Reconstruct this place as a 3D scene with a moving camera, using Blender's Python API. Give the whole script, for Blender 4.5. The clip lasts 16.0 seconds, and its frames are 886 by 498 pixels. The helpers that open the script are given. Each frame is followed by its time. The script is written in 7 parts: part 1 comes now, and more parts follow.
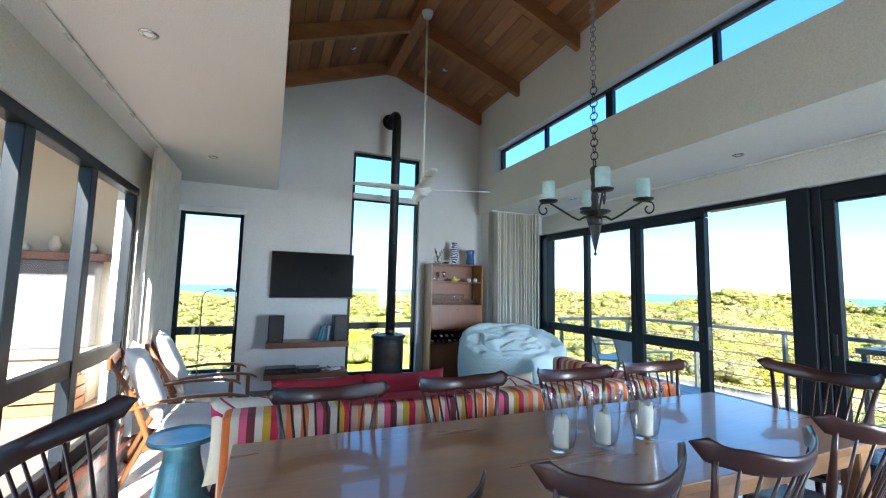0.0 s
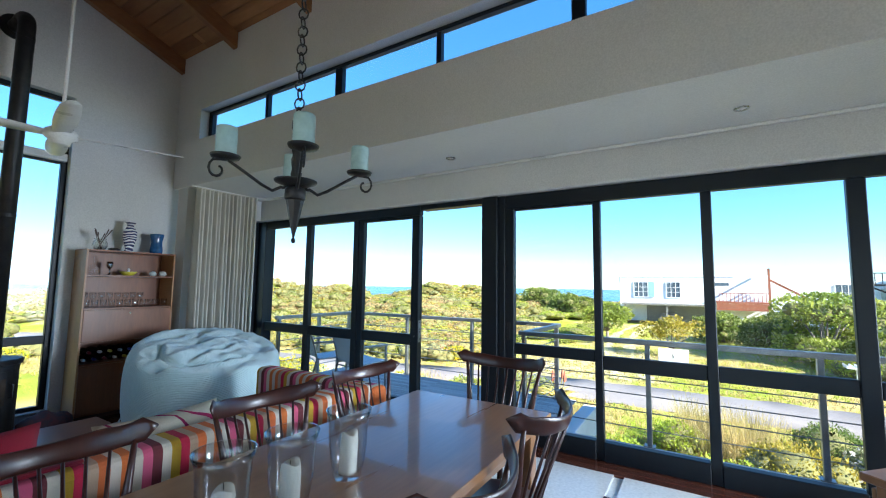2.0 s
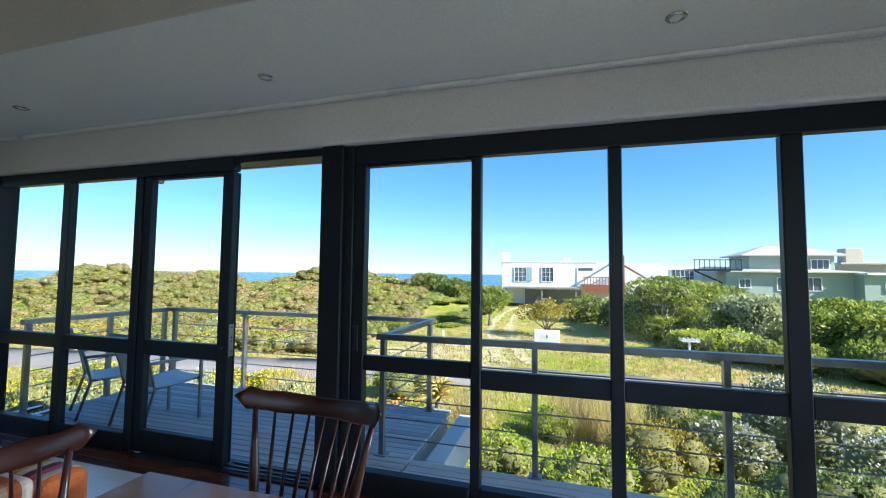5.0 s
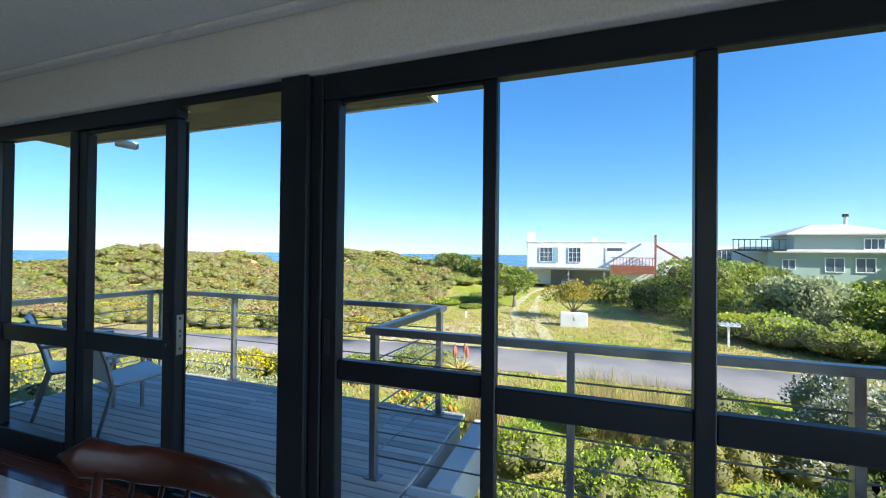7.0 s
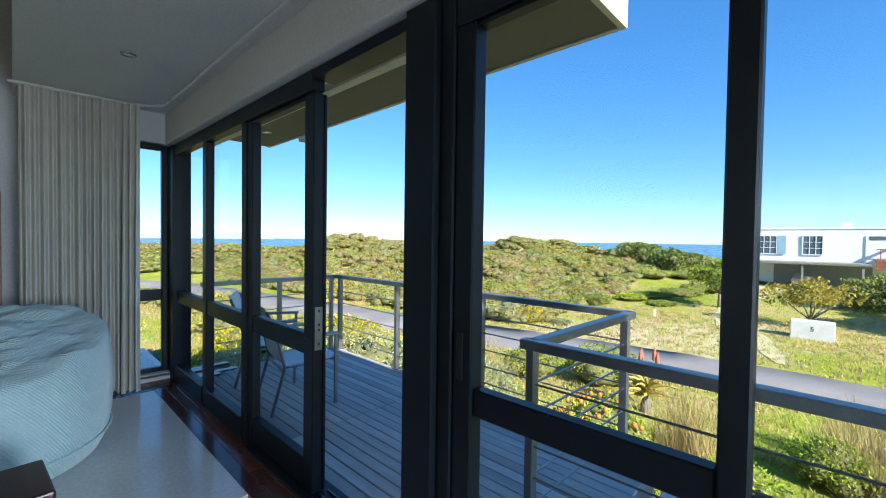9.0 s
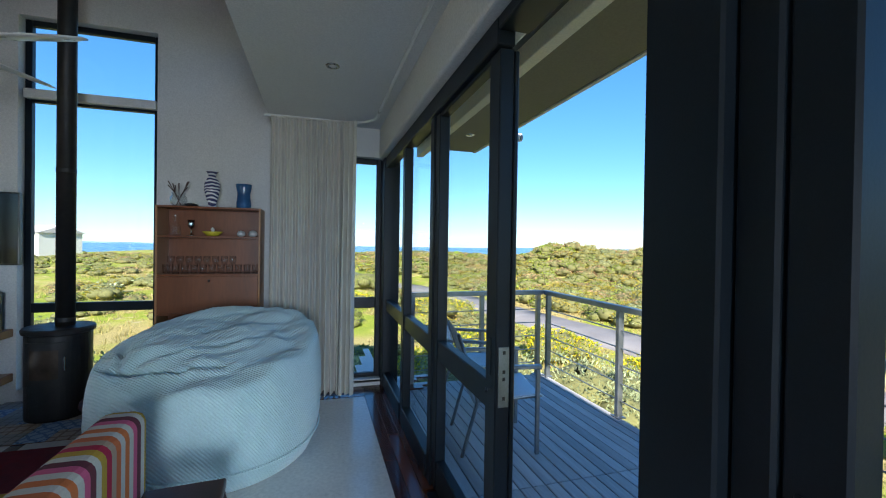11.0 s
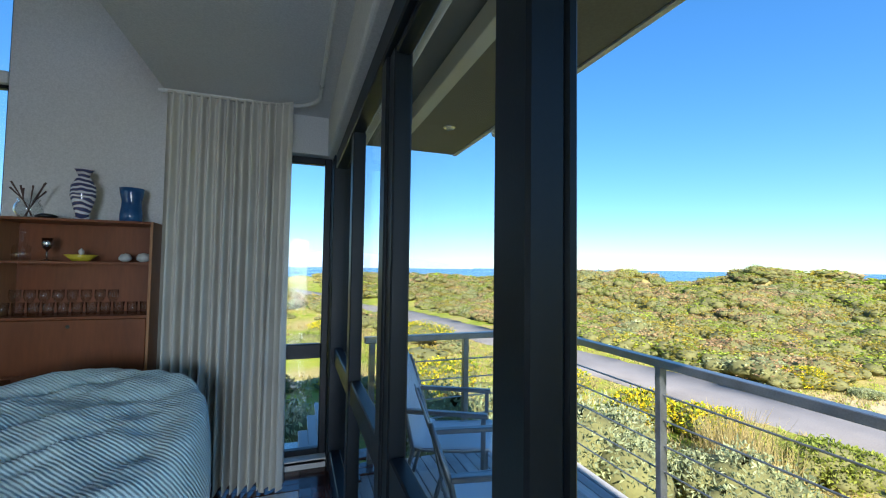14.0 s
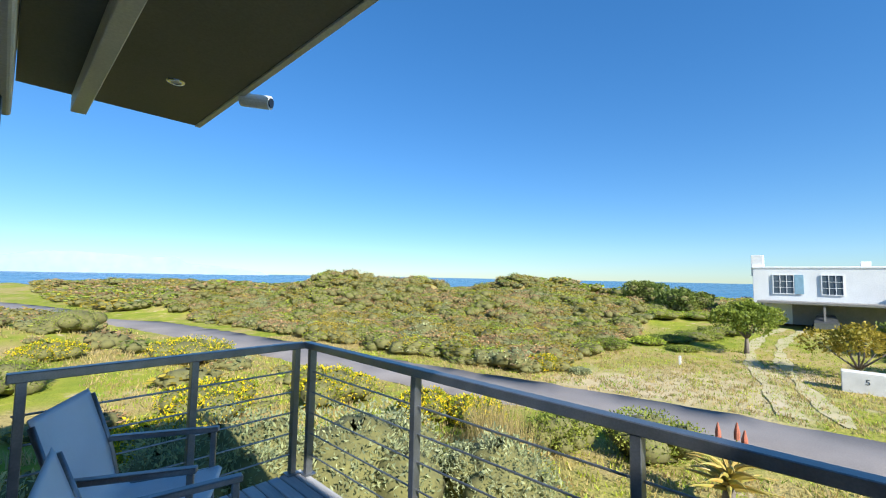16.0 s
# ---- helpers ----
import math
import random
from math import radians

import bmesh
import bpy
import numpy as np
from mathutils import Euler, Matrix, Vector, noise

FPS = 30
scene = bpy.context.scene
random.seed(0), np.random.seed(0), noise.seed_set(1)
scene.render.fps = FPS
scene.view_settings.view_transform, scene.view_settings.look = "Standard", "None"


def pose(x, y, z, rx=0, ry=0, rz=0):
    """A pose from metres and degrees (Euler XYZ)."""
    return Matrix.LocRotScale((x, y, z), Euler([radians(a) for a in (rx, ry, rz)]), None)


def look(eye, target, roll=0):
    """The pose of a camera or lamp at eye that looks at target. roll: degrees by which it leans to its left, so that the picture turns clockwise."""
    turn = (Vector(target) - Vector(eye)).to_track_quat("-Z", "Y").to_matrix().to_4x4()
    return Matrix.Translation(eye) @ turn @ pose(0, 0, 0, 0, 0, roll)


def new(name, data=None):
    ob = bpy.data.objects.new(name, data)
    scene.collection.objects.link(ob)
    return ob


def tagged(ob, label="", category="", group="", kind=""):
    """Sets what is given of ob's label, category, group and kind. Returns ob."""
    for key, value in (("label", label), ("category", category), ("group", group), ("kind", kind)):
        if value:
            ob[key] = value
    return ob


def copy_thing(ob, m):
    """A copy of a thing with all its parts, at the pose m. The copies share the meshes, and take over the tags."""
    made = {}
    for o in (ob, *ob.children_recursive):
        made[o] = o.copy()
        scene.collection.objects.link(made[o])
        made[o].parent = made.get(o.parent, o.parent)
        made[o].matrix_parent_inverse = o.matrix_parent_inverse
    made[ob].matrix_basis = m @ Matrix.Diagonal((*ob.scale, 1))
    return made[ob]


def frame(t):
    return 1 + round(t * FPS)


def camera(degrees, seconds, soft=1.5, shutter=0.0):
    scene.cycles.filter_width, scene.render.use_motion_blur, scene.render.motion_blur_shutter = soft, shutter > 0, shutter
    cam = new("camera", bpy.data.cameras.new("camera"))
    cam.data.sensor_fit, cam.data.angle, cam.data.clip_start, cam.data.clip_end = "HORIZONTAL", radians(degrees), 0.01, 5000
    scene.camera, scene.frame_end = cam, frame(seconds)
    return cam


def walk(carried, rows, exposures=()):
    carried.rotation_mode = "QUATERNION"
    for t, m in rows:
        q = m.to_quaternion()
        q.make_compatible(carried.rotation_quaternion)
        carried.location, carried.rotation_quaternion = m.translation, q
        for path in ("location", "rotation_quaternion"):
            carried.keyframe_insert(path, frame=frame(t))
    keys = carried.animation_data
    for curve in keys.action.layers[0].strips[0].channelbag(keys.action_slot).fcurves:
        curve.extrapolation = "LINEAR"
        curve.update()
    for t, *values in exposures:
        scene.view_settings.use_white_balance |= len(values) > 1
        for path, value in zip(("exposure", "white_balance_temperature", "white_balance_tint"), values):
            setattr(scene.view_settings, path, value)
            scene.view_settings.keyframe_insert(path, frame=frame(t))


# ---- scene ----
cam = camera(94.1, 16.0, soft=1.1)
PATH = [
    (0, (-0.028, -0.072, 1.478), (0.73, 1.77, 1.666), 1.3),
    (0.5, (0.077, 0.025, 1.475), (1.157, 1.697, 1.664), 1.2),
    (1, (0.195, 0.113, 1.477), (1.544, 1.578, 1.665), 1.1),
    (1.5, (0.34, 0.208, 1.479), (1.891, 1.457, 1.666), 0.9),
    (2, (0.484, 0.311, 1.509), (2.181, 1.353, 1.689), 0.8),
    (2.5, (0.652, 0.369, 1.523), (2.436, 1.258, 1.695), 0.7),
    (3, (0.896, 0.394, 1.529), (2.735, 1.166, 1.688), 0.6),
    (3.5, (1.121, 0.448, 1.523), (3.0, 1.115, 1.67), 0.5),
    (4, (1.358, 0.481, 1.536), (3.26, 1.086, 1.669), 0.5),
    (4.5, (1.572, 0.494, 1.537), (3.486, 1.061, 1.657), 0.5),
    (7, (2.603, 0.64, 1.515), (4.484, 1.32, 1.535), 0.6),
    (7.5, (2.799, 0.636, 1.508), (4.629, 1.443, 1.506), 0.5),
    (8, (2.965, 0.674, 1.499), (4.708, 1.654, 1.477), 0.6),
    (8.5, (3.124, 0.791, 1.51), (4.741, 1.968, 1.478), 0.6),
    (9, (3.263, 0.915, 1.51), (4.707, 2.298, 1.465), 0.8),
    (9.5, (3.433, 1.048, 1.534), (4.65, 2.634, 1.472), 0.8),
    (10, (3.585, 1.178, 1.524), (4.569, 2.918, 1.48), 0.8),
    (12.5, (3.91, 2.131, 1.556), (4.219, 4.107, 1.553), 0.8),
    (13, (4.004, 2.312, 1.576), (4.356, 4.281, 1.6), 0.8),
    (13.5, (4.048, 2.47, 1.571), (4.533, 4.409, 1.637), 0.8),
    (14, (4.148, 2.578, 1.58), (4.819, 4.46, 1.667), 0.8),
    (14.5, (4.262, 2.639, 1.568), (5.16, 4.422, 1.692), 0.6),
    (15, (4.357, 2.713, 1.563), (5.471, 4.369, 1.688), 1.1),
    (15.5, (4.474, 2.735, 1.564), (5.765, 4.257, 1.693), 1.1),
    (16, (4.645, 2.802, 1.554), (6.099, 4.169, 1.689), 1.1),
]
walk(cam, [(t, look(eye, target, roll)) for t, eye, target, roll in PATH],
     exposures=[(t, ev, 5850, 10) for t, ev in ((0, 2.7), (1.0, 2.55), (2.0, 2.2), (3.0, 1.85), (4.5, 1.6), (7.0, 1.45), (10.0, 1.5), (12.5, 1.6), (14.5, 1.4), (16.0, 1.0))])

# ---- sky, sun ----
SUN_FROM = Vector((-0.27, -0.962, 0.62)).normalized()
world = bpy.data.worlds.new("sky")
scene.world = world
world.use_nodes = True
wn = world.node_tree
sky = wn.nodes.new("ShaderNodeTexSky")
sky.sky_type, sky.sun_disc = "NISHITA", False
sky.sun_elevation = math.asin(SUN_FROM.z)
sky.sun_rotation = math.atan2(SUN_FROM.x, SUN_FROM.y)
sky.air_density, sky.dust_density, sky.ozone_density = 1.0, 0.0, 3.0
tone = wn.nodes.new("ShaderNodeHueSaturation")
tone.inputs["Saturation"].default_value = 1.45
tint = wn.nodes.new("ShaderNodeMix")
tint.data_type, tint.blend_type = "RGBA", "MULTIPLY"
tint.inputs[0].default_value, tint.inputs[7].default_value = 1.0, (0.78, 0.97, 1.14, 1)
soften = wn.nodes.new("ShaderNodeGamma")
soften.inputs["Gamma"].default_value = 0.68
wn.links.new(sky.outputs[0], soften.inputs["Color"])
wn.links.new(soften.outputs[0], tone.inputs["Color"])
wn.links.new(tone.outputs[0], tint.inputs[6])
wn.links.new(tint.outputs[2], wn.nodes["Background"].inputs[0])
wn.nodes["Background"].inputs[1].default_value = 0.116
sun = new("sun", bpy.data.lights.new("sun", "SUN"))
sun.data.energy, sun.data.angle, sun.data.color = 5.5, radians(0.5), (1.0, 0.93, 0.80)
sun.matrix_world = look(SUN_FROM * 50, (0, 0, 0))
# added area lamp for the courtyard sky, in the opening of the glazed doors
court = new("courtyard_sky", bpy.data.lights.new("courtyard_sky", "AREA"))
court.data.shape, court.data.size, court.data.size_y = "RECTANGLE", 5.2, 2.2
court.data.energy, court.data.color, court.data.spread = 5.8, (0.86, 0.94, 1.0), radians(125)
court.matrix_world = look((-1.33, -0.35, 1.28), (4.0, -0.35, 0.5))
# added fill lamp by the long window's last bay, for eastern sky light
bay = new("bay_sky_fill", bpy.data.lights.new("bay_sky_fill", "AREA"))
bay.data.shape, bay.data.size, bay.data.size_y = "RECTANGLE", 1.3, 2.0
bay.data.energy, bay.data.color, bay.data.spread = 17, (0.82, 0.92, 1.0), radians(70)
bay.matrix_world = look((4.05, -2.45, 1.30), (2.7, 4.4, -0.25))


# ---- materials ----
def nodes_of(name):
    m = bpy.data.materials.new(name)
    m.use_nodes = True
    return m, m.node_tree, m.node_tree.nodes["Principled BSDF"]


def add(nt, kind, **values):
    n = nt.nodes.new("ShaderNode" + kind)
    for k, v in values.items():
        n.inputs[k].default_value = v
    return n


def noise_tex(nt, coord, scale, detail=4, stretch=(1, 1, 1)):
    mp = add(nt, "Mapping")
    mp.inputs["Scale"].default_value = stretch
    nt.links.new(coord, mp.inputs["Vector"])
    n = add(nt, "TexNoise", Scale=scale, Detail=detail)
    nt.links.new(mp.outputs[0], n.inputs["Vector"])
    return n.outputs["Fac"]


def ramp(nt, fac, stops, interp="LINEAR"):
    r = nt.nodes.new("ShaderNodeValToRGB")
    r.color_ramp.interpolation = interp
    while len(r.color_ramp.elements) < len(stops):
        r.color_ramp.elements.new(0.5)
    for e, (p, c) in zip(r.color_ramp.elements, stops):
        e.position, e.color = p, (*c, 1)
    nt.links.new(fac, r.inputs[0])
    return r.outputs[0]


def mixed(nt, mode, fac, a, b):
    m = nt.nodes.new("ShaderNodeMix")
    m.data_type, m.blend_type = "RGBA", mode
    if isinstance(fac, (int, float)):
        m.inputs[0].default_value = fac
    else:
        nt.links.new(fac, m.inputs[0])
    for s, v in ((6, a), (7, b)):
        if isinstance(v, tuple):
            m.inputs[s].default_value = (*v, 1)
        else:
            nt.links.new(v, m.inputs[s])
    return m.outputs[2]


def surface(name, a, b=None, rough=0.5, metal=0.0, scale=6.0, fine=60.0, bump=0.1, stretch=(1, 1, 1), rnd=0.0, island=0.0, coat=0.0, sheen=0.0, world_space=False, rough_var=0.12):
    """Two-scale coloured surface from a to b with relief; rnd and island vary it from piece to piece."""
    m, nt, p = nodes_of(name)
    b = b or tuple(c * 0.82 for c in a)
    tc = nt.nodes.new("ShaderNodeNewGeometry").outputs["Position"] if world_space else nt.nodes.new("ShaderNodeTexCoord").outputs["Object"]
    if rnd or island:
        shift = nt.nodes.new("ShaderNodeVectorMath")
        shift.operation = "MULTIPLY_ADD"
        if rnd:
            src = nt.nodes.new("ShaderNodeObjectInfo").outputs["Random"]
        else:
            src = nt.nodes.new("ShaderNodeNewGeometry").outputs["Random Per Island"]
        nt.links.new(src, shift.inputs[0])
        shift.inputs[1].default_value = (17.0, 31.0, 23.0)
        nt.links.new(tc, shift.inputs[2])
        tc = shift.outputs[0]
    big = noise_tex(nt, tc, scale, 5, stretch)
    small = noise_tex(nt, tc, fine, 3, stretch)
    col = ramp(nt, big, [(0.3, b), (0.7, a)])
    dark = ramp(nt, small, [(0.25, (0.72, 0.72, 0.72)), (0.75, (1.08, 1.08, 1.08))])
    col = mixed(nt, "MULTIPLY", 0.6, col, dark)
    if rnd or island:
        k = rnd or island
        vary = ramp(nt, src, [(0, (1 - k,) * 3), (1, (1 + k,) * 3)])
        col = mixed(nt, "MULTIPLY", 1.0, col, vary)
    nt.links.new(col, p.inputs["Base Color"])
    rr = nt.nodes.new("ShaderNodeMapRange")
    rr.inputs["To Min"].default_value, rr.inputs["To Max"].default_value = max(0.02, rough - rough_var), min(1, rough + rough_var)
    nt.links.new(big, rr.inputs["Value"])
    nt.links.new(rr.outputs[0], p.inputs["Roughness"])
    p.inputs["Metallic"].default_value = metal
    p.inputs["Coat Weight"].default_value = coat
    p.inputs["Sheen Weight"].default_value = sheen
    if bump:
        bn = add(nt, "Bump", Strength=bump, Distance=0.01)
        nt.links.new(small, bn.inputs["Height"])
        nt.links.new(bn.outputs[0], p.inputs["Normal"])
    return m


def leafy(name, cols, flower=None, share=0.0, rough=0.55):
    """Leaves that vary one by one and plant by plant; flower replaces a share of them."""
    m, nt, p = nodes_of(name)
    geo = nt.nodes.new("ShaderNodeNewGeometry")
    per_leaf = geo.outputs["Random Per Island"]
    patch = noise_tex(nt, geo.outputs["Position"], 0.35, 3)
    step = 1.0 / max(1, len(cols) - 1)
    col = ramp(nt, patch, [(0.3 + 0.4 * i * step, c) for i, c in enumerate(cols)])
    vary = ramp(nt, per_leaf, [(0, (0.66, 0.68, 0.70)), (1, (1.38, 1.32, 1.20))])
    col = mixed(nt, "MULTIPLY", 1.0, col, vary)
    if flower:
        gate = nt.nodes.new("ShaderNodeMath")
        gate.operation = "GREATER_THAN"
        gate.inputs[1].default_value = 1 - share
        nt.links.new(per_leaf, gate.inputs[0])
        col = mixed(nt, "MIX", gate.outputs[0], col, flower)
    nt.links.new(col, p.inputs["Base Color"])
    p.inputs["Roughness"].default_value = rough
    p.inputs["Specular IOR Level"].default_value = 0.3
    tr = nt.nodes.new("ShaderNodeBsdfTranslucent")
    nt.links.new(col, tr.inputs["Color"])
    mx = nt.nodes.new("ShaderNodeMixShader")
    mx.inputs[0].default_value = 0.45
    nt.links.new(p.outputs[0], mx.inputs[1])
    nt.links.new(tr.outputs[0], mx.inputs[2])
    nt.links.new(mx.outputs[0], nt.nodes["Material Output"].inputs["Surface"])
    return m


def pane_glass(name, gloss=1.0):
    m, nt, p = nodes_of(name)
    nt.nodes.remove(p)
    clear = nt.nodes.new("ShaderNodeBsdfTransparent")
    clear.inputs[0].default_value = (0.96, 0.975, 0.975, 1)
    shiny = nt.nodes.new("ShaderNodeBsdfGlossy")
    shiny.inputs["Roughness"].default_value = 0.01
    facing = add(nt, "LayerWeight", Blend=0.5)
    fall = nt.nodes.new("ShaderNodeMath")
    fall.operation = "POWER"
    fall.inputs[1].default_value = 5.0
    nt.links.new(facing.outputs["Facing"], fall.inputs[0])
    fr = nt.nodes.new("ShaderNodeMath")
    fr.operation = "MULTIPLY_ADD"
    fr.inputs[1].default_value, fr.inputs[2].default_value = 0.6, 0.02
    nt.links.new(fall.outputs[0], fr.inputs[0])
    mx = nt.nodes.new("ShaderNodeMixShader")
    k = nt.nodes.new("ShaderNodeMath")
    k.operation = "MULTIPLY"
    k.inputs[1].default_value = gloss
    nt.links.new(fr.outputs[0], k.inputs[0])
    nt.links.new(k.outputs[0], mx.inputs[0])
    nt.links.new(clear.outputs[0], mx.inputs[1])
    nt.links.new(shiny.outputs[0], mx.inputs[2])
    nt.links.new(mx.outputs[0], nt.nodes["Material Output"].inputs["Surface"])
    return m


PLASTER = surface("plaster", (0.70, 0.695, 0.68), (0.63, 0.625, 0.61), rough=0.8, scale=1.2, fine=90, bump=0.08)
CEILING = surface("ceiling_paint", (0.74, 0.735, 0.72), (0.68, 0.675, 0.66), rough=0.75, scale=0.8, fine=120, bump=0.03)
ALU = surface("charcoal_aluminium", (0.009, 0.0135, 0.019), (0.0065, 0.010, 0.0145), rough=0.42, scale=3, fine=150, bump=0.02)
for node in ALU.node_tree.nodes:
    if node.type == "BSDF_PRINCIPLED":
        node.inputs["Specular IOR Level"].default_value = 0.28
GLASS = pane_glass("window_glass", 0.5)
SCREED = surface("cream_screed", (0.80, 0.78, 0.72), (0.72, 0.70, 0.64), rough=0.14, scale=1.5, fine=40, bump=0.015, world_space=True)
JARRAH = surface("jarrah_floor", (0.13, 0.040, 0.022), (0.060, 0.019, 0.012), rough=0.22, scale=5, fine=50, bump=0.03, stretch=(1, 0.12, 1), rnd=0.25, coat=0.3)
PINE = surface("pine_board", (0.36, 0.17, 0.065), (0.22, 0.090, 0.032), rough=0.55, scale=4, fine=30, bump=0.1, stretch=(1, 0.15, 1), island=0.3)
BEAM = surface("pine_beam", (0.36, 0.165, 0.060), (0.24, 0.10, 0.036), rough=0.5, scale=6, fine=40, bump=0.12, stretch=(0.3, 1, 1), rnd=0.15)
RIDGE = surface("ridge_beam_pine", (0.40, 0.16, 0.055), (0.28, 0.105, 0.036), rough=0.5, scale=6, fine=40, bump=0.12, stretch=(1, 0.15, 1))
DECKWOOD = surface("weathered_deck", (0.52, 0.51, 0.50), (0.36, 0.35, 0.34), rough=0.75, scale=7, fine=60, bump=0.35, stretch=(1, 0.08, 1), rnd=0.22)
STEEL = surface("galvanised_steel", (0.30, 0.31, 0.32), (0.22, 0.23, 0.24), rough=0.38, metal=0.85, scale=9, fine=120, bump=0.05)
CONCRETE = surface("white_concrete", (0.70, 0.69, 0.66), (0.58, 0.57, 0.54), rough=0.85, scale=2, fine=60, bump=0.2)
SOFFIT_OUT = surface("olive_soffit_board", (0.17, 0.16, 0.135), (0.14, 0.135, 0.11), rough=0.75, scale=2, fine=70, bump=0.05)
FASCIA = surface("cream_fascia", (0.74, 0.71, 0.62), rough=0.6, scale=2, fine=70, bump=0.04)
WHITE = surface("white_enamel", (0.80, 0.80, 0.78), rough=0.3, scale=3, fine=90, bump=0.01)
BLACK = surface("black_plastic", (0.012, 0.012, 0.013), rough=0.35, scale=5, fine=90, bump=0.03)
IRON = surface("black_iron", (0.018, 0.018, 0.019), (0.03, 0.027, 0.025), rough=0.45, metal=0.4, scale=14, fine=120, bump=0.2)
CHROME = surface("chrome", (0.62, 0.63, 0.64), rough=0.12, metal=1.0, scale=4, fine=60, bump=0.0, rough_var=0.03)
MAHOGANY = surface("mahogany", (0.060, 0.017, 0.011), (0.030, 0.009, 0.007), rough=0.34, scale=9, fine=70, bump=0.04, stretch=(1, 1, 0.2), coat=0.15)
OAK = surface("table_oak", (0.33, 0.17, 0.075), (0.22, 0.10, 0.045), rough=0.30, scale=3.5, fine=45, bump=0.05, stretch=(0.1, 1, 1), rnd=0.12, coat=0.45)
TEAK = surface("teak_veneer", (0.24, 0.075, 0.022), (0.15, 0.045, 0.014), rough=0.35, scale=4, fine=50, bump=0.04, stretch=(1, 1, 0.15))
TEAK_SIDE = surface("teak_side", (0.40, 0.19, 0.075), (0.32, 0.14, 0.055), rough=0.4, scale=4, fine=50, bump=0.04, stretch=(1, 1, 0.15))
SHELFWOOD = surface("shelf_timber", (0.20, 0.075, 0.036), (0.13, 0.045, 0.022), rough=0.35, scale=5, fine=50, bump=0.05, stretch=(0.12, 1, 1))
LINEN = surface("linen_curtain", (0.64, 0.61, 0.53), (0.55, 0.52, 0.45), rough=0.9, scale=5, fine=350, bump=0.25, sheen=0.2)
CANVAS = surface("white_cushion", (0.74, 0.72, 0.68), (0.66, 0.64, 0.60), rough=0.9, scale=7, fine=300, bump=0.25, sheen=0.2)
SLING = surface("white_sling", (0.72, 0.75, 0.78), (0.64, 0.67, 0.70), rough=0.7, scale=4, fine=400, bump=0.15)
WAX = surface("ivory_wax", (0.78, 0.75, 0.66), rough=0.5, scale=8, fine=40, bump=0.08)
BLUEWAX = surface("pale_blue_wax", (0.36, 0.50, 0.49), (0.30, 0.44, 0.44), rough=0.5, scale=8, fine=40, bump=0.06)


# ---- mesh helpers ----
def bx(bm, x0, x1, y0, y1, z0, z1, bev=0.0, seg=1):
    vs = [bm.verts.new((x, y, z)) for z in (z0, z1) for y in (y0, y1) for x in (x0, x1)]
    fs = [bm.faces.new([vs[i] for i in q]) for q in ((0, 2, 3, 1), (4, 5, 7, 6), (0, 1, 5, 4), (2, 6, 7, 3), (0, 4, 6, 2), (1, 3, 7, 5))]
    if bev:
        es = list({e for f in fs for e in f.edges})
        bmesh.ops.bevel(bm, geom=es, offset=bev, segments=seg, affect="EDGES", profile=0.5)
    return bm


def box(x0, x1, y0, y1, z0, z1, bev=0.004, seg=1):
    return bx(bmesh.new(), x0, x1, y0, y1, z0, z1, bev, seg)


def loft(bm, rings, cap=True, closed=False):
    """A skin over rings of points, all of the same count."""
    rv = [[bm.verts.new(p) for p in r] for r in rings]
    n = len(rv[0])
    pairs = list(zip(rv, rv[1:])) + ([(rv[-1], rv[0])] if closed else [])
    for a, b in pairs:
        for i in range(n):
            bm.faces.new((a[i], a[(i + 1) % n], b[(i + 1) % n], b[i]))
    if cap and not closed:
        bm.faces.new(rv[0][::-1])
        bm.faces.new(rv[-1])
    return bm


def tube(bm, pts, r, n=8, cap=True):
    """A round bar along pts; r is one radius or one for each point."""
    pts = [Vector(p) for p in pts]
    rs = r if isinstance(r, (list, tuple)) else [r] * len(pts)
    rings = []
    side = None
    for i, p in enumerate(pts):
        d = (pts[min(i + 1, len(pts) - 1)] - pts[max(i - 1, 0)]).normalized()
        if side is None:
            side = d.orthogonal().normalized()
        side = (side - d * side.dot(d)).normalized()
        other = d.cross(side)
        rings.append([p + rs[i] * (math.cos(a) * side + math.sin(a) * other) for a in (2 * math.pi * k / n for k in range(n))])
    return loft(bm, rings, cap)


def lathe(bm, profile, n=24, at=(0, 0, 0), cap=True):
    """Turned shape from (radius, height) pairs."""
    c = Vector(at)
    return loft(bm, [[c + Vector((r * math.cos(2 * math.pi * k / n), r * math.sin(2 * math.pi * k / n), z)) for k in range(n)] for r, z in profile], cap)


def ring(bm, at, r, w, turn=None, n=14, m=6):
    turn = turn or Matrix.Identity(3)
    rings = []
    for i in range(n):
        a = 2 * math.pi * i / n
        rings.append([Vector(at) + turn @ Vector(((r + w * math.cos(b)) * math.cos(a), (r + w * math.cos(b)) * math.sin(a), w * math.sin(b))) for b in (2 * math.pi * k / m for k in range(m))])
    return loft(bm, rings, False, True)


def made(name, bm, material, smooth=False):
    me = bpy.data.meshes.new(name)
    bmesh.ops.recalc_face_normals(bm, faces=bm.faces)
    bm.to_mesh(me)
    bm.free()
    me.materials.append(material)
    if smooth:
        me.shade_smooth()
    return me


def part(name, bm, material, parent, label="", smooth=False):
    ob = new(name, made(name, bm, material, smooth))
    ob.parent = parent
    return tagged(ob, label)


def thing(name, label, category, at=(0, 0, 0), turn=0.0, group="", kind=""):
    ob = new(name)
    ob.empty_display_size = 0.1
    ob.matrix_basis = pose(*at, 0, 0, turn)
    return tagged(ob, label, category, group, kind)


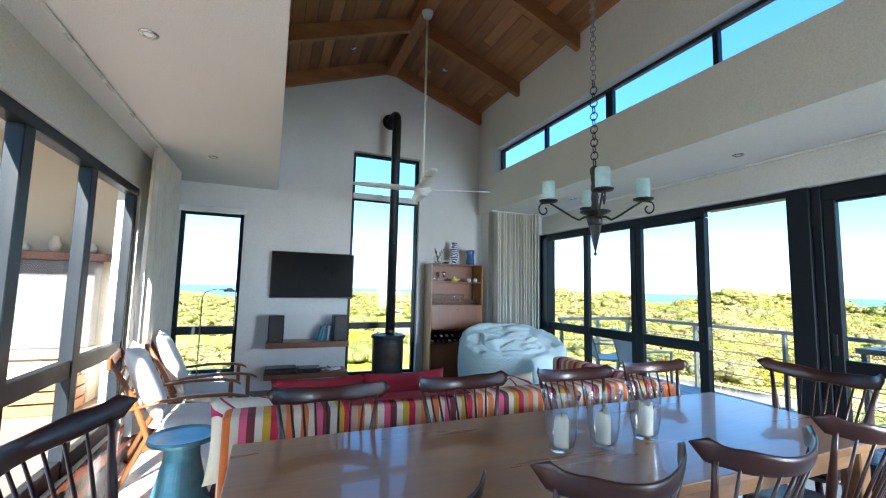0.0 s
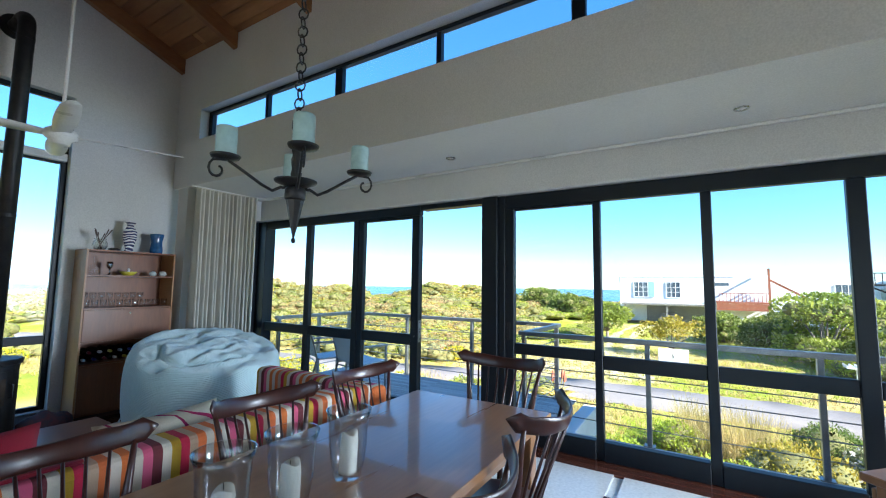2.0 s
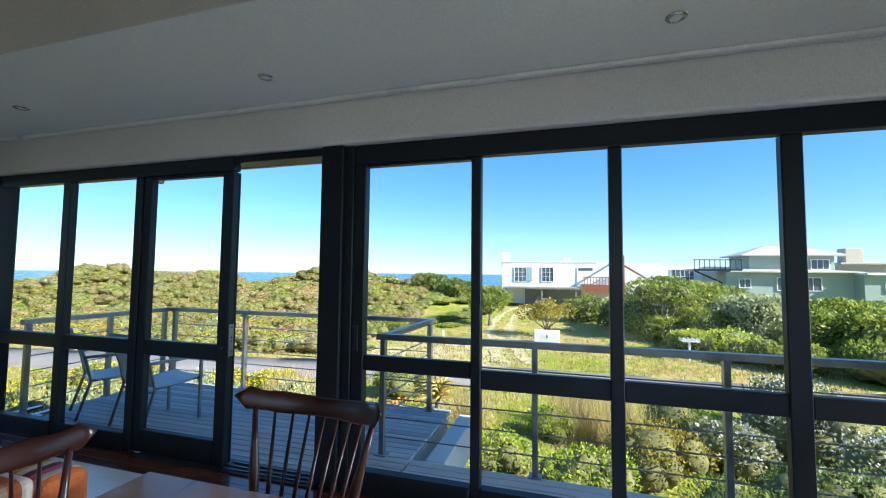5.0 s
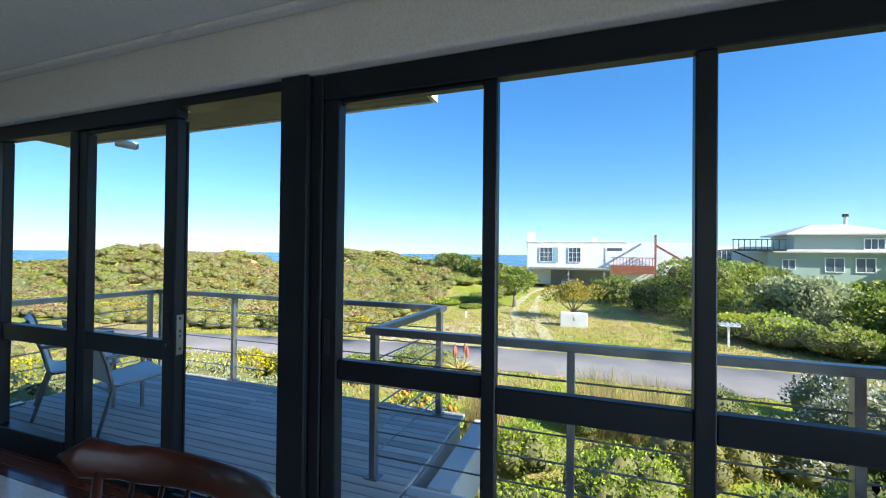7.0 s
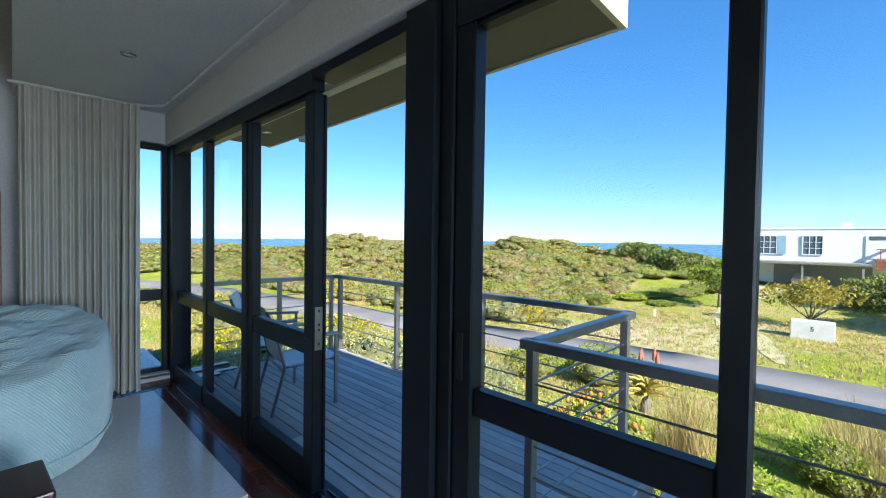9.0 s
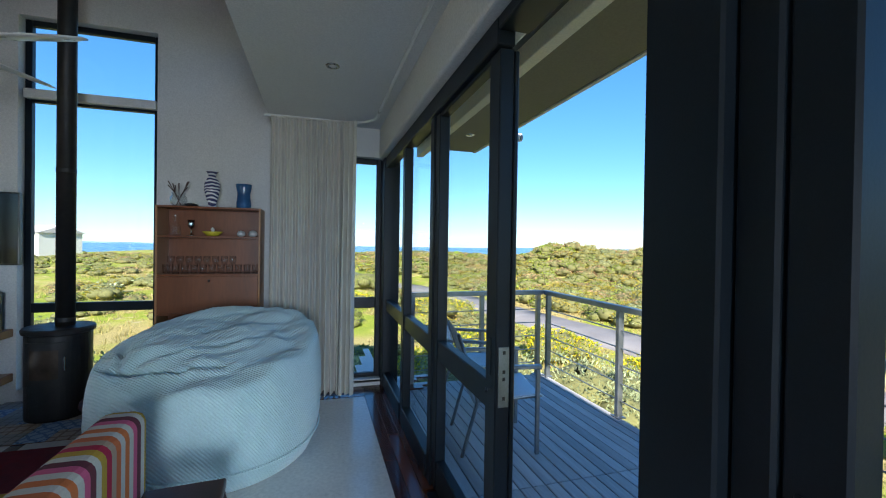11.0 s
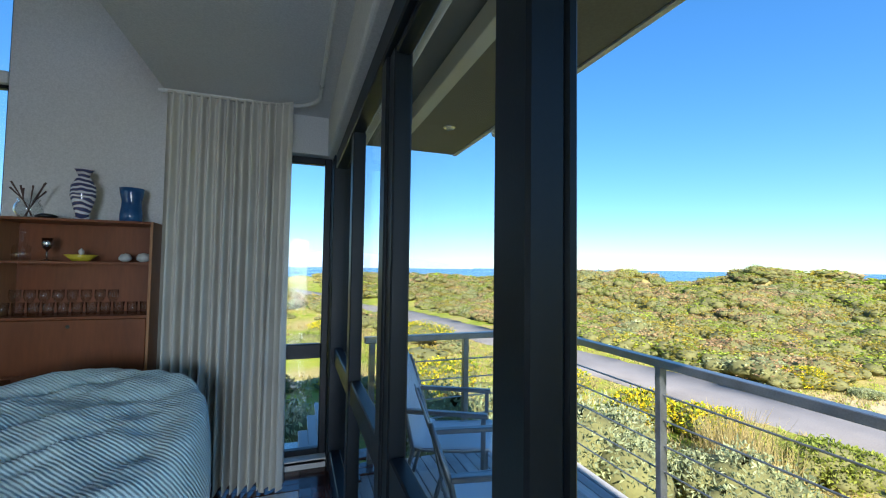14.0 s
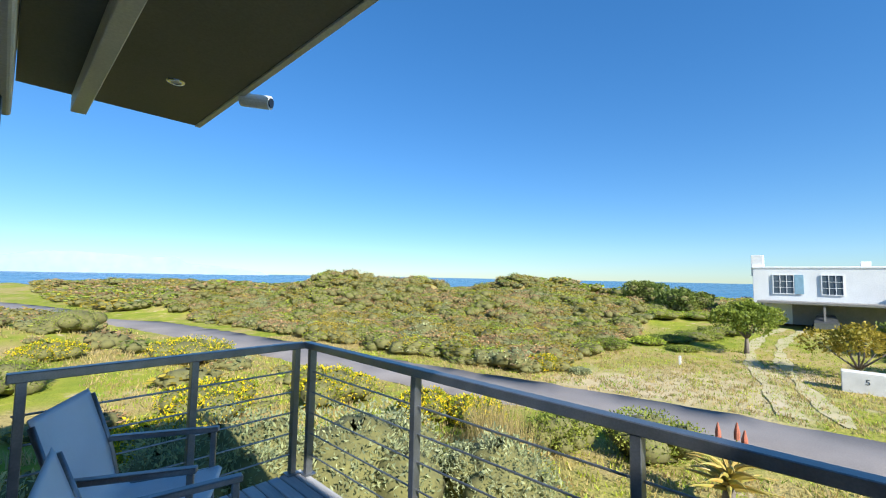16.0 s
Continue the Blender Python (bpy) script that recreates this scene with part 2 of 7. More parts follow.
def solo(name, bm, material, label, category, at=(0, 0, 0), turn=0.0, smooth=False, group="", kind=""):
    ob = new(name, made(name, bm, material, smooth))
    ob.matrix_basis = pose(*at, 0, 0, turn)
    return tagged(ob, label, category, group, kind)


def pieces(name, mesh, parent, places):
    for m in places:
        ob = new(name, mesh)
        ob.parent = parent
        ob.matrix_basis = m


def holed(axis, at0, at1, u0, u1, z0, z1, holes):
    """A wall between at0 and at1 on its axis, from u0 to u1, with rectangular holes (u0, u1, z0, z1) through it."""
    us = sorted({u0, u1, *[h[0] for h in holes], *[h[1] for h in holes]})
    zs = sorted({z0, z1, *[h[2] for h in holes], *[h[3] for h in holes]})
    solid = lambda i, j: 0 <= i < len(us) - 1 and 0 <= j < len(zs) - 1 and not any(h[0] <= us[i] and us[i + 1] <= h[1] and h[2] <= zs[j] and zs[j + 1] <= h[3] for h in holes)
    bm = bmesh.new()
    seen = {}

    def v(a, u, z):
        key = (a, round(u, 5), round(z, 5))
        if key not in seen:
            seen[key] = bm.verts.new((a, u, z) if axis == "x" else (u, a, z))
        return seen[key]
    for i in range(len(us) - 1):
        for j in range(len(zs) - 1):
            if not solid(i, j):
                continue
            a, b, c, d = us[i], us[i + 1], zs[j], zs[j + 1]
            bm.faces.new((v(at0, a, c), v(at0, b, c), v(at0, b, d), v(at0, a, d)))
            bm.faces.new((v(at1, a, c), v(at1, a, d), v(at1, b, d), v(at1, b, c)))
            for ii, jj, p, q in ((i - 1, j, (a, c), (a, d)), (i + 1, j, (b, c), (b, d)), (i, j - 1, (a, c), (b, c)), (i, j + 1, (a, d), (b, d))):
                if not solid(ii, jj):
                    bm.faces.new((v(at0, *p), v(at0, *q), v(at1, *q), v(at1, *p)))
    return bm


def setting(name, bm, material, label, category, smooth=False):
    return solo(name, bm, material, label, category, smooth=smooth, kind="structure")


# ---- plan ----
WX, GY, BACK = 4.5, 6.36, -3.6          # window wall, gable wall, closing wall behind
SOFF, SOFW = 2.77, 2.85                 # low ceilings over the window side and the courtyard side
HX0, HX1, RX = -0.02, 3.27, 1.61        # the high nave and its ridge
LX = -1.36                              # wall of the courtyard doors
NY6 = 6.0                               # end wall beside the corner window

floor = setting("floor", box(LX - 0.2, 4.62, BACK - 0.2, 6.6, -0.22, -0.02, 0), SCREED, "polished cream screed floor framed in dark timber", "floor")
panel_mesh = made("screed_panel", box(-0.5, 0.5, -0.5, 0.5, -0.021, 0.0, 0.0), SCREED)
places = []
for x0, x1 in ((-1.0, 1.60), (1.68, 4.21)):
    for y0, y1 in ((BACK, -1.56), (-1.48, 0.86), (0.94, 3.30), (3.38, 5.70)):
        places.append(Matrix.Translation(((x0 + x1) / 2, (y0 + y1) / 2, 0)) @ Matrix.Diagonal((x1 - x0, y1 - y0, 1, 1)))
pieces("screed_panel", panel_mesh, floor, places)
long_plank = made("plank", box(-0.043, 0.043, -0.6, 0.6, -0.021, 0.002, 0.002), JARRAH)
places = []
for x0, k in ((LX + 0.045, 4), (4.255, 3)):
    for i in range(k):
        for j in range(9):
            y = BACK + 0.6 + j * 1.2 + 0.4 * (i % 3) - 0.4
            places.append(Matrix.Translation((x0 + 0.088 * i, y, 0)))
places += [Matrix.Translation((1.64, BACK + 0.6 + 1.2 * j, 0)) for j in range(8)]
for y in (-1.52, 0.90, 3.34):
    places += [Matrix.Translation((-0.4 + 1.2 * i, y, 0.001)) @ Matrix.Rotation(math.pi / 2, 4, "Z") for i in range(4)]
for k in range(7):
    places += [Matrix.Translation((-0.75 + 1.2 * i + 0.2 * (k % 3), 5.75 + 0.088 * k, 0)) @ Matrix.Rotation(math.pi / 2, 4, "Z") for i in range(5)]
pieces("plank", long_plank, floor, places)

# gable wall with its three windows
gable = holed("y", GY, GY + 0.24, LX - 0.2, 3.40, -0.2, 4.52, [(1.06, 2.18, 0.10, 3.62), (-1.23, -0.44, 0.24, 2.47)])
loft(gable, [[(HX0 - 0.2, GY + d, 4.52), (HX1 + 0.22, GY + d, 4.52), (RX, GY + d, 5.24)] for d in (0, 0.24)])
setting("wall_north_bay", holed("y", NY6, NY6 + 0.24, 3.29, 4.41, -0.2, 2.90, [(3.60, 4.41, 0.06, 2.465)]), PLASTER, "plastered wall around the corner window", "wall")
setting("wall_north", gable, PLASTER, "tall plastered gable wall pierced by a slot window", "wall")
right_high = holed("x", HX1, HX1 + 0.22, BACK, GY - 0.003, SOFF + 0.002, 4.72, [(-3.2, 5.78, 3.375, 3.78)])
setting("wall_clerestory", right_high, PLASTER, "white upper wall with a long clerestory slot", "wall")
setting("wall_upper_west", holed("x", HX0 - 0.2, HX0, BACK, GY - 0.003, SOFW + 0.03, 4.72, []), PLASTER, "plain upper wall over the courtyard side", "wall")
setting("wall_south", holed("y", BACK - 0.2, BACK, LX - 0.2, 4.62, -0.2, 5.3, []), PLASTER, "plain plastered wall closing the room", "wall")
setting("wall_west", holed("x", LX - 0.2, LX, BACK + 0.003, GY - 0.003, -0.2, 3.05, [(-3.2, 5.14, 0.0, 2.45)]), PLASTER, "plastered wall around the courtyard doors", "wall")
setting("wall_east_lintel", box(4.37, 4.62, BACK, GY - 0.003, 2.46, SOFF + 0.22, 0.02, 3), PLASTER, "plastered lintel with rounded edge above the windows", "wall")
setting("ceiling_east", box(HX1 + 0.003, 4.37, BACK, GY - 0.003, SOFF, SOFF + 0.2, 0), CEILING, "flat white plaster ceiling over the window side", "ceiling")
setting("ceiling_west", box(LX, HX0 - 0.003, BACK, GY - 0.003, SOFW, SOFW + 0.2, 0), CEILING, "flat white plaster ceiling over the courtyard side", "ceiling")
setting("roof_east", box(HX1 + 0.22, 5.0, BACK - 0.2, 6.6, SOFF + 0.2, SOFF + 0.3, 0), CONCRETE, "flat roof over the window side", "roof")
setting("roof_west", box(LX - 0.3, HX0 - 0.2, BACK - 0.2, 6.6, SOFW + 0.2, SOFW + 0.3, 0), CONCRETE, "flat roof over the courtyard side", "roof")

# boarded roof: boards run with the ridge, in one mesh for both slopes
boards = bmesh.new()
SL = 0.36
run = math.hypot(1, SL)
rnd = random.Random(4)
for s in (-1, 1):
    for k in range(13):
        a, b = 0.145 * k + 0.004, 0.145 * (k + 1) - 0.004
        cuts = [BACK - 0.2] + sorted(rnd.uniform(BACK, 6) for _ in range(3)) + [6.6]
        for y0, y1 in zip(cuts, cuts[1:]):
            up = rnd.uniform(0, 0.004)
            q = [(RX + s * d, y, 5.20 - SL * d + h + up) for h in (0, 0.03) for d in (a, b) for y in (y0 + 0.002, y1 - 0.002)]
            vs = [boards.verts.new(p) for p in q]
            for f in ((0, 1, 3, 2), (4, 6, 7, 5), (0, 2, 6, 4), (1, 5, 7, 3), (0, 4, 5, 1), (2, 3, 7, 6)):
                boards.faces.new([vs[i] for i in f])
setting("ceiling_boards", boards, PINE, "sloping knotty pine board ceiling", "ceiling")
outer = bmesh.new()
for s in (-1, 1):
    loft(outer, [[(RX, y, 5.25), (RX + s * 2.3, y, 5.25 - SL * 2.3), (RX + s * 2.3, y, 5.33 - SL * 2.3), (RX, y, 5.33)] for y in (BACK - 0.4, 7.0)])
setting("roof_nave", outer, IRON, "dark sheet roof over the high room", "roof")
solo("ridge_beam", box(RX - 0.08, RX + 0.08, BACK, GY - 0.003, 4.97, 5.22, 0.006), RIDGE, "heavy orange pine ridge beam under the roof", "beam", kind="structure")
for s in (-1, 1):
    bm = bmesh.new()
    rings = [[(s * d, y, z - SL * d) for y, z in ((-0.04, 4.99), (0.04, 4.99), (0.04, 5.197), (-0.04, 5.197))] for d in (0.082, 1.658)]
    loft(bm, rings)
    bmesh.ops.bevel(bm, geom=list(bm.edges), offset=0.004, segments=1, affect="EDGES")
    me = made("rafter", bm, BEAM)
    for y in (6.30, 5.07, 3.74, 2.41, 1.08, -0.25, -1.58, -2.91):
        ob = new("rafter", me)
        ob.matrix_basis = Matrix.Translation((RX, y, 0))
        tagged(ob, "exposed knotty pine rafter under the roof boards", "rafter", "roof rafters", "structure")

# ---- windows ----
def pane(parent, x0, x1, y0, y1, z0, z1):
    g = part("pane", bx(bmesh.new(), x0, x1, y0, y1, z0, z1), GLASS, parent)
    g.visible_shadow = False
    return g


def bar(parent, name, x0, x1, y0, y1, z0, z1, bev=0.006):
    return part(name, box(x0, x1, y0, y1, z0, z1, bev), ALU, parent)


# fixed lights beside the opening, then the sliding leaf, then the long window
w1 = thing("window_1", "charcoal aluminium corner glazing with low transom", "window", kind="structure")
bar(w1, "corner_post", 4.415, 4.585, 5.91, 6.16, 0.0, 2.455)
for y0, y1 in ((4.93, 5.03), (4.035, 4.12)):
    bar(w1, "mullion", 4.44, 4.51, y0, y1, 0.0, 2.345)
bar(w1, "head", 4.43, 4.51, 3.06, 5.908, 2.345, 2.458)
for y0, y1 in ((5.03, 5.91), (4.12, 4.93)):
    bar(w1, "transom", 4.45, 4.51, y0, y1, 0.815, 0.94)
    bar(w1, "sill", 4.43, 4.51, y0, y1, 0.0, 0.16)
    pane(w1, 4.494, 4.502, y0 - 0.004, y1 + 0.004, 0.935, 2.35)
    pane(w1, 4.494, 4.502, y0 - 0.004, y1 + 0.004, 0.15, 0.82)
leaf = thing("door_1", "charcoal aluminium sliding glass door pushed open", "door", kind="structure")
for y0, y1 in ((3.078, 3.185), (3.945, 4.03)):
    bar(leaf, "stile", 4.45, 4.515, y0, y1, 0.02, 2.342)
bar(leaf, "interlock", 4.517, 4.54, 3.080, 3.150, 0.02, 2.342)
bar(leaf, "mid_rail", 4.456, 4.512, 3.185, 3.945, 0.82, 0.945)
bar(leaf, "bottom_rail", 4.454, 4.513, 3.185, 3.945, 0.02, 0.20)
bar(leaf, "top_rail", 4.454, 4.513, 3.185, 3.945, 2.315, 2.342)
pane(leaf, 4.484, 4.492, 3.18, 3.95, 0.94, 2.32)
pane(leaf, 4.484, 4.492, 3.18, 3.95, 0.19, 0.825)
lock = part("lock_plate", box(4.462, 4.51, 3.073, 3.0785, 0.86, 1.11, 0.001), STEEL, leaf, "brushed steel lock plate")
for z in (0.89, 0.97, 1.0, 1.08):
    part("keyhole", box(4.480, 4.492, 3.071, 3.0735, z, z + 0.015, 0), BLACK, lock)
part("latch", tube(bmesh.new(), [(4.46, 3.12, 0.93), (4.43, 3.12, 0.93), (4.42, 3.10, 0.925)], 0.006), BLACK, leaf)
bar(leaf, "pull_recess", 4.446, 4.4505, 3.12, 3.15, 0.98, 1.14, 0.002)
doorway = thing("doorway", "open doorway with aluminium jamb and track", "doorway", kind="structure")
bar(doorway, "jamb_post", 4.40, 4.60, 2.06, 2.238, 0.0, 2.458)
bar(doorway, "jamb_cover", 4.43, 4.51, 1.985, 2.058, 0.0, 2.456)
bar(doorway, "head", 4.43, 4.57, 2.24, 3.058, 2.40, 2.456)
part("track", box(4.40, 4.60, 2.24, 3.95, -0.018, 0.014, 0.003), ALU, doorway)
for x in (4.44, 4.49, 4.545):
    part("track_rib", box(x - 0.004, x + 0.004, 2.24, 3.058, 0.012, 0.024, 0.001), STEEL, doorway)
w2 = thing("window_2", "long charcoal sliding window with low transom", "window", kind="structure")
xs = [(1.892, 1.983), (1.05, 1.118), (0.185, 0.262), (-0.73, -0.625), (-1.60, -1.50), (-2.45, -2.37), (-3.30, -3.20)]
for i, (y0, y1) in enumerate(xs):
    bar(w2, "mullion", 4.44 if i == 0 else 4.45, 4.51, y0, y1, 0.0, 2.318)
bar(w2, "head", 4.435, 4.51, BACK + 0.003, 1.983, 2.318, 2.456)
bar(w2, "sash_rail", 4.452, 4.51, 1.118, 1.892, 2.298, 2.317)
for (a0, a1), (b0, b1) in zip(xs, xs[1:]):
    low, high = (0.845, 0.95) if a0 > 1.8 else (0.785, 0.905)
    bar(w2, "transom", 4.455, 4.51, b1, a0, low, high)
    bar(w2, "sill", 4.43, 4.51, b1, a0, 0.0, 0.165)
    pane(w2, 4.494, 4.502, b1 - 0.004, a0 + 0.004, high - 0.005, 2.325)
    pane(w2, 4.494, 4.502, b1 - 0.004, a0 + 0.004, 0.16, low + 0.005)
part("pull_recess", box(4.434, 4.4405, 1.93, 1.96, 0.98, 1.16, 0.002), BLACK, w2)
setting("wall_east_end", box(4.40, 4.62, BACK, -3.303, -0.2, 2.457, 0), PLASTER, "plastered end pier of the window wall", "wall")


def gable_window(name, x0, x1, z0, z1, bars, label, gy=GY):
    w = thing(name, label, "window", kind="structure")
    ya, yb, t = gy + 0.09, gy + 0.15, 0.055
    for a, b in ((x0, x0 + t), (x1 - t, x1)):
        bar(w, "jamb", a, b, ya, yb, z0, z1)
    for a, b in ((z0, z0 + t), (z1 - t, z1)):
        bar(w, "rail", x0 + t, x1 - t, ya, yb, a, b)
    zs = [z0 + t] + [v for b in bars for v in b] + [z1 - t]
    for a, b in bars:
        bar(w, "transom", x0 + t, x1 - t, ya - 0.005, yb, a, b)
    for a, b in zip(zs[::2], zs[1::2]):
        pane(w, x0 + t - 0.004, x1 - t + 0.004, ya + 0.026, ya + 0.034, a - 0.004, b + 0.004)
    part("window_sill", box(x0, x1, gy, ya, z0 - 0.02, z0 + 0.012, 0.002), CONCRETE, w)
    return w


sw = gable_window("window_3", 1.06, 2.18, 0.10, 3.62, ((0.82, 0.91), (2.84, 2.90)), "tall slot window behind the stove flue")
part("roller_blind", box(1.08, 2.16, GY + 0.02, GY + 0.085, 2.86, 2.95, 0.012, 3), WHITE, sw, "white roller blind cassette")
lw = gable_window("window_4", -1.23, -0.44, 0.24, 2.47, ((0.77, 0.88),), "narrow window with a low transom")
part("roller_blind", box(-1.24, -0.42, GY - 0.06, GY - 0.002, 2.44, 2.52, 0.01, 3), WHITE, lw, "white roller blind cassette")
gable_window("window_5", 3.60, 4.412, 0.06, 2.462, ((0.83, 0.945),), "corner window beside the curtain", NY6)

cl = thing("window_6", "long clerestory strip window high in the wall", "window", kind="structure")
ys = [(5.70, 5.78), (4.53, 4.58), (3.33, 3.43), (2.14, 2.19), (0.92, 1.02), (-0.28, -0.23), (-1.48, -1.38), (-2.6, -2.55), (-3.2, -3.12)]
for y0, y1 in ys:
    bar(cl, "mullion", 3.38, 3.44, y0, y1, 3.415, 3.74)
bar(cl, "head", 3.38, 3.44, -3.2, 5.78, 3.74, 3.78)
bar(cl, "sill", 3.38, 3.44, -3.2, 5.78, 3.375, 3.415)
for (a0, a1), (b0, b1) in zip(ys, ys[1:]):
    pane(cl, 3.406, 3.412, b1 - 0.004, a0 + 0.004, 3.41, 3.745)

ld = thing("door_2", "charcoal glazed sliding doors to the courtyard", "door", kind="structure")
ysl = [(5.06, 5.14), (3.95, 4.07), (2.98, 3.10), (1.94, 2.06), (0.90, 1.02), (-0.14, -0.02), (-1.18, -1.06), (-2.2, -2.08), (-3.2, -3.1)]
for y0, y1 in ysl:
    bar(ld, "stile", LX - 0.12, LX - 0.03, y0, y1, 0.0, 2.37)
bar(ld, "head", LX - 0.13, LX - 0.02, -3.2, 5.14, 2.37, 2.45)
for (a0, a1), (b0, b1) in zip(ysl, ysl[1:]):
    bar(ld, "mid_rail", LX - 0.11, LX - 0.04, b1, a0, 0.74, 0.87)
    bar(ld, "bottom_rail", LX - 0.11, LX - 0.04, b1, a0, 0.0, 0.14)
    pane(ld, LX - 0.079, LX - 0.071, b1 - 0.004, a0 + 0.004, 0.865, 2.38)
    pane(ld, LX - 0.079, LX - 0.071, b1 - 0.004, a0 + 0.004, 0.13, 0.745)

# curtain track with its rounded corner
arc = [(4.28 - 0.28 + 0.28 * math.cos(a), 5.54 + 0.28 * math.sin(a), SOFF - 0.012) for a in (math.pi / 2 * i / 8 for i in range(9))]
tr = [(4.28, BACK + 0.1, SOFF - 0.012)] + arc + [(3.24, 5.82, SOFF - 0.012)]
solo("curtain_track", tube(bmesh.new(), tr, 0.014, 6), WHITE, "white curtain track curving along the ceiling", "curtain track", kind="structure")
trl = [(-1.16, BACK + 0.1, SOFW - 0.012), (-1.16, 5.9, SOFW - 0.012)]
s = solo("curtain_track", tube(bmesh.new(), trl, 0.014, 6), WHITE, "white curtain track along the courtyard doors", "curtain track", kind="structure")


def downlight(x, y, z, slope=0.0):
    d = thing("downlight", "small chrome recessed downlight in the ceiling", "downlight", (x, y, z), group="ceiling downlights")
    d.rotation_euler = (0, slope, 0)
    lip = bmesh.new()
    lathe(lip, [(0.028, -0.001), (0.03, -0.006), (0.046, -0.006), (0.05, 0.0)], 20, cap=False)
    part("rim", lip, CHROME, d, smooth=True)
    part("lens", lathe(bmesh.new(), [(0.03, -0.0015), (0.001, -0.0025)], 20), WHITE, d)
    return d


for x, y in ((3.91, 2.34), (3.92, 0.0), (3.83, 4.52)):
    downlight(x, y, SOFF)
for x, y in ((-0.74, 2.58), (-0.70, 4.98)):
    downlight(x, y, SOFW)
ang = math.atan(SL)
for s, y in ((-1, 5.75), (1, 5.75), (-1, 3.1), (1, 3.1)):
    downlight(RX + s * 0.72, y, 5.195 - SL * 0.72, s * ang)

# ---- terrace ----
deck = setting("deck", box(4.605, 6.34, 1.80, 5.98, -0.30, -0.10, 0), CONCRETE, "timber terrace deck of weathered grey boards", "deck")
b1 = made("deck_board", box(-0.043, 0.043, -1.05, 1.05, -0.03, 0.0, 0.004), DECKWOOD)
places = [Matrix.Translation((4.665 + 0.0935 * i, y, -0.015)) for i in range(19) for y in (2.82 + 0.0, 4.925)]
places += [Matrix.Translation((4.665 + 0.0935 * i, 0.70 - 2.105 * j, -0.015)) for i in range(5) for j in range(3)]
pieces("deck_board", b1, deck, places)
setting("ledge", box(4.605, 5.16, BACK, 1.795, -0.30, -0.05, 0), CONCRETE, "concrete ledge under the balustrade", "ledge")
setting("deck_edge_beam", box(5.2, 6.42, 1.50, 1.68, -0.42, -0.06, 0.01), CONCRETE, "white concrete beam at the end of the deck", "beam")
setting("wall_below", box(LX - 0.2, 4.60, BACK - 0.2, 6.60, -3.3, -0.225, 0), CONCRETE, "white rendered wall of the lower storey", "wall")
setting("deck_support", box(5.9, 6.1, 2.0, 5.8, -3.3, -0.305, 0), CONCRETE, "rendered wall that carries the deck", "wall")


def rail_run(p, q, posts, name_label):
    """A straight balustrade from p to q at deck level: square top rail, flat posts and five wires."""
    p, q = Vector(p), Vector(q)
    d = (q - p).length
    ob = thing("balustrade", name_label, "balustrade", p, math.degrees(math.atan2((q - p).y, (q - p).x)), "terrace balustrades")
    part("top_rail", box(-0.03, d + 0.03, -0.032, 0.032, 0.955, 1.005, 0.004), STEEL, ob)
    for u in posts:
        post = part("post", box(u - 0.022, u + 0.022, -0.028, 0.028, -0.02, 0.955, 0.003), STEEL, ob)
        part("foot_plate", box(u - 0.05, u + 0.05, -0.045, 0.045, -0.015, -0.005, 0.001), STEEL, post)
    for z in (0.14, 0.30, 0.46, 0.62, 0.78):
        part("wire", tube(bmesh.new(), [(0, 0, z), (d, 0, z)], 0.006, 6), STEEL, ob)
    return ob


rail_run((6.39, 2.0, 0), (6.39, 5.93, 0), (0.03, 1.375, 2.644, 3.86), "galvanised steel balustrade along the terrace front")
rail_run((6.33, 5.95, 0), (4.72, 5.95, 0), (0.03, 0.76, 1.58), "galvanised steel balustrade across the terrace end")
rail_run((5.135, 2.03, 0), (6.36, 2.0, 0), (1.16,), "short galvanised balustrade return")
rail_run((5.10, 2.06, 0), (5.10, -3.5, 0), (0.03, 1.31, 2.60, 3.9, 5.2), "galvanised steel balustrade in front of the long window")
oh = thing("canopy", "flat concrete canopy over the terrace", "canopy", kind="structure")
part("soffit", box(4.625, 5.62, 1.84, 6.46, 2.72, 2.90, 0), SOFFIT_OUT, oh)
part("fascia", box(4.625, 5.66, 1.80, 1.838, 2.71, 2.93, 0.003), FASCIA, oh)
part("fascia", box(5.622, 5.66, 1.842, 6.46, 2.71, 2.93, 0.003), FASCIA, oh)
part("edge_beam", box(4.885, 4.965, 1.845, 6.44, 2.60, 2.716, 0.004), FASCIA, oh)
downlight(5.3, 5.7, 2.72)
sc = thing("security_camera", "white bullet security camera on the canopy edge", "camera", (5.68, 5.60, 2.745), -50)
sc.scale = (1.3, 1.3, 1.3)
part("bracket", tube(bmesh.new(), [(-0.012, -0.012, 0.02), (0.01, 0, 0.0), (0.03, 0, -0.02)], 0.012), WHITE, sc)
body = part("housing", tube(bmesh.new(), [(-0.02, 0, -0.03), (0.13, 0, -0.05)], 0.034, 16), WHITE, sc, smooth=False)
part("lens", tube(bmesh.new(), [(0.131, 0, -0.0502), (0.136, 0, -0.0508)], 0.024, 14), BLACK, body)

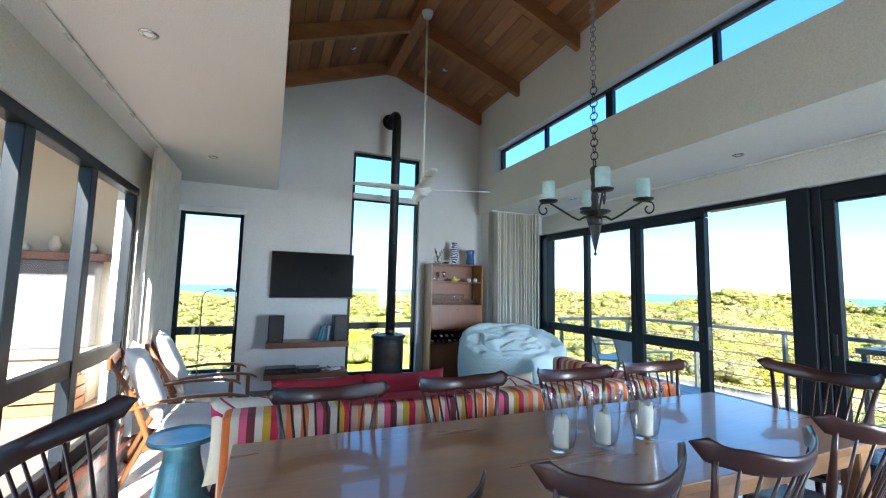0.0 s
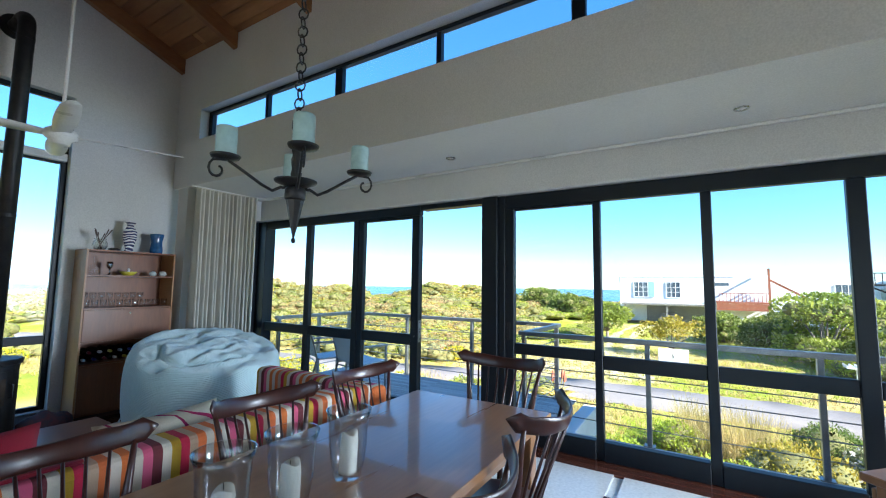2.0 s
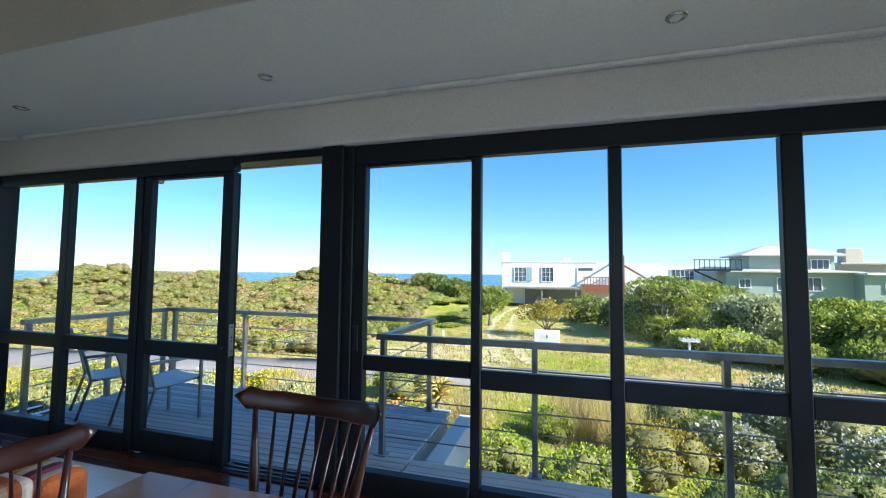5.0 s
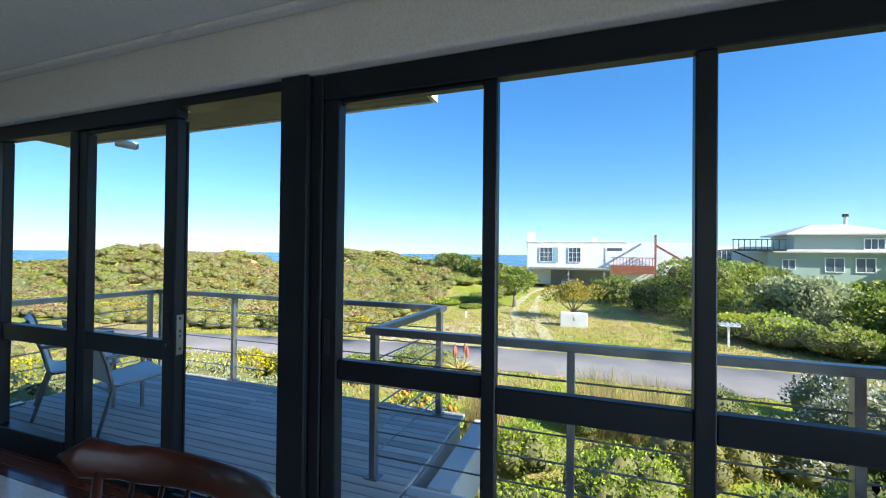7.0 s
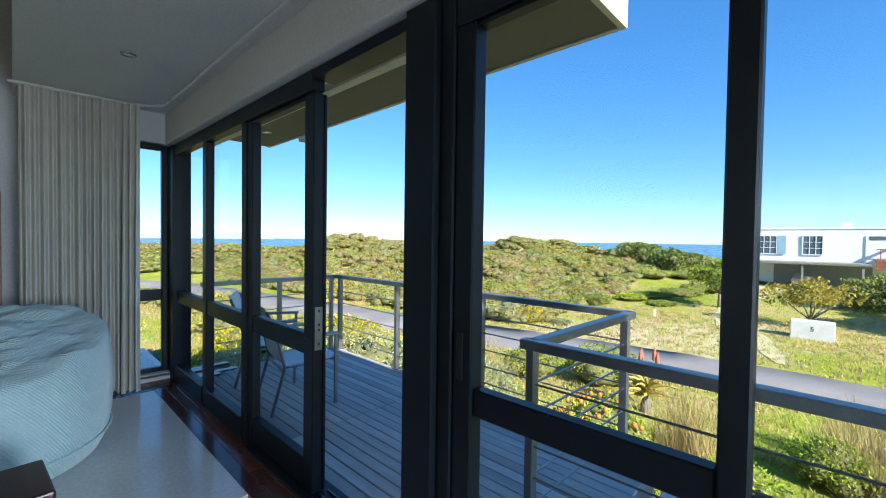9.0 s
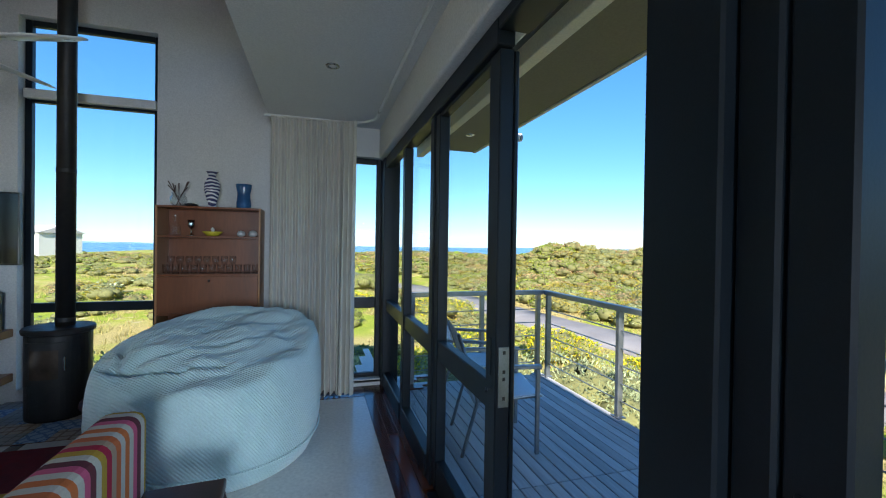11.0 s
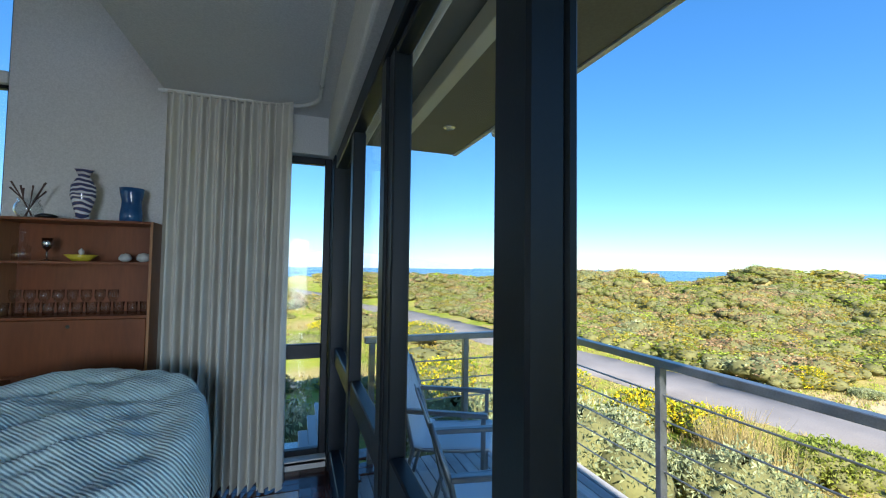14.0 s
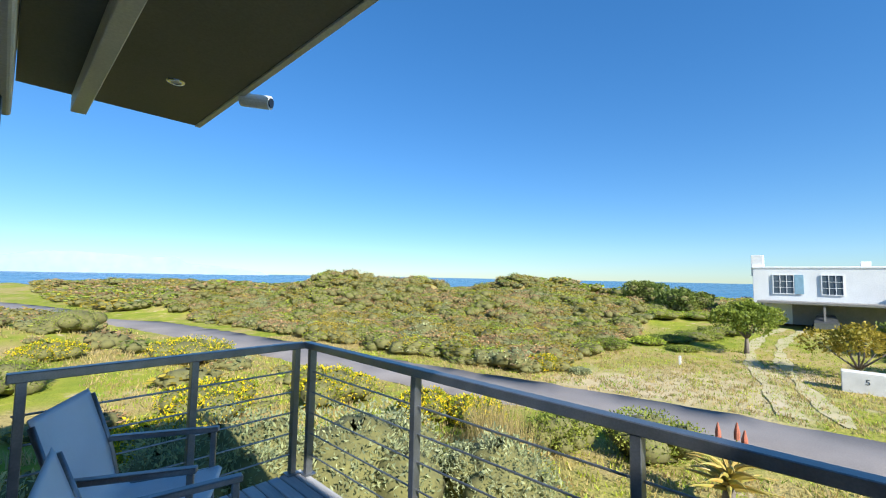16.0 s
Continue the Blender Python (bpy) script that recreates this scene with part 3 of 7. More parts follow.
# ---- dining ----
table = thing("dining_table", "long pale oak dining table with a polished top", "table", (1.45, 1.59, 0))
part("tabletop", box(-1.60, 1.60, -0.495, 0.495, 0.708, 0.75, 0.005, 2), OAK, table)
for y in (-0.40, 0.40):
    part("apron", box(-1.42, 1.42, y - 0.012, y + 0.012, 0.60, 0.706, 0.002), OAK, table)
for x in (-1.42, 1.42):
    part("apron", box(x - 0.012, x + 0.012, -0.386, 0.386, 0.60, 0.706, 0.002), OAK, table)
    for y in (-0.40, 0.40):
        part("leg", box(x - 0.045, x + 0.045, y - 0.045, y + 0.045, 0.0, 0.706, 0.006), OAK, table)


def dining_chair(at, turn):
    """Comb-back spindle chair; its front looks along +y."""
    c = thing("dining_chair", "dark mahogany spindle-back dining chair with a curved crest rail", "chair", at, turn, "chairs round the table")
    seat = bmesh.new()
    rings = []
    for z, k in ((0.425, 0.90), (0.437, 0.99), (0.452, 1.0), (0.462, 0.96)):
        pts = []
        for i in range(24):
            a = 2 * math.pi * i / 24
            ca, sa = math.cos(a), math.sin(a)
            r = 1 / (abs(ca) ** 3.5 + abs(sa) ** 3.5) ** (1 / 3.5)
            pts.append((0.225 * k * r * ca * (1 + 0.08 * sa), 0.215 * k * r * sa, z))
        rings.append(pts)
    loft(seat, rings)
    part("seat", seat, MAHOGANY, c, smooth=True)
    for sx in (-1, 1):
        for sy in (-1, 1):
            top, foot = Vector((0.15 * sx, 0.14 * sy, 0.43)), Vector((0.20 * sx, 0.20 * sy - 0.01, 0.0))
            q = [top.lerp(foot, f) for f in (0, 0.15, 0.2, 0.24, 0.3, 0.5, 0.62, 0.66, 0.7, 0.8, 1.0)]
            part("leg", tube(bmesh.new(), q, [0.014, 0.017, 0.022, 0.015, 0.021, 0.023, 0.018, 0.022, 0.016, 0.018, 0.012], 10), MAHOGANY, c, smooth=True)
        part("stretcher", tube(bmesh.new(), [(0.178 * sx, 0.165, 0.19), (0.178 * sx, 0, 0.19), (0.178 * sx, -0.18, 0.19)], [0.009, 0.014, 0.009], 8), MAHOGANY, c, smooth=True)
    part("stretcher", tube(bmesh.new(), [(-0.178, 0, 0.19), (0, 0, 0.19), (0.178, 0, 0.19)], [0.009, 0.014, 0.009], 8), MAHOGANY, c, smooth=True)
    crest_y = lambda u: -0.345 + 0.135 * abs(u) ** 2
    for i in range(9):
        u = (i - 4) / 4
        lo, hi = Vector((0.165 * u, -0.175 + 0.02 * abs(u), 0.455)), Vector((0.245 * u, crest_y(u * 0.84) + 0.003, 0.885 + 0.03 * u * u))
        if abs(u) == 1:
            q = [lo.lerp(hi, f) for f in (0, 0.12, 0.2, 0.26, 0.32, 0.5, 0.72, 1)]
            r = [0.011, 0.014, 0.018, 0.012, 0.017, 0.019, 0.013, 0.010]
            part("back_post", tube(bmesh.new(), q, r, 10), MAHOGANY, c, smooth=True)
        else:
            part("spindle", tube(bmesh.new(), [lo, lo.lerp(hi, 0.4), hi], [0.0065, 0.008, 0.0055], 6), MAHOGANY, c, smooth=True)
    crest = bmesh.new()
    rings = []
    for i in range(21):
        u = -1 + i / 10
        e = max(0.0, abs(u) - 0.80) / 0.20
        h = 0.042 - 0.006 * math.cos(3.1 * u) - 0.010 * math.exp(-((abs(u) - 0.76) / 0.12) ** 2)
        h *= math.sqrt(max(0.02, 1 - e ** 4))
        w = (0.013 + 0.008 * e) * (1 - 0.5 * e ** 6)
        z = 0.908 + 0.040 * u * u + 0.014 * e
        x, y = 0.292 * u, crest_y(u) + 0.012 * e
        rings.append([(x + 0.25 * u * abs(u) * w * math.cos(b), y + w * math.cos(b) - 0.25 * math.sin(b) * h, z + h * math.sin(b)) for b in (2 * math.pi * k / 12 for k in range(12))])
    loft(crest, rings)
    part("crest_rail", crest, MAHOGANY, c, smooth=True)
    return c


first = dining_chair((0.275, 1.88, 0), 180)
for x, y, a in ((1.03, 1.90, 182), (1.81, 1.91, 176), (2.57, 1.96, 176), (1.01, 1.18, -2), (1.66, 1.15, -4), (2.44, 1.18, -3), (0.26, 1.19, 2)):
    copy_thing(first, pose(x, y, 0, 0, 0, a))
for x, y, a in ((3.03, 1.53, 87), (-0.37, 1.58, -100)):
    copy_thing(first, pose(x, y, 0, 0, 0, a) @ Matrix.Diagonal((1.17, 1.0, 1.05, 1.0)))

CLEAR = pane_glass("jar_glass", 4.0)


def hurricane(x, y, k, lean):
    j = thing("hurricane_glass", "clear flared glass candle holder on the table", "candle holder", (x, y, 0.7505), group="table candle holders")
    outer = [(0.045, 0.0), (0.055, 0.004), (0.057, 0.02), (0.066, 0.06), (0.074, 0.12), (0.076, 0.18), (0.080, 0.23), (0.091, 0.262)]
    inner = [(0.088, 0.261), (0.077, 0.228), (0.073, 0.18), (0.071, 0.12), (0.063, 0.06), (0.052, 0.024), (0.02, 0.018), (0.001, 0.018)]
    bm = lathe(bmesh.new(), outer + inner, 32)
    g = part("glass", bm, CLEAR, j, smooth=True)
    g.visible_shadow = False
    cbm = bmesh.new()
    rings = []
    for z in (0.02, 0.03, 0.08, 0.13, 0.145 + 0.01 * k, 0.150 + 0.01 * k, 0.142 + 0.01 * k):
        r = 0.034 if z < 0.14 else 0.030
        if z == 0.142 + 0.01 * k and len(rings) == 6:
            r = 0.012
        rings.append([(lean * z + r * (1 + 0.10 * math.sin(3 * a + 9 * z + k)) * math.cos(a), r * (1 + 0.08 * math.cos(4 * a + k)) * math.sin(a), z + (0.008 * math.sin(2 * a + k) if z > 0.13 else 0)) for a in (2 * math.pi * i / 18 for i in range(18))])
    loft(cbm, rings)
    part("candle", cbm, WAX, j, "half-burnt ivory candle", smooth=True)
    part("wick", tube(bmesh.new(), [(lean * 0.15, 0, 0.14), (lean * 0.15, 0.002, 0.166)], 0.0018, 5), BLACK, j)


hurricane(1.24, 1.53, 0, 0.02)
hurricane(1.46, 1.50, 1, -0.02)
hurricane(1.75, 1.52, 2, 0.03)

# chandelier
CX, CY = 1.425, 1.50
ch = thing("chandelier", "black wrought iron chandelier with four candles on a chain", "chandelier", (CX, CY, 0))
ch.scale = (0.84, 0.84, 1.0)
bm = bmesh.new()
rings = []
for i in range(15):
    z = 1.87 + 0.013 * i
    rings.append([(0.019 * (1 + 0.22 * math.cos(4 * (a + 0.42 * i))) * math.cos(a), 0.019 * (1 + 0.22 * math.cos(4 * (a + 0.42 * i))) * math.sin(a), z) for a in (2 * math.pi * k / 16 for k in range(16))])
loft(bm, rings)
part("twisted_stem", bm, IRON, ch, smooth=True)
part("cap", lathe(bmesh.new(), [(0.021, 2.05), (0.026, 2.06), (0.026, 2.085), (0.014, 2.10)], 16), IRON, ch, smooth=True)
part("dish", lathe(bmesh.new(), [(0.03, 1.845), (0.085, 1.865), (0.087, 1.87), (0.03, 1.855)], 28), IRON, ch, smooth=True)
part("collar", lathe(bmesh.new(), [(0.034, 1.80), (0.042, 1.806), (0.042, 1.838), (0.034, 1.845)], 20), IRON, ch, smooth=True)
part("spike", lathe(bmesh.new(), [(0.036, 1.80), (0.026, 1.755), (0.012, 1.70), (0.004, 1.67)], 8), IRON, ch)
part("ball_tip", lathe(bmesh.new(), [(0.001, 1.650), (0.007, 1.653), (0.0095, 1.660), (0.007, 1.667), (0.002, 1.671)], 12), IRON, ch, smooth=True)
for k, ang_deg in enumerate((-124, -34, 56, 146)):
    a = radians(ang_deg)
    d = Vector((math.cos(a), math.sin(a), 0))
    at = lambda r, z: d * r + Vector((0, 0, z))
    curl = [at(0.052 + 0.020 * math.cos(q) * (1 - q / 9), 1.852 + 0.020 * math.sin(q) * (1 - q / 9)) for q in (5.2 - 0.55 * i for i in range(9))]
    arm_pts = list(reversed(curl)) + [at(0.09, 1.828), at(0.13, 1.845), at(0.20, 1.885), at(0.255, 1.915)]
    scroll = [at(0.285 - 0.036 * math.cos(q) * (1 - q / 11) + 0.01, 1.872 + 0.040 * math.sin(q) * (1 - q / 11)) for q in (1.3 - 0.55 * i + 0.0 for i in range(12))]
    arm = part("arm", tube(bmesh.new(), arm_pts, 0.0055, 6), IRON, ch, smooth=True)
    part("scroll", tube(bmesh.new(), [at(0.262, 1.918)] + [at(0.29 + 0.036 * math.sin(0.5 + 0.5 * i) * (1 - i / 15), 1.882 + 0.036 * math.cos(0.5 + 0.5 * i) * (1 - i / 15)) for i in range(12)], 0.0045, 6), IRON, arm, smooth=True)
    px, py = d.x * 0.265, d.y * 0.265
    part("drip_pan", lathe(bmesh.new(), [(0.012, 1.915), (0.052, 1.922), (0.056, 1.930), (0.050, 1.927), (0.012, 1.921)], 24, (px, py, 0)), IRON, arm, smooth=True)
    part("candle", lathe(bmesh.new(), [(0.037, 1.926), (0.0385, 1.932), (0.039, 2.02), (0.036, 2.026), (0.012, 2.020), (0.001, 2.021)], 24, (px, py, 0)), BLUEWAX, arm, "pale blue pillar candle", smooth=True)
z = 2.118
k = 0
while z < 5.0:
    r = 0.021 if z < 2.55 else 0.016
    turn = Matrix.Rotation(math.pi / 2, 3, "X") @ Matrix.Rotation(0, 3, "Z")
    turn = Matrix.Rotation(math.pi / 2 * (k % 2) + 0.5, 3, "Z") @ turn
    part("chain_link", ring(bmesh.new(), (0, 0, z), r, 0.0035, turn, 10, 5), IRON if z < 2.55 else STEEL, ch)
    z += 1.62 * r
    k += 1
part("hook_plate", lathe(bmesh.new(), [(0.05, 5.10), (0.05, 5.115), (0.02, 5.09), (0.008, 5.0)], 16), IRON, ch)

# ceiling fan
fan = thing("ceiling_fan", "white four-blade ceiling fan on a long rod", "ceiling fan", (RX, 4.6, 0))
part("canopy", lathe(bmesh.new(), [(0.012, 4.86), (0.055, 4.90), (0.072, 4.95), (0.072, 4.968)], 24), WHITE, fan, smooth=True)
part("rod", tube(bmesh.new(), [(0, 0, 2.76), (0, 0, 4.90)], 0.013, 12), WHITE, fan, smooth=True)
part("motor", lathe(bmesh.new(), [(0.05, 2.585), (0.062, 2.59), (0.066, 2.62), (0.105, 2.645), (0.108, 2.685), (0.10, 2.70), (0.045, 2.74), (0.018, 2.79)], 32), WHITE, fan, smooth=True)
for a in (radians(-12), radians(78), radians(168), radians(258)):
    bm = bmesh.new()
    rings = []
    for i in range(9):
        f = i / 8
        r = 0.09 + 0.76 * f
        w = (0.035 + 0.038 * math.sin(math.pi * min(1, 0.15 + f * 0.75))) * (1 if i < 8 else 0.55)
        tip = Matrix.Rotation(a, 3, "Z")
        rings.append([tip @ Vector((r, s * w, 2.668 + 0.020 * f + 0.30 * s * w * 0.6 + t)) for s, t in ((-1, 0), (0, -0.002), (1, 0), (1, 0.006), (0, 0.009), (-1, 0.006))])
    loft(bm, rings)
    part("blade", bm, WHITE, fan, smooth=True)

# ---- sofa ----
def stripes(name, period, turn_axis="x"):
    m, nt, p = nodes_of(name)
    tc = nt.nodes.new("ShaderNodeTexCoord")
    sep = nt.nodes.new("ShaderNodeSeparateXYZ")
    nt.links.new(tc.outputs["Object"], sep.inputs[0])
    src = sep.outputs["X" if turn_axis == "x" else "Y"]
    div = nt.nodes.new("ShaderNodeMath")
    div.operation = "MULTIPLY"
    div.inputs[1].default_value = 1 / period
    nt.links.new(src, div.inputs[0])
    fr = nt.nodes.new("ShaderNodeMath")
    fr.operation = "FRACT"
    nt.links.new(div.outputs[0], fr.inputs[0])
    cols = [(0.62, 0.15, 0.03), (0.60, 0.52, 0.40), (0.62, 0.10, 0.18), (0.14, 0.025, 0.03), (0.62, 0.54, 0.42), (0.50, 0.29, 0.02), (0.45, 0.012, 0.045), (0.42, 0.28, 0.18), (0.58, 0.13, 0.03), (0.58, 0.50, 0.40)]
    col = ramp(nt, fr.outputs[0], [(i / 10, c) for i, c in enumerate(cols)], "CONSTANT")
    weave = noise_tex(nt, tc.outputs["Object"], 260, 2)
    shade = ramp(nt, weave, [(0.3, (0.8, 0.8, 0.8)), (0.7, (1.05, 1.05, 1.05))])
    nt.links.new(mixed(nt, "MULTIPLY", 0.7, col, shade), p.inputs["Base Color"])
    p.inputs["Roughness"].default_value = 0.9
    bn = add(nt, "Bump", Strength=0.2, Distance=0.004)
    nt.links.new(weave, bn.inputs["Height"])
    nt.links.new(bn.outputs[0], p.inputs["Normal"])
    return m


STRIPE_X = stripes("striped_fabric", 0.38)
STRIPE_Y = stripes("striped_fabric_arm", 0.38, "y")
CRIMSON = surface("crimson_fabric", (0.30, 0.005, 0.020), (0.22, 0.004, 0.016), rough=0.9, scale=6, fine=260, bump=0.25)


def pillow_mesh(w, h, d, seed=0):
    bm = bmesh.new()
    n = 14
    grid = {}
    for s in (1, -1):
        for i in range(n + 1):
            for j in range(n + 1):
                u, v = 2 * i / n - 1, 2 * j / n - 1
                edge = max(abs(u), abs(v)) == 1
                if s == -1 and edge:
                    grid[s, i, j] = grid[1, i, j]
                    continue
                t = d * (max(0, (1 - abs(u) ** 2.4) * (1 - abs(v) ** 2.4))) ** 0.5
                pinch = 1 - 0.08 * (1 - abs(u) ** 2) * abs(v) ** 3 - 0.0
                wob = 0.012 * noise.noise(Vector((u * 2 + seed, v * 2, s)))
                grid[s, i, j] = bm.verts.new((u * w / 2 * (1 - 0.08 * (1 - v * v) * abs(u) ** 3), s * (t + wob * (0 if edge else 1)), v * h / 2 * pinch))
    for s in (1, -1):
        for i in range(n):
            for j in range(n):
                bm.faces.new([grid[s, a, b] for a, b in ((i, j), (i + 1, j), (i + 1, j + 1), (i, j + 1))])
    return bm


sofa = thing("sofa", "long corner sofa in multicoloured striped fabric", "sofa", (1.30, 2.33, 0))
part("base", box(-1.52, 1.52, 0.02, 0.86, 0.06, 0.30, 0.02, 2), STRIPE_X, sofa)
part("backrest", box(-1.53, 1.53, 0.0, 0.20, 0.06, 0.80, 0.035, 3), STRIPE_X, sofa, smooth=False)
part("arm", box(-1.535, -1.355, 0.18, 0.90, 0.06, 0.68, 0.04, 3), STRIPE_Y, sofa)
part("return_backrest", box(1.535, 1.715, 0.0, 1.39, 0.06, 0.765, 0.05, 4), STRIPE_Y, sofa)
part("return_base", box(0.80, 1.53, 0.865, 1.38, 0.06, 0.30, 0.02, 2), STRIPE_Y, sofa)
part("return_cushion", box(0.79, 1.525, 0.905, 1.40, 0.31, 0.46, 0.04, 3), STRIPE_Y, sofa)
for x in (0.9, 1.62):
    part("foot", tube(bmesh.new(), [(x, 1.3, 0.0), (x, 1.3, 0.07)], [0.02, 0.026], 10), MAHOGANY, sofa)
for i in range(3):
    part("seat_cushion", box(-1.345 + 0.90 * i, -1.345 + 0.89 * (i + 1), 0.21, 0.90, 0.31, 0.46, 0.04, 3), STRIPE_X, sofa)
for x in (-1.4, 1.4):
    for y in (0.07, 0.8):
        part("foot", tube(bmesh.new(), [(x, y, 0.0), (x, y, 0.07)], [0.02, 0.026], 10), MAHOGANY, sofa)
PRINT, nt, p = nodes_of("printed_linen")
tc = nt.nodes.new("ShaderNodeTexCoord")
wv = nt.nodes.new("ShaderNodeTexWave")
wv.bands_direction = "DIAGONAL"
wv.inputs["Scale"].default_value, wv.inputs["Distortion"].default_value, wv.inputs["Detail Scale"].default_value = 1.6, 9.0, 0.9
nt.links.new(tc.outputs["Object"], wv.inputs["Vector"])
weave = noise_tex(nt, tc.outputs["Object"], 180, 2)
leaf_print = ramp(nt, wv.outputs["Fac"], [(0.0, (0.70, 0.63, 0.47)), (0.66, (0.40, 0.02, 0.10)), (0.84, (0.66, 0.58, 0.42))], "CONSTANT")
nt.links.new(mixed(nt, "MULTIPLY", 0.5, leaf_print, ramp(nt, weave, [(0.3, (0.75, 0.75, 0.75)), (0.7, (1.0, 1.0, 1.0))])), p.inputs["Base Color"])
p.inputs["Roughness"].default_value = 0.9
pm = pillow_mesh(0.62, 0.48, 0.10)
for x, z, a, mt, lab in ((0.85, 0.665, 14, CRIMSON, "crimson scatter cushion leaning on the sofa back"), (0.30, 0.66, 12, CRIMSON, "crimson scatter cushion leaning on the sofa back"), (1.62, 0.60, 16, PRINT, "cream cushion printed with pink leaves on the sofa"), (-0.02, 0.575, 15, PRINT, "cream cushion printed with pink leaves on the sofa")):
    ob = new("scatter_cushion", made("scatter_cushion", pillow_mesh(0.60, 0.46, 0.09, x), mt, True))
    ob.matrix_basis = pose(x, 2.66, z + 0.02, -a, 0, 2)
    tagged(ob, lab, "cushion", "sofa cushions")
throw = bmesh.new()
loft(throw, [[(x, y, z) for y, z in ((2.55, 0.47), (2.535, 0.79), (2.51, 0.818), (2.36, 0.822), (2.345, 0.815), (2.36, 0.812), (2.51, 0.806), (2.53, 0.78), (2.545, 0.47))] for x in (0.42, 0.6, 0.8, 1.0, 1.18)])
solo("throw_blanket", throw, CRIMSON, "crimson throw draped over the sofa back", "blanket")

coffee = thing("coffee_table", "low dark timber coffee table on a red rug", "table", (1.25, 3.96, 0))
part("tabletop", box(-0.68, 0.68, -0.42, 0.42, 0.40, 0.45, 0.008, 2), SHELFWOOD, coffee)
for x in (-0.6, 0.6):
    for y in (-0.35, 0.35):
        part("leg", box(x - 0.035, x + 0.035, y - 0.035, y + 0.035, 0.012, 0.40, 0.005), SHELFWOOD, coffee)
    part("rail", box(x - 0.012, x + 0.012, -0.31, 0.31, 0.32, 0.398, 0.003), SHELFWOOD, coffee)
for y in (-0.35, 0.35):
    part("rail", box(-0.56, 0.56, y - 0.012, y + 0.012, 0.32, 0.398, 0.003), SHELFWOOD, coffee)
RUG = surface("red_rug", (0.22, 0.014, 0.022), (0.13, 0.010, 0.016), rough=0.95, scale=14, fine=200, bump=0.5)
solo("rug", box(-0.35, 2.05, 3.28, 5.22, 0.002, 0.012, 0.004), RUG, "dark red woven rug under the coffee table", "rug")

stool = thing("side_stool", "small dark carved wooden stool", "stool", (3.21, 3.42, 0), 4)
stool.scale.x = 0.8
part("top", box(-0.20, 0.20, -0.19, 0.19, 0.40, 0.445, 0.012, 3), MAHOGANY, stool)
for x in (-1, 1):
    for y in (-1, 1):
        pts = [(0.165 * x, 0.155 * y, 0.40), (0.180 * x, 0.165 * y, 0.33), (0.150 * x, 0.14 * y, 0.2), (0.145 * x, 0.135 * y, 0.08), (0.175 * x, 0.165 * y, 0.0)]
        part("leg", tube(bmesh.new(), pts, [0.03, 0.032, 0.02, 0.018, 0.024], 10), MAHOGANY, stool, smooth=True)
    part("apron", box(0.15 * x - 0.01, 0.15 * x + 0.01, -0.14, 0.14, 0.33, 0.398, 0.004), MAHOGANY, stool)
for y in (-0.15, 0.15):
    part("apron", box(-0.138, 0.138, y - 0.01, y + 0.01, 0.33, 0.398, 0.004), MAHOGANY, stool)

# bean bag
m, nt, p = nodes_of("blue_corduroy")
tc = nt.nodes.new("ShaderNodeTexCoord")
big = noise_tex(nt, tc.outputs["Object"], 2.2, 4)
fine = noise_tex(nt, tc.outputs["Object"], 140, 2)
col = ramp(nt, big, [(0.3, (0.44, 0.60, 0.60)), (0.7, (0.58, 0.74, 0.73))])
nt.links.new(mixed(nt, "MULTIPLY", 0.5, col, ramp(nt, fine, [(0.3, (0.8, 0.8, 0.8)), (0.7, (1.05, 1.05, 1.05))])), p.inputs["Base Color"])
p.inputs["Roughness"].default_value, p.inputs["Sheen Weight"].default_value = 0.85, 0.5
wv = nt.nodes.new("ShaderNodeTexWave")
wv.bands_direction = "DIAGONAL"
wv.inputs["Scale"].default_value, wv.inputs["Distortion"].default_value, wv.inputs["Detail Scale"].default_value = 26.0, 1.6, 0.6
nt.links.new(tc.outputs["Object"], wv.inputs["Vector"])
bn = add(nt, "Bump", Strength=0.55, Distance=0.008)
nt.links.new(wv.outputs["Fac"], bn.inputs["Height"])
crease = nt.nodes.new("ShaderNodeTexNoise")
crease.inputs["Scale"].default_value, crease.inputs["Detail"].default_value, crease.inputs["Distortion"].default_value = 3.2, 3.0, 1.6
nt.links.new(tc.outputs["Object"], crease.inputs["Vector"])
bn2 = add(nt, "Bump", Strength=0.3, Distance=0.05)
nt.links.new(crease.outputs["Fac"], bn2.inputs["Height"])
nt.links.new(bn.outputs[0], bn2.inputs["Normal"])
nt.links.new(bn2.outputs[0], p.inputs["Normal"])
CORD = m
bag = thing("bean_bag", "huge pale blue corduroy bean bag with a sagging top", "bean bag", (3.05, 4.86, 0))
bm = bmesh.new()
rings = []
NA = 128
prof = [(0.60, 0.0), (0.69, 0.03), (0.735, 0.12), (0.76, 0.26), (0.77, 0.42), (0.768, 0.56), (0.76, 0.66), (0.75, 0.72), (0.742, 0.755), (0.728, 0.785), (0.708, 0.80), (0.685, 0.806)] + [(0.66 - 0.02 * i, 0.808 + 0.0008 * i) for i in range(33)]
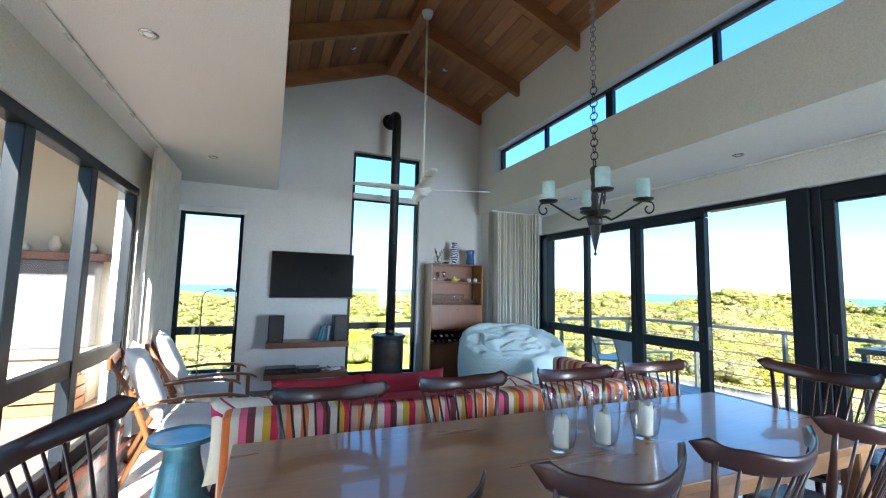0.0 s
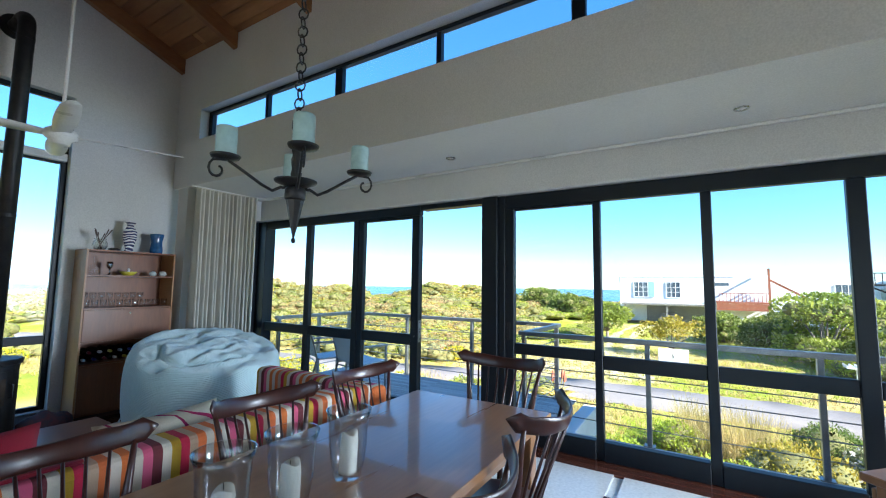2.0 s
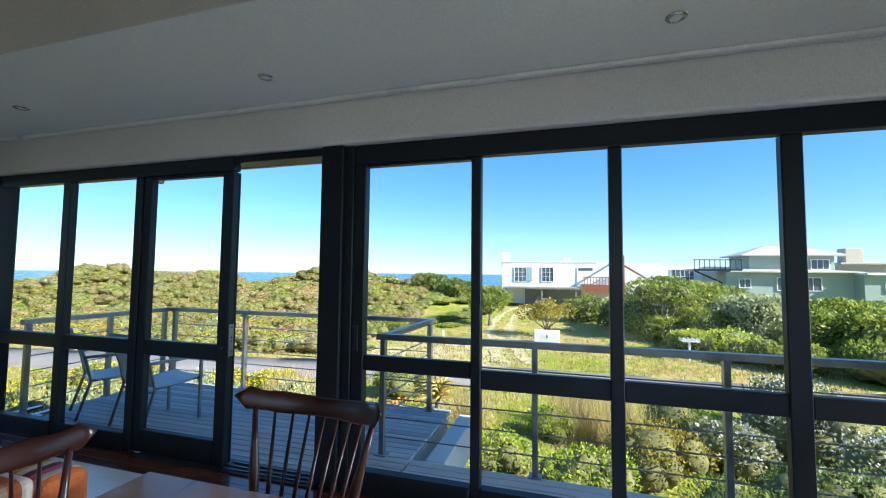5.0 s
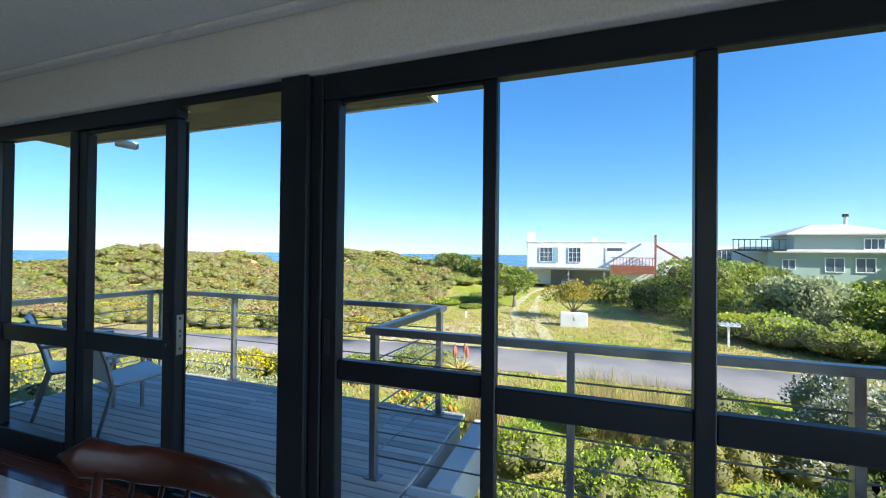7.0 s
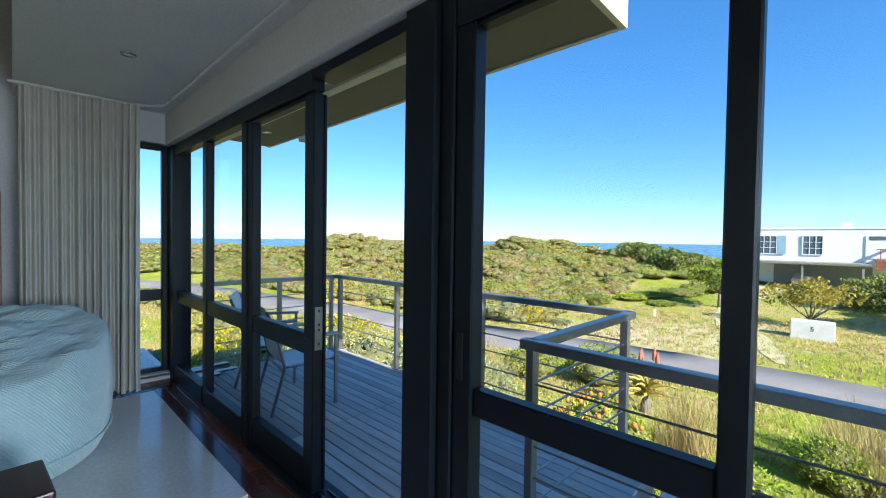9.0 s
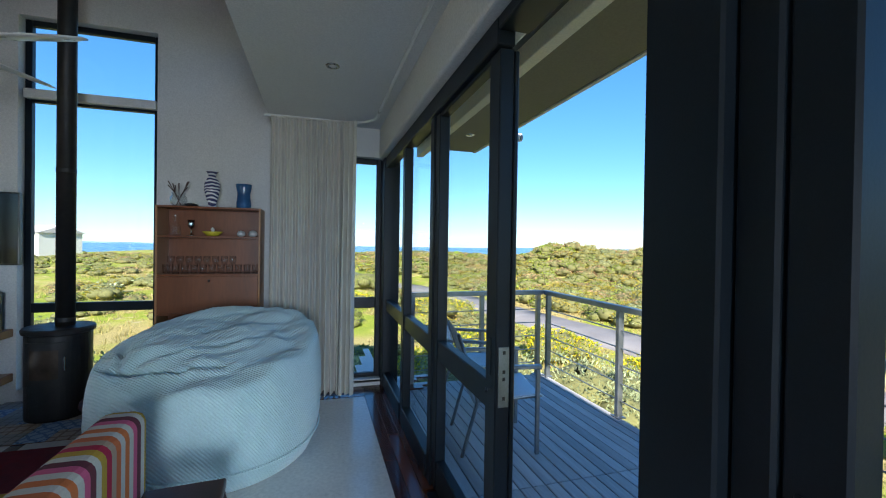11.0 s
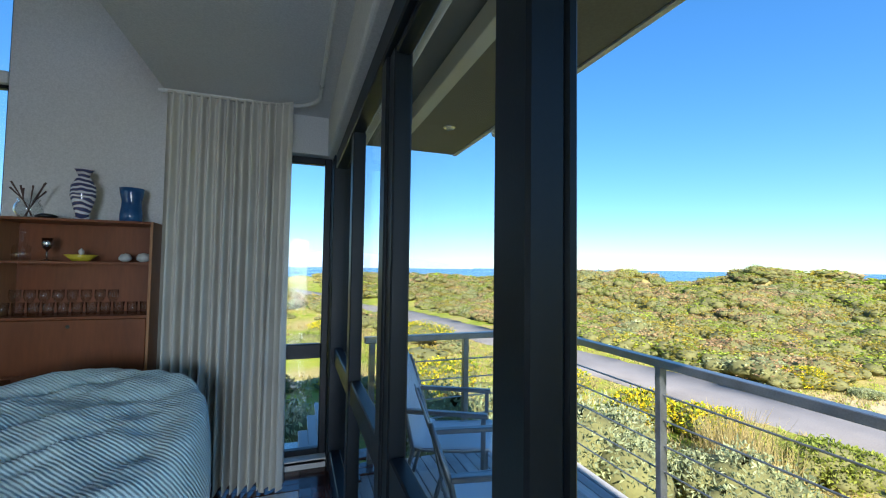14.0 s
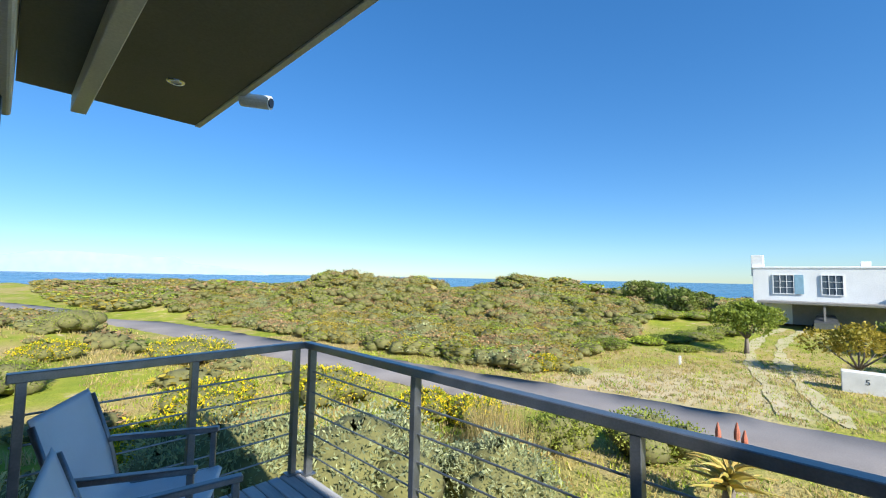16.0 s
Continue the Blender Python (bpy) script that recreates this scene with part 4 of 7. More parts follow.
CREASES = (((-0.66, -0.30), (-0.12, -0.47), 0.055, 0.030), ((-0.12, -0.47), (0.16, -0.42), 0.045, 0.022), ((-0.58, -0.12), (-0.36, 0.26), 0.040, 0.028), ((-0.40, -0.30), (0.34, -0.06), 0.030, 0.035), ((-0.05, 0.12), (0.50, 0.30), 0.026, 0.04), ((-0.30, 0.42), (0.18, 0.56), 0.03, 0.03), ((-0.60, 0.12), (-0.50, -0.40), 0.035, 0.03), ((0.30, -0.55), (0.60, -0.10), 0.012, 0.05))


def creased(x, y):
    """Valleys along seams of slack cloth, with a swollen lip beside each."""
    drop = 0.0
    x, y = x + 0.04 * noise.noise(Vector((x * 4, y * 4, 7.1))), y + 0.04 * noise.noise(Vector((x * 4, y * 4, 2.6)))
    for (ax, ay), (bx_, by), deep, wide in CREASES:
        ex, ey = bx_ - ax, by - ay
        k = min(1.0, max(0.0, ((x - ax) * ex + (y - ay) * ey) / (ex * ex + ey * ey)))
        side = ((x - ax) * ey - (y - ay) * ex) / math.hypot(ex, ey)
        d = math.hypot(x - ax - k * ex, y - ay - k * ey)
        drop += deep * (0.7 * math.exp(-((d + 0.5 * side - 2.2 * wide) / (2.0 * wide)) ** 2) - 1.15 * math.exp(-(d / wide) ** 2)) * math.sin(math.pi * (0.15 + 0.7 * k))
    return drop


for r, z in prof:
    pts = []
    for i in range(NA):
        a = 2 * math.pi * i / NA
        d = Vector((math.cos(a), math.sin(a), 0))
        tilt = 1 + (0.17 * d.y + 0.05 * d.x) * min(1.0, r / 0.7)
        q = Vector((d.x * r, d.y * r, z))
        lump = noise.noise(q * 2.1) * 0.022 + noise.noise(q * 5.5) * 0.006
        fold = 0.0
        if z > 0.70:
            w = min(1, (z - 0.70) / 0.09)
            fold = w * (0.045 * noise.noise(Vector((q.x * 2.6 + 3, q.y * 4.0, 0.3))) + 0.026 * noise.noise(Vector((q.x * 6 + 1, q.y * 9.0, 2.3))) + 0.010 * noise.noise(Vector((q.x * 15, q.y * 19.0, 5.3))) + 1.1 * creased(q.x, q.y))
            fold += 0.018 * math.exp(-((r - 0.70) / 0.03) ** 2) * noise.noise(Vector((d.x * 5, d.y * 5, 4.0)))
        pts.append((0.955 * q.x * (1 + lump * 0.5), 0.955 * q.y * (1 + lump * 0.5), max(0, (z * tilt if z > 0.5 else z * (1 + (tilt - 1) * z / 0.5)) + fold + lump * 0.35 * (z > 0.03))))
    rings.append(pts)
loft(bm, rings)
part("cover", bm, CORD, bag, smooth=True)
bm = bmesh.new()
seam = [((0.725 + 0.0) * math.cos(a) * (1 + 0.5 * 0.035 * noise.noise(Vector((math.cos(a), math.sin(a), 0.1)) * 1.6)), 0.725 * math.sin(a), 0.17 + 0.012 * math.sin(2 * a)) for a in (2 * math.pi * i / 60 for i in range(60))]
loft(bm, [[Vector(c) + Vector((math.cos(b) * 0.007 * c[0] / 0.77, math.cos(b) * 0.007 * c[1] / 0.77, math.sin(b) * 0.007)) for b in (2 * math.pi * k / 6 for k in range(6))] for c in seam], False, True)
part("piping", bm, CORD, bag, smooth=True)

# ---- curtains ----
def curtain(name, path, z0, z1, waves, depth, label):
    """Cloth hanging in folds along a path of plan points."""
    pts = [Vector((*p, 0)) for p in path]
    lens = [0]
    for a, b in zip(pts, pts[1:]):
        lens.append(lens[-1] + (b - a).length)
    total = lens[-1]
    n = waves * 10
    cols = []
    rr = random.Random(waves)
    jit = [rr.uniform(0.6, 1.25) for _ in range(waves + 2)]
    for i in range(n + 1):
        s = total * i / n
        k = max(j for j in range(len(lens)) if lens[j] <= s + 1e-9)
        k = min(k, len(pts) - 2)
        f = (s - lens[k]) / (lens[k + 1] - lens[k])
        d = (pts[k + 1] - pts[k]).normalized()
        cols.append((pts[k].lerp(pts[k + 1], f), Vector((-d.y, d.x, 0)), i / 10))
    rows = [z0, z0 + 0.15, z0 + 0.5, z0 + 1.0, z0 + 1.6, z1 - 0.35, z1 - 0.1, z1 - 0.05, z1]
    bm = bmesh.new()
    for side in (0.0, 0.006):
        vs = []
        for z in rows:
            f = (z - z0) / (z1 - z0)
            amp = depth * (1.0 - 0.55 * f ** 1.3)
            row = []
            for c, nrm, w in cols:
                j = jit[int(w)]
                off = amp * j * math.sin(2 * math.pi * w) + 0.012 * (1 - f) * math.sin(2 * math.pi * w * 0.37 + 3 * f)
                row.append(bm.verts.new(c + nrm * (off + side) + Vector((0, 0, z))))
            vs.append(row)
        for a, b in zip(vs, vs[1:]):
            for i in range(n):
                bm.faces.new((a[i], a[i + 1], b[i + 1], b[i]))
    c = thing(name, label, "curtain")
    part("cloth", bm, LINEN, c, smooth=True)
    head = bmesh.new()
    loft(head, [[c0 + Vector((0, 0, z1 - 0.002)) + nrm * o + Vector((0, 0, h)) for o, h in ((-0.008, 0), (0.012, 0), (0.012, 0.012), (-0.008, 0.012))] for c0, nrm, w in cols[::5]])
    part("heading_tape", head, LINEN, c)
    return c


curtain("curtain", [(3.30, 5.80), (3.75, 5.80), (4.00, 5.77), (4.10, 5.70)], 0.03, SOFF - 0.028, 15, 0.075, "floor-length unlined linen curtain drawn to the corner")
curtain("curtain", [(-1.16, 4.72), (-1.15, 5.2), (-1.14, 5.72)], 0.03, SOFW - 0.028, 10, 0.06, "floor-length linen curtain drawn beside the courtyard doors")

# ---- stove corner ----
stove = thing("wood_stove", "black steel cylinder wood stove with a glass door", "stove", (1.60, 5.93, 0.012))
part("body", lathe(bmesh.new(), [(0.22, 0.0), (0.225, 0.02), (0.225, 0.70), (0.22, 0.71)], 40), IRON, stove, smooth=False)
part("top_plate", lathe(bmesh.new(), [(0.225, 0.712), (0.245, 0.72), (0.248, 0.752), (0.238, 0.765), (0.08, 0.768)], 40), IRON, stove, smooth=False)
door = bmesh.new()
arcs = [radians(-90 + d) for d in range(-38, 39, 4)]
loft(door, [[(r * math.cos(a), r * math.sin(a), z) for r, z in ((0.226, 0.30), (0.236, 0.30), (0.236, 0.66), (0.226, 0.66))] for a in arcs])
sd = part("door", door, IRON, stove)
sgl = bmesh.new()
arcs = [radians(-90 + d) for d in range(-24, 25, 4)]
loft(sgl, [[(r * math.cos(a), r * math.sin(a), z) for r, z in ((0.2365, 0.36), (0.239, 0.36), (0.239, 0.60), (0.2365, 0.60))] for a in arcs])
FIREGLASS = surface("sooty_glass", (0.10, 0.07, 0.05), (0.03, 0.025, 0.02), rough=0.12, scale=6, fine=40, bump=0.0)
part("window", sgl, FIREGLASS, sd, "sooty ceramic glass")
ha = radians(-90 + 32)
part("handle", tube(bmesh.new(), [(0.24 * math.cos(ha), 0.24 * math.sin(ha), 0.42), (0.268 * math.cos(ha), 0.268 * math.sin(ha), 0.43), (0.268 * math.cos(ha), 0.268 * math.sin(ha), 0.54), (0.24 * math.cos(ha), 0.24 * math.sin(ha), 0.55)], 0.008, 8), CHROME, sd, "chrome handle")
flue = [(0.03, 0.02, 0.765), (0.03, 0.02, 4.02)] + [(0.03, 0.02 + 0.14 * (1 - math.cos(q)), 4.02 + 0.14 * math.sin(q)) for q in (math.pi / 2 * i / 6 for i in range(1, 7))] + [(0.03, 0.425, 4.16)]
part("flue_pipe", tube(bmesh.new(), flue, 0.068, 24), IRON, stove, smooth=True)
for zz in (0.80, 2.1, 3.9):
    part("flue_collar", tube(bmesh.new(), [(0.03, 0.02, zz), (0.03, 0.02, zz + 0.035)], 0.071, 24), IRON, stove)
part("wall_plate", tube(bmesh.new(), [(0.03, 0.405, 4.16), (0.03, 0.428, 4.16)], 0.13, 28), IRON, stove)

hearth = thing("hearth", "floor hearth of mixed patterned cement tiles", "hearth", (0, 0, 0), kind="structure")
part("bed", box(0.99, 2.21, 5.34, 6.352, 0.003, 0.006, 0), SHELFWOOD, hearth)
tile = box(-0.098, 0.098, -0.098, 0.098, 0.0, 0.006, 0.002)
rt = random.Random(8)
for k, (cA, cB) in enumerate((((0.05, 0.16, 0.36), (0.30, 0.42, 0.55)), ((0.22, 0.13, 0.08), (0.45, 0.36, 0.26)), ((0.05, 0.06, 0.06), (0.28, 0.27, 0.24)))):
    mt, nt, p = nodes_of("cement_tile")
    tc = nt.nodes.new("ShaderNodeTexCoord")
    vo = add(nt, "TexVoronoi", Scale=9.0 + 2 * k)
    vo.distance = "CHEBYCHEV" if k else "EUCLIDEAN"
    vo.inputs["Randomness"].default_value = 0.0
    nt.links.new(tc.outputs["Object"], vo.inputs["Vector"])
    nt.links.new(ramp(nt, vo.outputs["Distance"], [(0.0, cB), (0.35 + 0.05 * k, cA), (0.5, cB), (0.7, cA)], "CONSTANT"), p.inputs["Base Color"])
    p.inputs["Roughness"].default_value = 0.35
    me = made("tile", tile.copy(), mt)
    spots = [(i, j) for i in range(6) for j in range(5) if (i + 2 * j + (i * j) % 2) % 3 == k]
    pieces("tile", me, hearth, [Matrix.Translation((1.10 + 0.2 * i, 5.44 + 0.2 * j, 0.006)) for i, j in spots])
tile.free()
blanket = bmesh.new()
rings = []
for i in range(12):
    f = i / 11
    rr_ = 0.16 * math.sin(math.pi * (0.06 + 0.88 * f)) ** 0.6
    rings.append([(-0.2 + 0.4 * f + 0.02 * noise.noise(Vector((f * 4, b, 0))), rr_ * math.cos(b) * (1 + 0.25 * noise.noise(Vector((f * 3, math.cos(b) * 2, 2)))), max(0, 0.10 + 0.72 * rr_ * math.sin(b) * (1 + 0.3 * noise.noise(Vector((f * 5, math.sin(b) * 2, 5)))))) for b in (2 * math.pi * k / 16 for k in range(16))])
loft(blanket, rings)
TARTAN = surface("dark_tartan", (0.10, 0.03, 0.035), (0.03, 0.03, 0.045), rough=0.95, scale=22, fine=120, bump=0.3)
solo("folded_blanket", blanket, TARTAN, "dark tartan blanket heaped beside the stove", "blanket", (2.02, 5.80, 0.012), smooth=True)

# ---- television wall ----
tv = thing("television", "flat black television hung on the wall", "television", (0.535, GY - 0.002, 1.62))
part("cabinet", box(-0.585, 0.585, -0.075, -0.03, -0.335, 0.335, 0.008, 2), BLACK, tv)
SCREEN = surface("dark_screen", (0.006, 0.006, 0.007), rough=0.08, scale=2, fine=20, bump=0.0, rough_var=0.02)
part("screen", box(-0.572, 0.572, -0.0775, -0.075, -0.318, 0.322, 0.0), SCREEN, tv, "glossy black screen")
part("bracket", box(-0.2, 0.2, -0.03, 0.0, -0.15, 0.15, 0.004), BLACK, tv)
for z0, z1 in ((0.615, 0.69), (0.20, 0.275)):
    solo("wall_shelf", box(-0.06, 1.04, 5.97, GY - 0.002, z0, z1, 0.005), SHELFWOOD, "thick reddish timber shelf fixed to the wall", "shelf", group="television shelves")


def speaker(x, y):
    s = thing("loudspeaker", "black bookshelf loudspeaker on the timber shelf", "loudspeaker", (x, y, 0.6905), group="shelf loudspeakers")
    part("cabinet", box(-0.10, 0.10, -0.13, 0.13, 0, 0.36, 0.006), BLACK, s)
    part("grille", box(-0.092, 0.092, -0.142, -0.131, 0.012, 0.348, 0.006), TARTAN if False else IRON, s, "black cloth grille")
    for x in (-0.085, 0.085):
        part("feet", tube(bmesh.new(), [(x * 0.8, -0.1, -0.0005), (x * 0.8, -0.1, 0.004)], 0.012, 8), BLACK, s)
    part("badge", box(-0.02, 0.02, -0.1435, -0.142, 0.03, 0.038, 0), CHROME, s)


speaker(0.06, 6.12)
speaker(0.92, 6.12)
book_cols = [(0.03, 0.16, 0.20), (0.05, 0.28, 0.36), (0.02, 0.05, 0.09), (0.30, 0.33, 0.34), (0.02, 0.10, 0.16)]
xx = 0.615
for i, c in enumerate(book_cols):
    mt = surface("book_cover", c, rough=0.5, scale=5, fine=80, bump=0.03)
    b = thing("book", "upright book with a dark blue cover on the shelf" if i != 3 else "upright grey book on the shelf", "book", (xx, 6.08, 0.6905), group="shelf books")
    b.rotation_euler = (0, radians(14 if i < 2 else 6), 0)
    h = 0.21 + 0.012 * (i % 3)
    part("cover", bx(bx(bx(bmesh.new(), 0, 0.003, 0, 0.16, 0, h), 0.027, 0.030, 0, 0.16, 0, h), 0.003, 0.027, 0, 0.003, 0, h), mt, b)
    part("pages", box(0.003, 0.027, 0.003, 0.155, 0.004, h - 0.004, 0), WAX, b)
    xx += 0.041
for x, w, h, lab in ((0.15, 0.40, 0.07, "black media player on the low shelf"), (0.52, 0.30, 0.05, "black receiver box on the low shelf")):
    d = thing("media_box", lab, "electronics", (x, 6.14, 0.2755))
    part("case", box(-w / 2, w / 2, -0.13, 0.13, 0.006, h, 0.006), BLACK, d)
    part("front_strip", box(-w / 2 + 0.02, w / 2 - 0.02, -0.1325, -0.13, h * 0.45, h * 0.6, 0), CHROME, d)
    for sx in (-1, 1):
        part("feet", tube(bmesh.new(), [(sx * w * 0.4, -0.1, 0), (sx * w * 0.4, -0.1, 0.007)], 0.014, 8), BLACK, d)
router = thing("router", "white wireless router with four aerials on the low shelf", "router", (0.86, 6.16, 0.2755))
part("case", lathe(bmesh.new(), [(0.09, 0.0), (0.11, 0.006), (0.10, 0.028), (0.03, 0.034)], 24), WHITE, router, smooth=True)
for i, x in enumerate((-0.09, -0.03, 0.03, 0.09)):
    part("aerial", tube(bmesh.new(), [(x, 0.06, 0.02), (x * 1.6, 0.08, 0.20)], [0.007, 0.005], 8), WHITE, router)
rc = random.Random(3)
for i in range(4):
    y0 = 6.02 + 0.03 * i
    pts = [(0.35 + 0.06 * j + rc.uniform(-0.03, 0.03), y0 + rc.uniform(-0.05, 0.05), 0.283 + (0.02 + 0.04 * rc.random()) * (j % 2)) for j in range(9)]
    solo("cable", tube(bmesh.new(), pts, 0.004, 5), BLACK if i % 2 else WHITE, "tangled power cable on the low shelf", "cable", group="shelf cables", smooth=True)

# ---- drinks cabinet ----
cab = thing("drinks_cabinet", "tall teak drinks cabinet with open shelves and a drop flap", "cabinet", (2.74, 6.00, 0))
for x, mt in ((-0.455, TEAK_SIDE), (0.437, TEAK_SIDE)):
    part("side_panel", box(x, x + 0.018, 0, 0.335, 0, 1.868, 0.002), mt, cab)
part("top", box(-0.437, 0.437, 0.0, 0.335, 1.85, 1.868, 0.002), TEAK, cab)
part("back_panel", box(-0.437, 0.437, 0.322, 0.334, 0.05, 1.85, 0), TEAK, cab)
for z in (1.575, 1.205, 0.83, 0.60, 0.06):
    part("shelf", box(-0.437, 0.437, 0.012, 0.322, z - 0.009, z + 0.009, 0.001), TEAK, cab)
flap = part("drop_flap", box(-0.435, 0.435, -0.002, 0.012, 0.842, 1.194, 0.003), TEAK, cab)
part("key_plate", tube(bmesh.new(), [(0, -0.0025, 1.15), (0, -0.006, 1.15)], 0.012, 12), CHROME, flap, "brass key plate")
for x in (-0.218, 0.218):
    d = part("door", box(x - 0.215, x + 0.215, -0.002, 0.014, 0.072, 0.588, 0.003), TEAK, cab)
    part("knob", tube(bmesh.new(), [(x * 0.2, -0.002, 0.45), (x * 0.2, -0.022, 0.45)], 0.01, 10), MAHOGANY, d)
part("plinth", box(-0.437, 0.437, 0.03, 0.05, 0.0, 0.05, 0), MAHOGANY, cab)
BOTTLE = surface("dark_bottle", (0.012, 0.02, 0.012), rough=0.08, scale=4, fine=30, bump=0.0, rough_var=0.03)
caps = [surface("capsule", c, rough=0.35, scale=5, fine=60, bump=0.0) for c in ((0.5, 0.5, 0.52), (0.25, 0.02, 0.03), (0.6, 0.45, 0.05), (0.02, 0.03, 0.2), (0.7, 0.7, 0.68))]
for i in range(9):
    for row in range(2):
        if row == 1 and i == 8:
            continue
        x = -0.39 + 0.096 * i + 0.048 * row
        b = thing("wine_bottle", "dark wine bottle lying in the cabinet rack", "bottle", (2.74 + x, 6.02, 0.650 + 0.075 * row), group="cabinet wine bottles")
        part("glass", tube(bmesh.new(), [(0, 0.05, 0), (0, 0.09, 0), (0, 0.12, 0), (0, 0.30, 0)], [0.014, 0.015, 0.037, 0.037], 14), BOTTLE, b, smooth=True)
        part("capsule", tube(bmesh.new(), [(0, 0.0, 0), (0, 0.05, 0)], 0.0155, 12), caps[(i * 3 + row) % 5], b, "foil capsule", smooth=True)


def goblet(x, y, z, h, r, up=True):
    g = new("wine_glass", GLASS_MESH[round(h, 2)])
    g.matrix_basis = pose(x, y, z) @ Matrix.Diagonal((r / 0.034, r / 0.034, 1, 1))
    g.visible_shadow = False
    tagged(g, "clear stemmed wine glass on the cabinet shelf" if h > 0.12 else "clear tumbler on the cabinet shelf", "glass", "cabinet glasses")


GLASS_MESH = {
    0.17: made("wine_glass", lathe(bmesh.new(), [(0.03, 0), (0.031, 0.003), (0.004, 0.008), (0.004, 0.075), (0.022, 0.09), (0.034, 0.12), (0.031, 0.17), (0.029, 0.17), (0.032, 0.12), (0.020, 0.093), (0.001, 0.088)], 18), CLEAR, True),
    0.09: made("tumbler", lathe(bmesh.new(), [(0.03, 0), (0.034, 0.09), (0.032, 0.09), (0.028, 0.006), (0.001, 0.006)], 18), CLEAR, True)}
for i in range(11):
    goblet(2.35 + 0.079 * i, 6.10, 1.2145, 0.09, 0.033)
for i in range(8):
    goblet(2.36 + 0.079 * i, 6.20, 1.2145, 0.17, 0.034)
BLUEVASE = surface("blue_glass", (0.035, 0.12, 0.28), (0.02, 0.07, 0.19), rough=0.08, scale=9, fine=30, bump=0.02, rough_var=0.04)
m, nt, p = nodes_of("marbled_vase_glass")
tc = nt.nodes.new("ShaderNodeTexCoord")
wv = nt.nodes.new("ShaderNodeTexWave")
wv.inputs["Scale"].default_value, wv.inputs["Distortion"].default_value, wv.inputs["Detail"].default_value = 9.0, 7.0, 1.0
wv.bands_direction = "Z"
nt.links.new(tc.outputs["Object"], wv.inputs["Vector"])
nt.links.new(ramp(nt, wv.outputs["Fac"], [(0.35, (0.05, 0.06, 0.14)), (0.55, (0.28, 0.18, 0.18)), (0.75, (0.66, 0.66, 0.70))]), p.inputs["Base Color"])
p.inputs["Roughness"].default_value = 0.1
MARBLED = m
solo("vase", lathe(bmesh.new(), [(0.045, 0), (0.05, 0.01), (0.036, 0.035), (0.05, 0.08), (0.072, 0.17), (0.070, 0.24), (0.045, 0.29), (0.032, 0.31), (0.040, 0.34), (0.058, 0.362), (0.054, 0.362), (0.028, 0.31), (0.001, 0.30)], 28), MARBLED, "marbled blue and white glass vase on the cabinet", "vase", (2.73, 6.14, 1.8685), smooth=True)
solo("vase", lathe(bmesh.new(), [(0.062, 0), (0.068, 0.008), (0.070, 0.05), (0.062, 0.11), (0.060, 0.15), (0.072, 0.21), (0.076, 0.245), (0.072, 0.245), (0.055, 0.15), (0.062, 0.05), (0.001, 0.02)], 28), BLUEVASE, "cobalt blue waisted glass vase on the cabinet", "vase", (3.02, 6.13, 1.8685), smooth=True)
jug = thing("twig_jar", "round clear glass jar holding dry twigs", "jar", (2.44, 6.13, 1.8685))
jg = part("jar", lathe(bmesh.new(), [(0.035, 0), (0.05, 0.005), (0.075, 0.05), (0.07, 0.09), (0.05, 0.115), (0.062, 0.13), (0.058, 0.13), (0.046, 0.113), (0.065, 0.088), (0.07, 0.05), (0.045, 0.01), (0.001, 0.01)], 24), CLEAR, jug, smooth=True)
jg.visible_shadow = False
rj = random.Random(5)
TWIG = surface("dry_twig", (0.10, 0.06, 0.05), rough=0.8, scale=20, fine=80, bump=0.1)
for i in range(8):
    a = rj.uniform(0, 6.28)
    r = rj.uniform(0.03, 0.13)
    part("twig", tube(bmesh.new(), [(0.02 * math.cos(a + 3), 0.02 * math.sin(a + 3), 0.015), (0.03 * math.cos(a), 0.03 * math.sin(a), 0.12), (r * math.cos(a), r * math.sin(a) * 0.7, 0.19 + rj.uniform(0, 0.06))], [0.003, 0.003, 0.006], 6), TWIG, jug)
solo("pebble", lathe(bmesh.new(), [(0.02, 0), (0.055, 0.008), (0.06, 0.018), (0.03, 0.032), (0.001, 0.035)], 18), BLACK, "flat black pebble on the cabinet top", "pebble", (2.56, 6.08, 1.8685), smooth=True)
dec = solo("decanter", lathe(bmesh.new(), [(0.045, 0), (0.048, 0.005), (0.048, 0.09), (0.02, 0.12), (0.014, 0.17), (0.022, 0.18), (0.018, 0.21), (0.001, 0.215)], 20), CLEAR, "clear cut-glass decanter on the shelf", "decanter", (2.41, 6.14, 1.5845), smooth=True)
dec.visible_shadow = False
solo("goblet", lathe(bmesh.new(), [(0.028, 0), (0.03, 0.004), (0.006, 0.012), (0.006, 0.07), (0.022, 0.085), (0.03, 0.11), (0.03, 0.155), (0.027, 0.155), (0.026, 0.11), (0.001, 0.09)], 20), CHROME, "pewter goblet on the shelf", "goblet", (2.55, 6.13, 1.5845), smooth=True)
YELLOW = surface("yellow_glaze", (0.66, 0.52, 0.04), rough=0.2, scale=6, fine=50, bump=0.0)
dish = thing("dish", "shallow yellow glazed dish with trinkets on the shelf", "dish", (2.74, 6.13, 1.5845))
part("bowl", lathe(bmesh.new(), [(0.045, 0), (0.05, 0.004), (0.095, 0.045), (0.091, 0.046), (0.045, 0.01), (0.001, 0.008)], 26), YELLOW, dish, smooth=True)
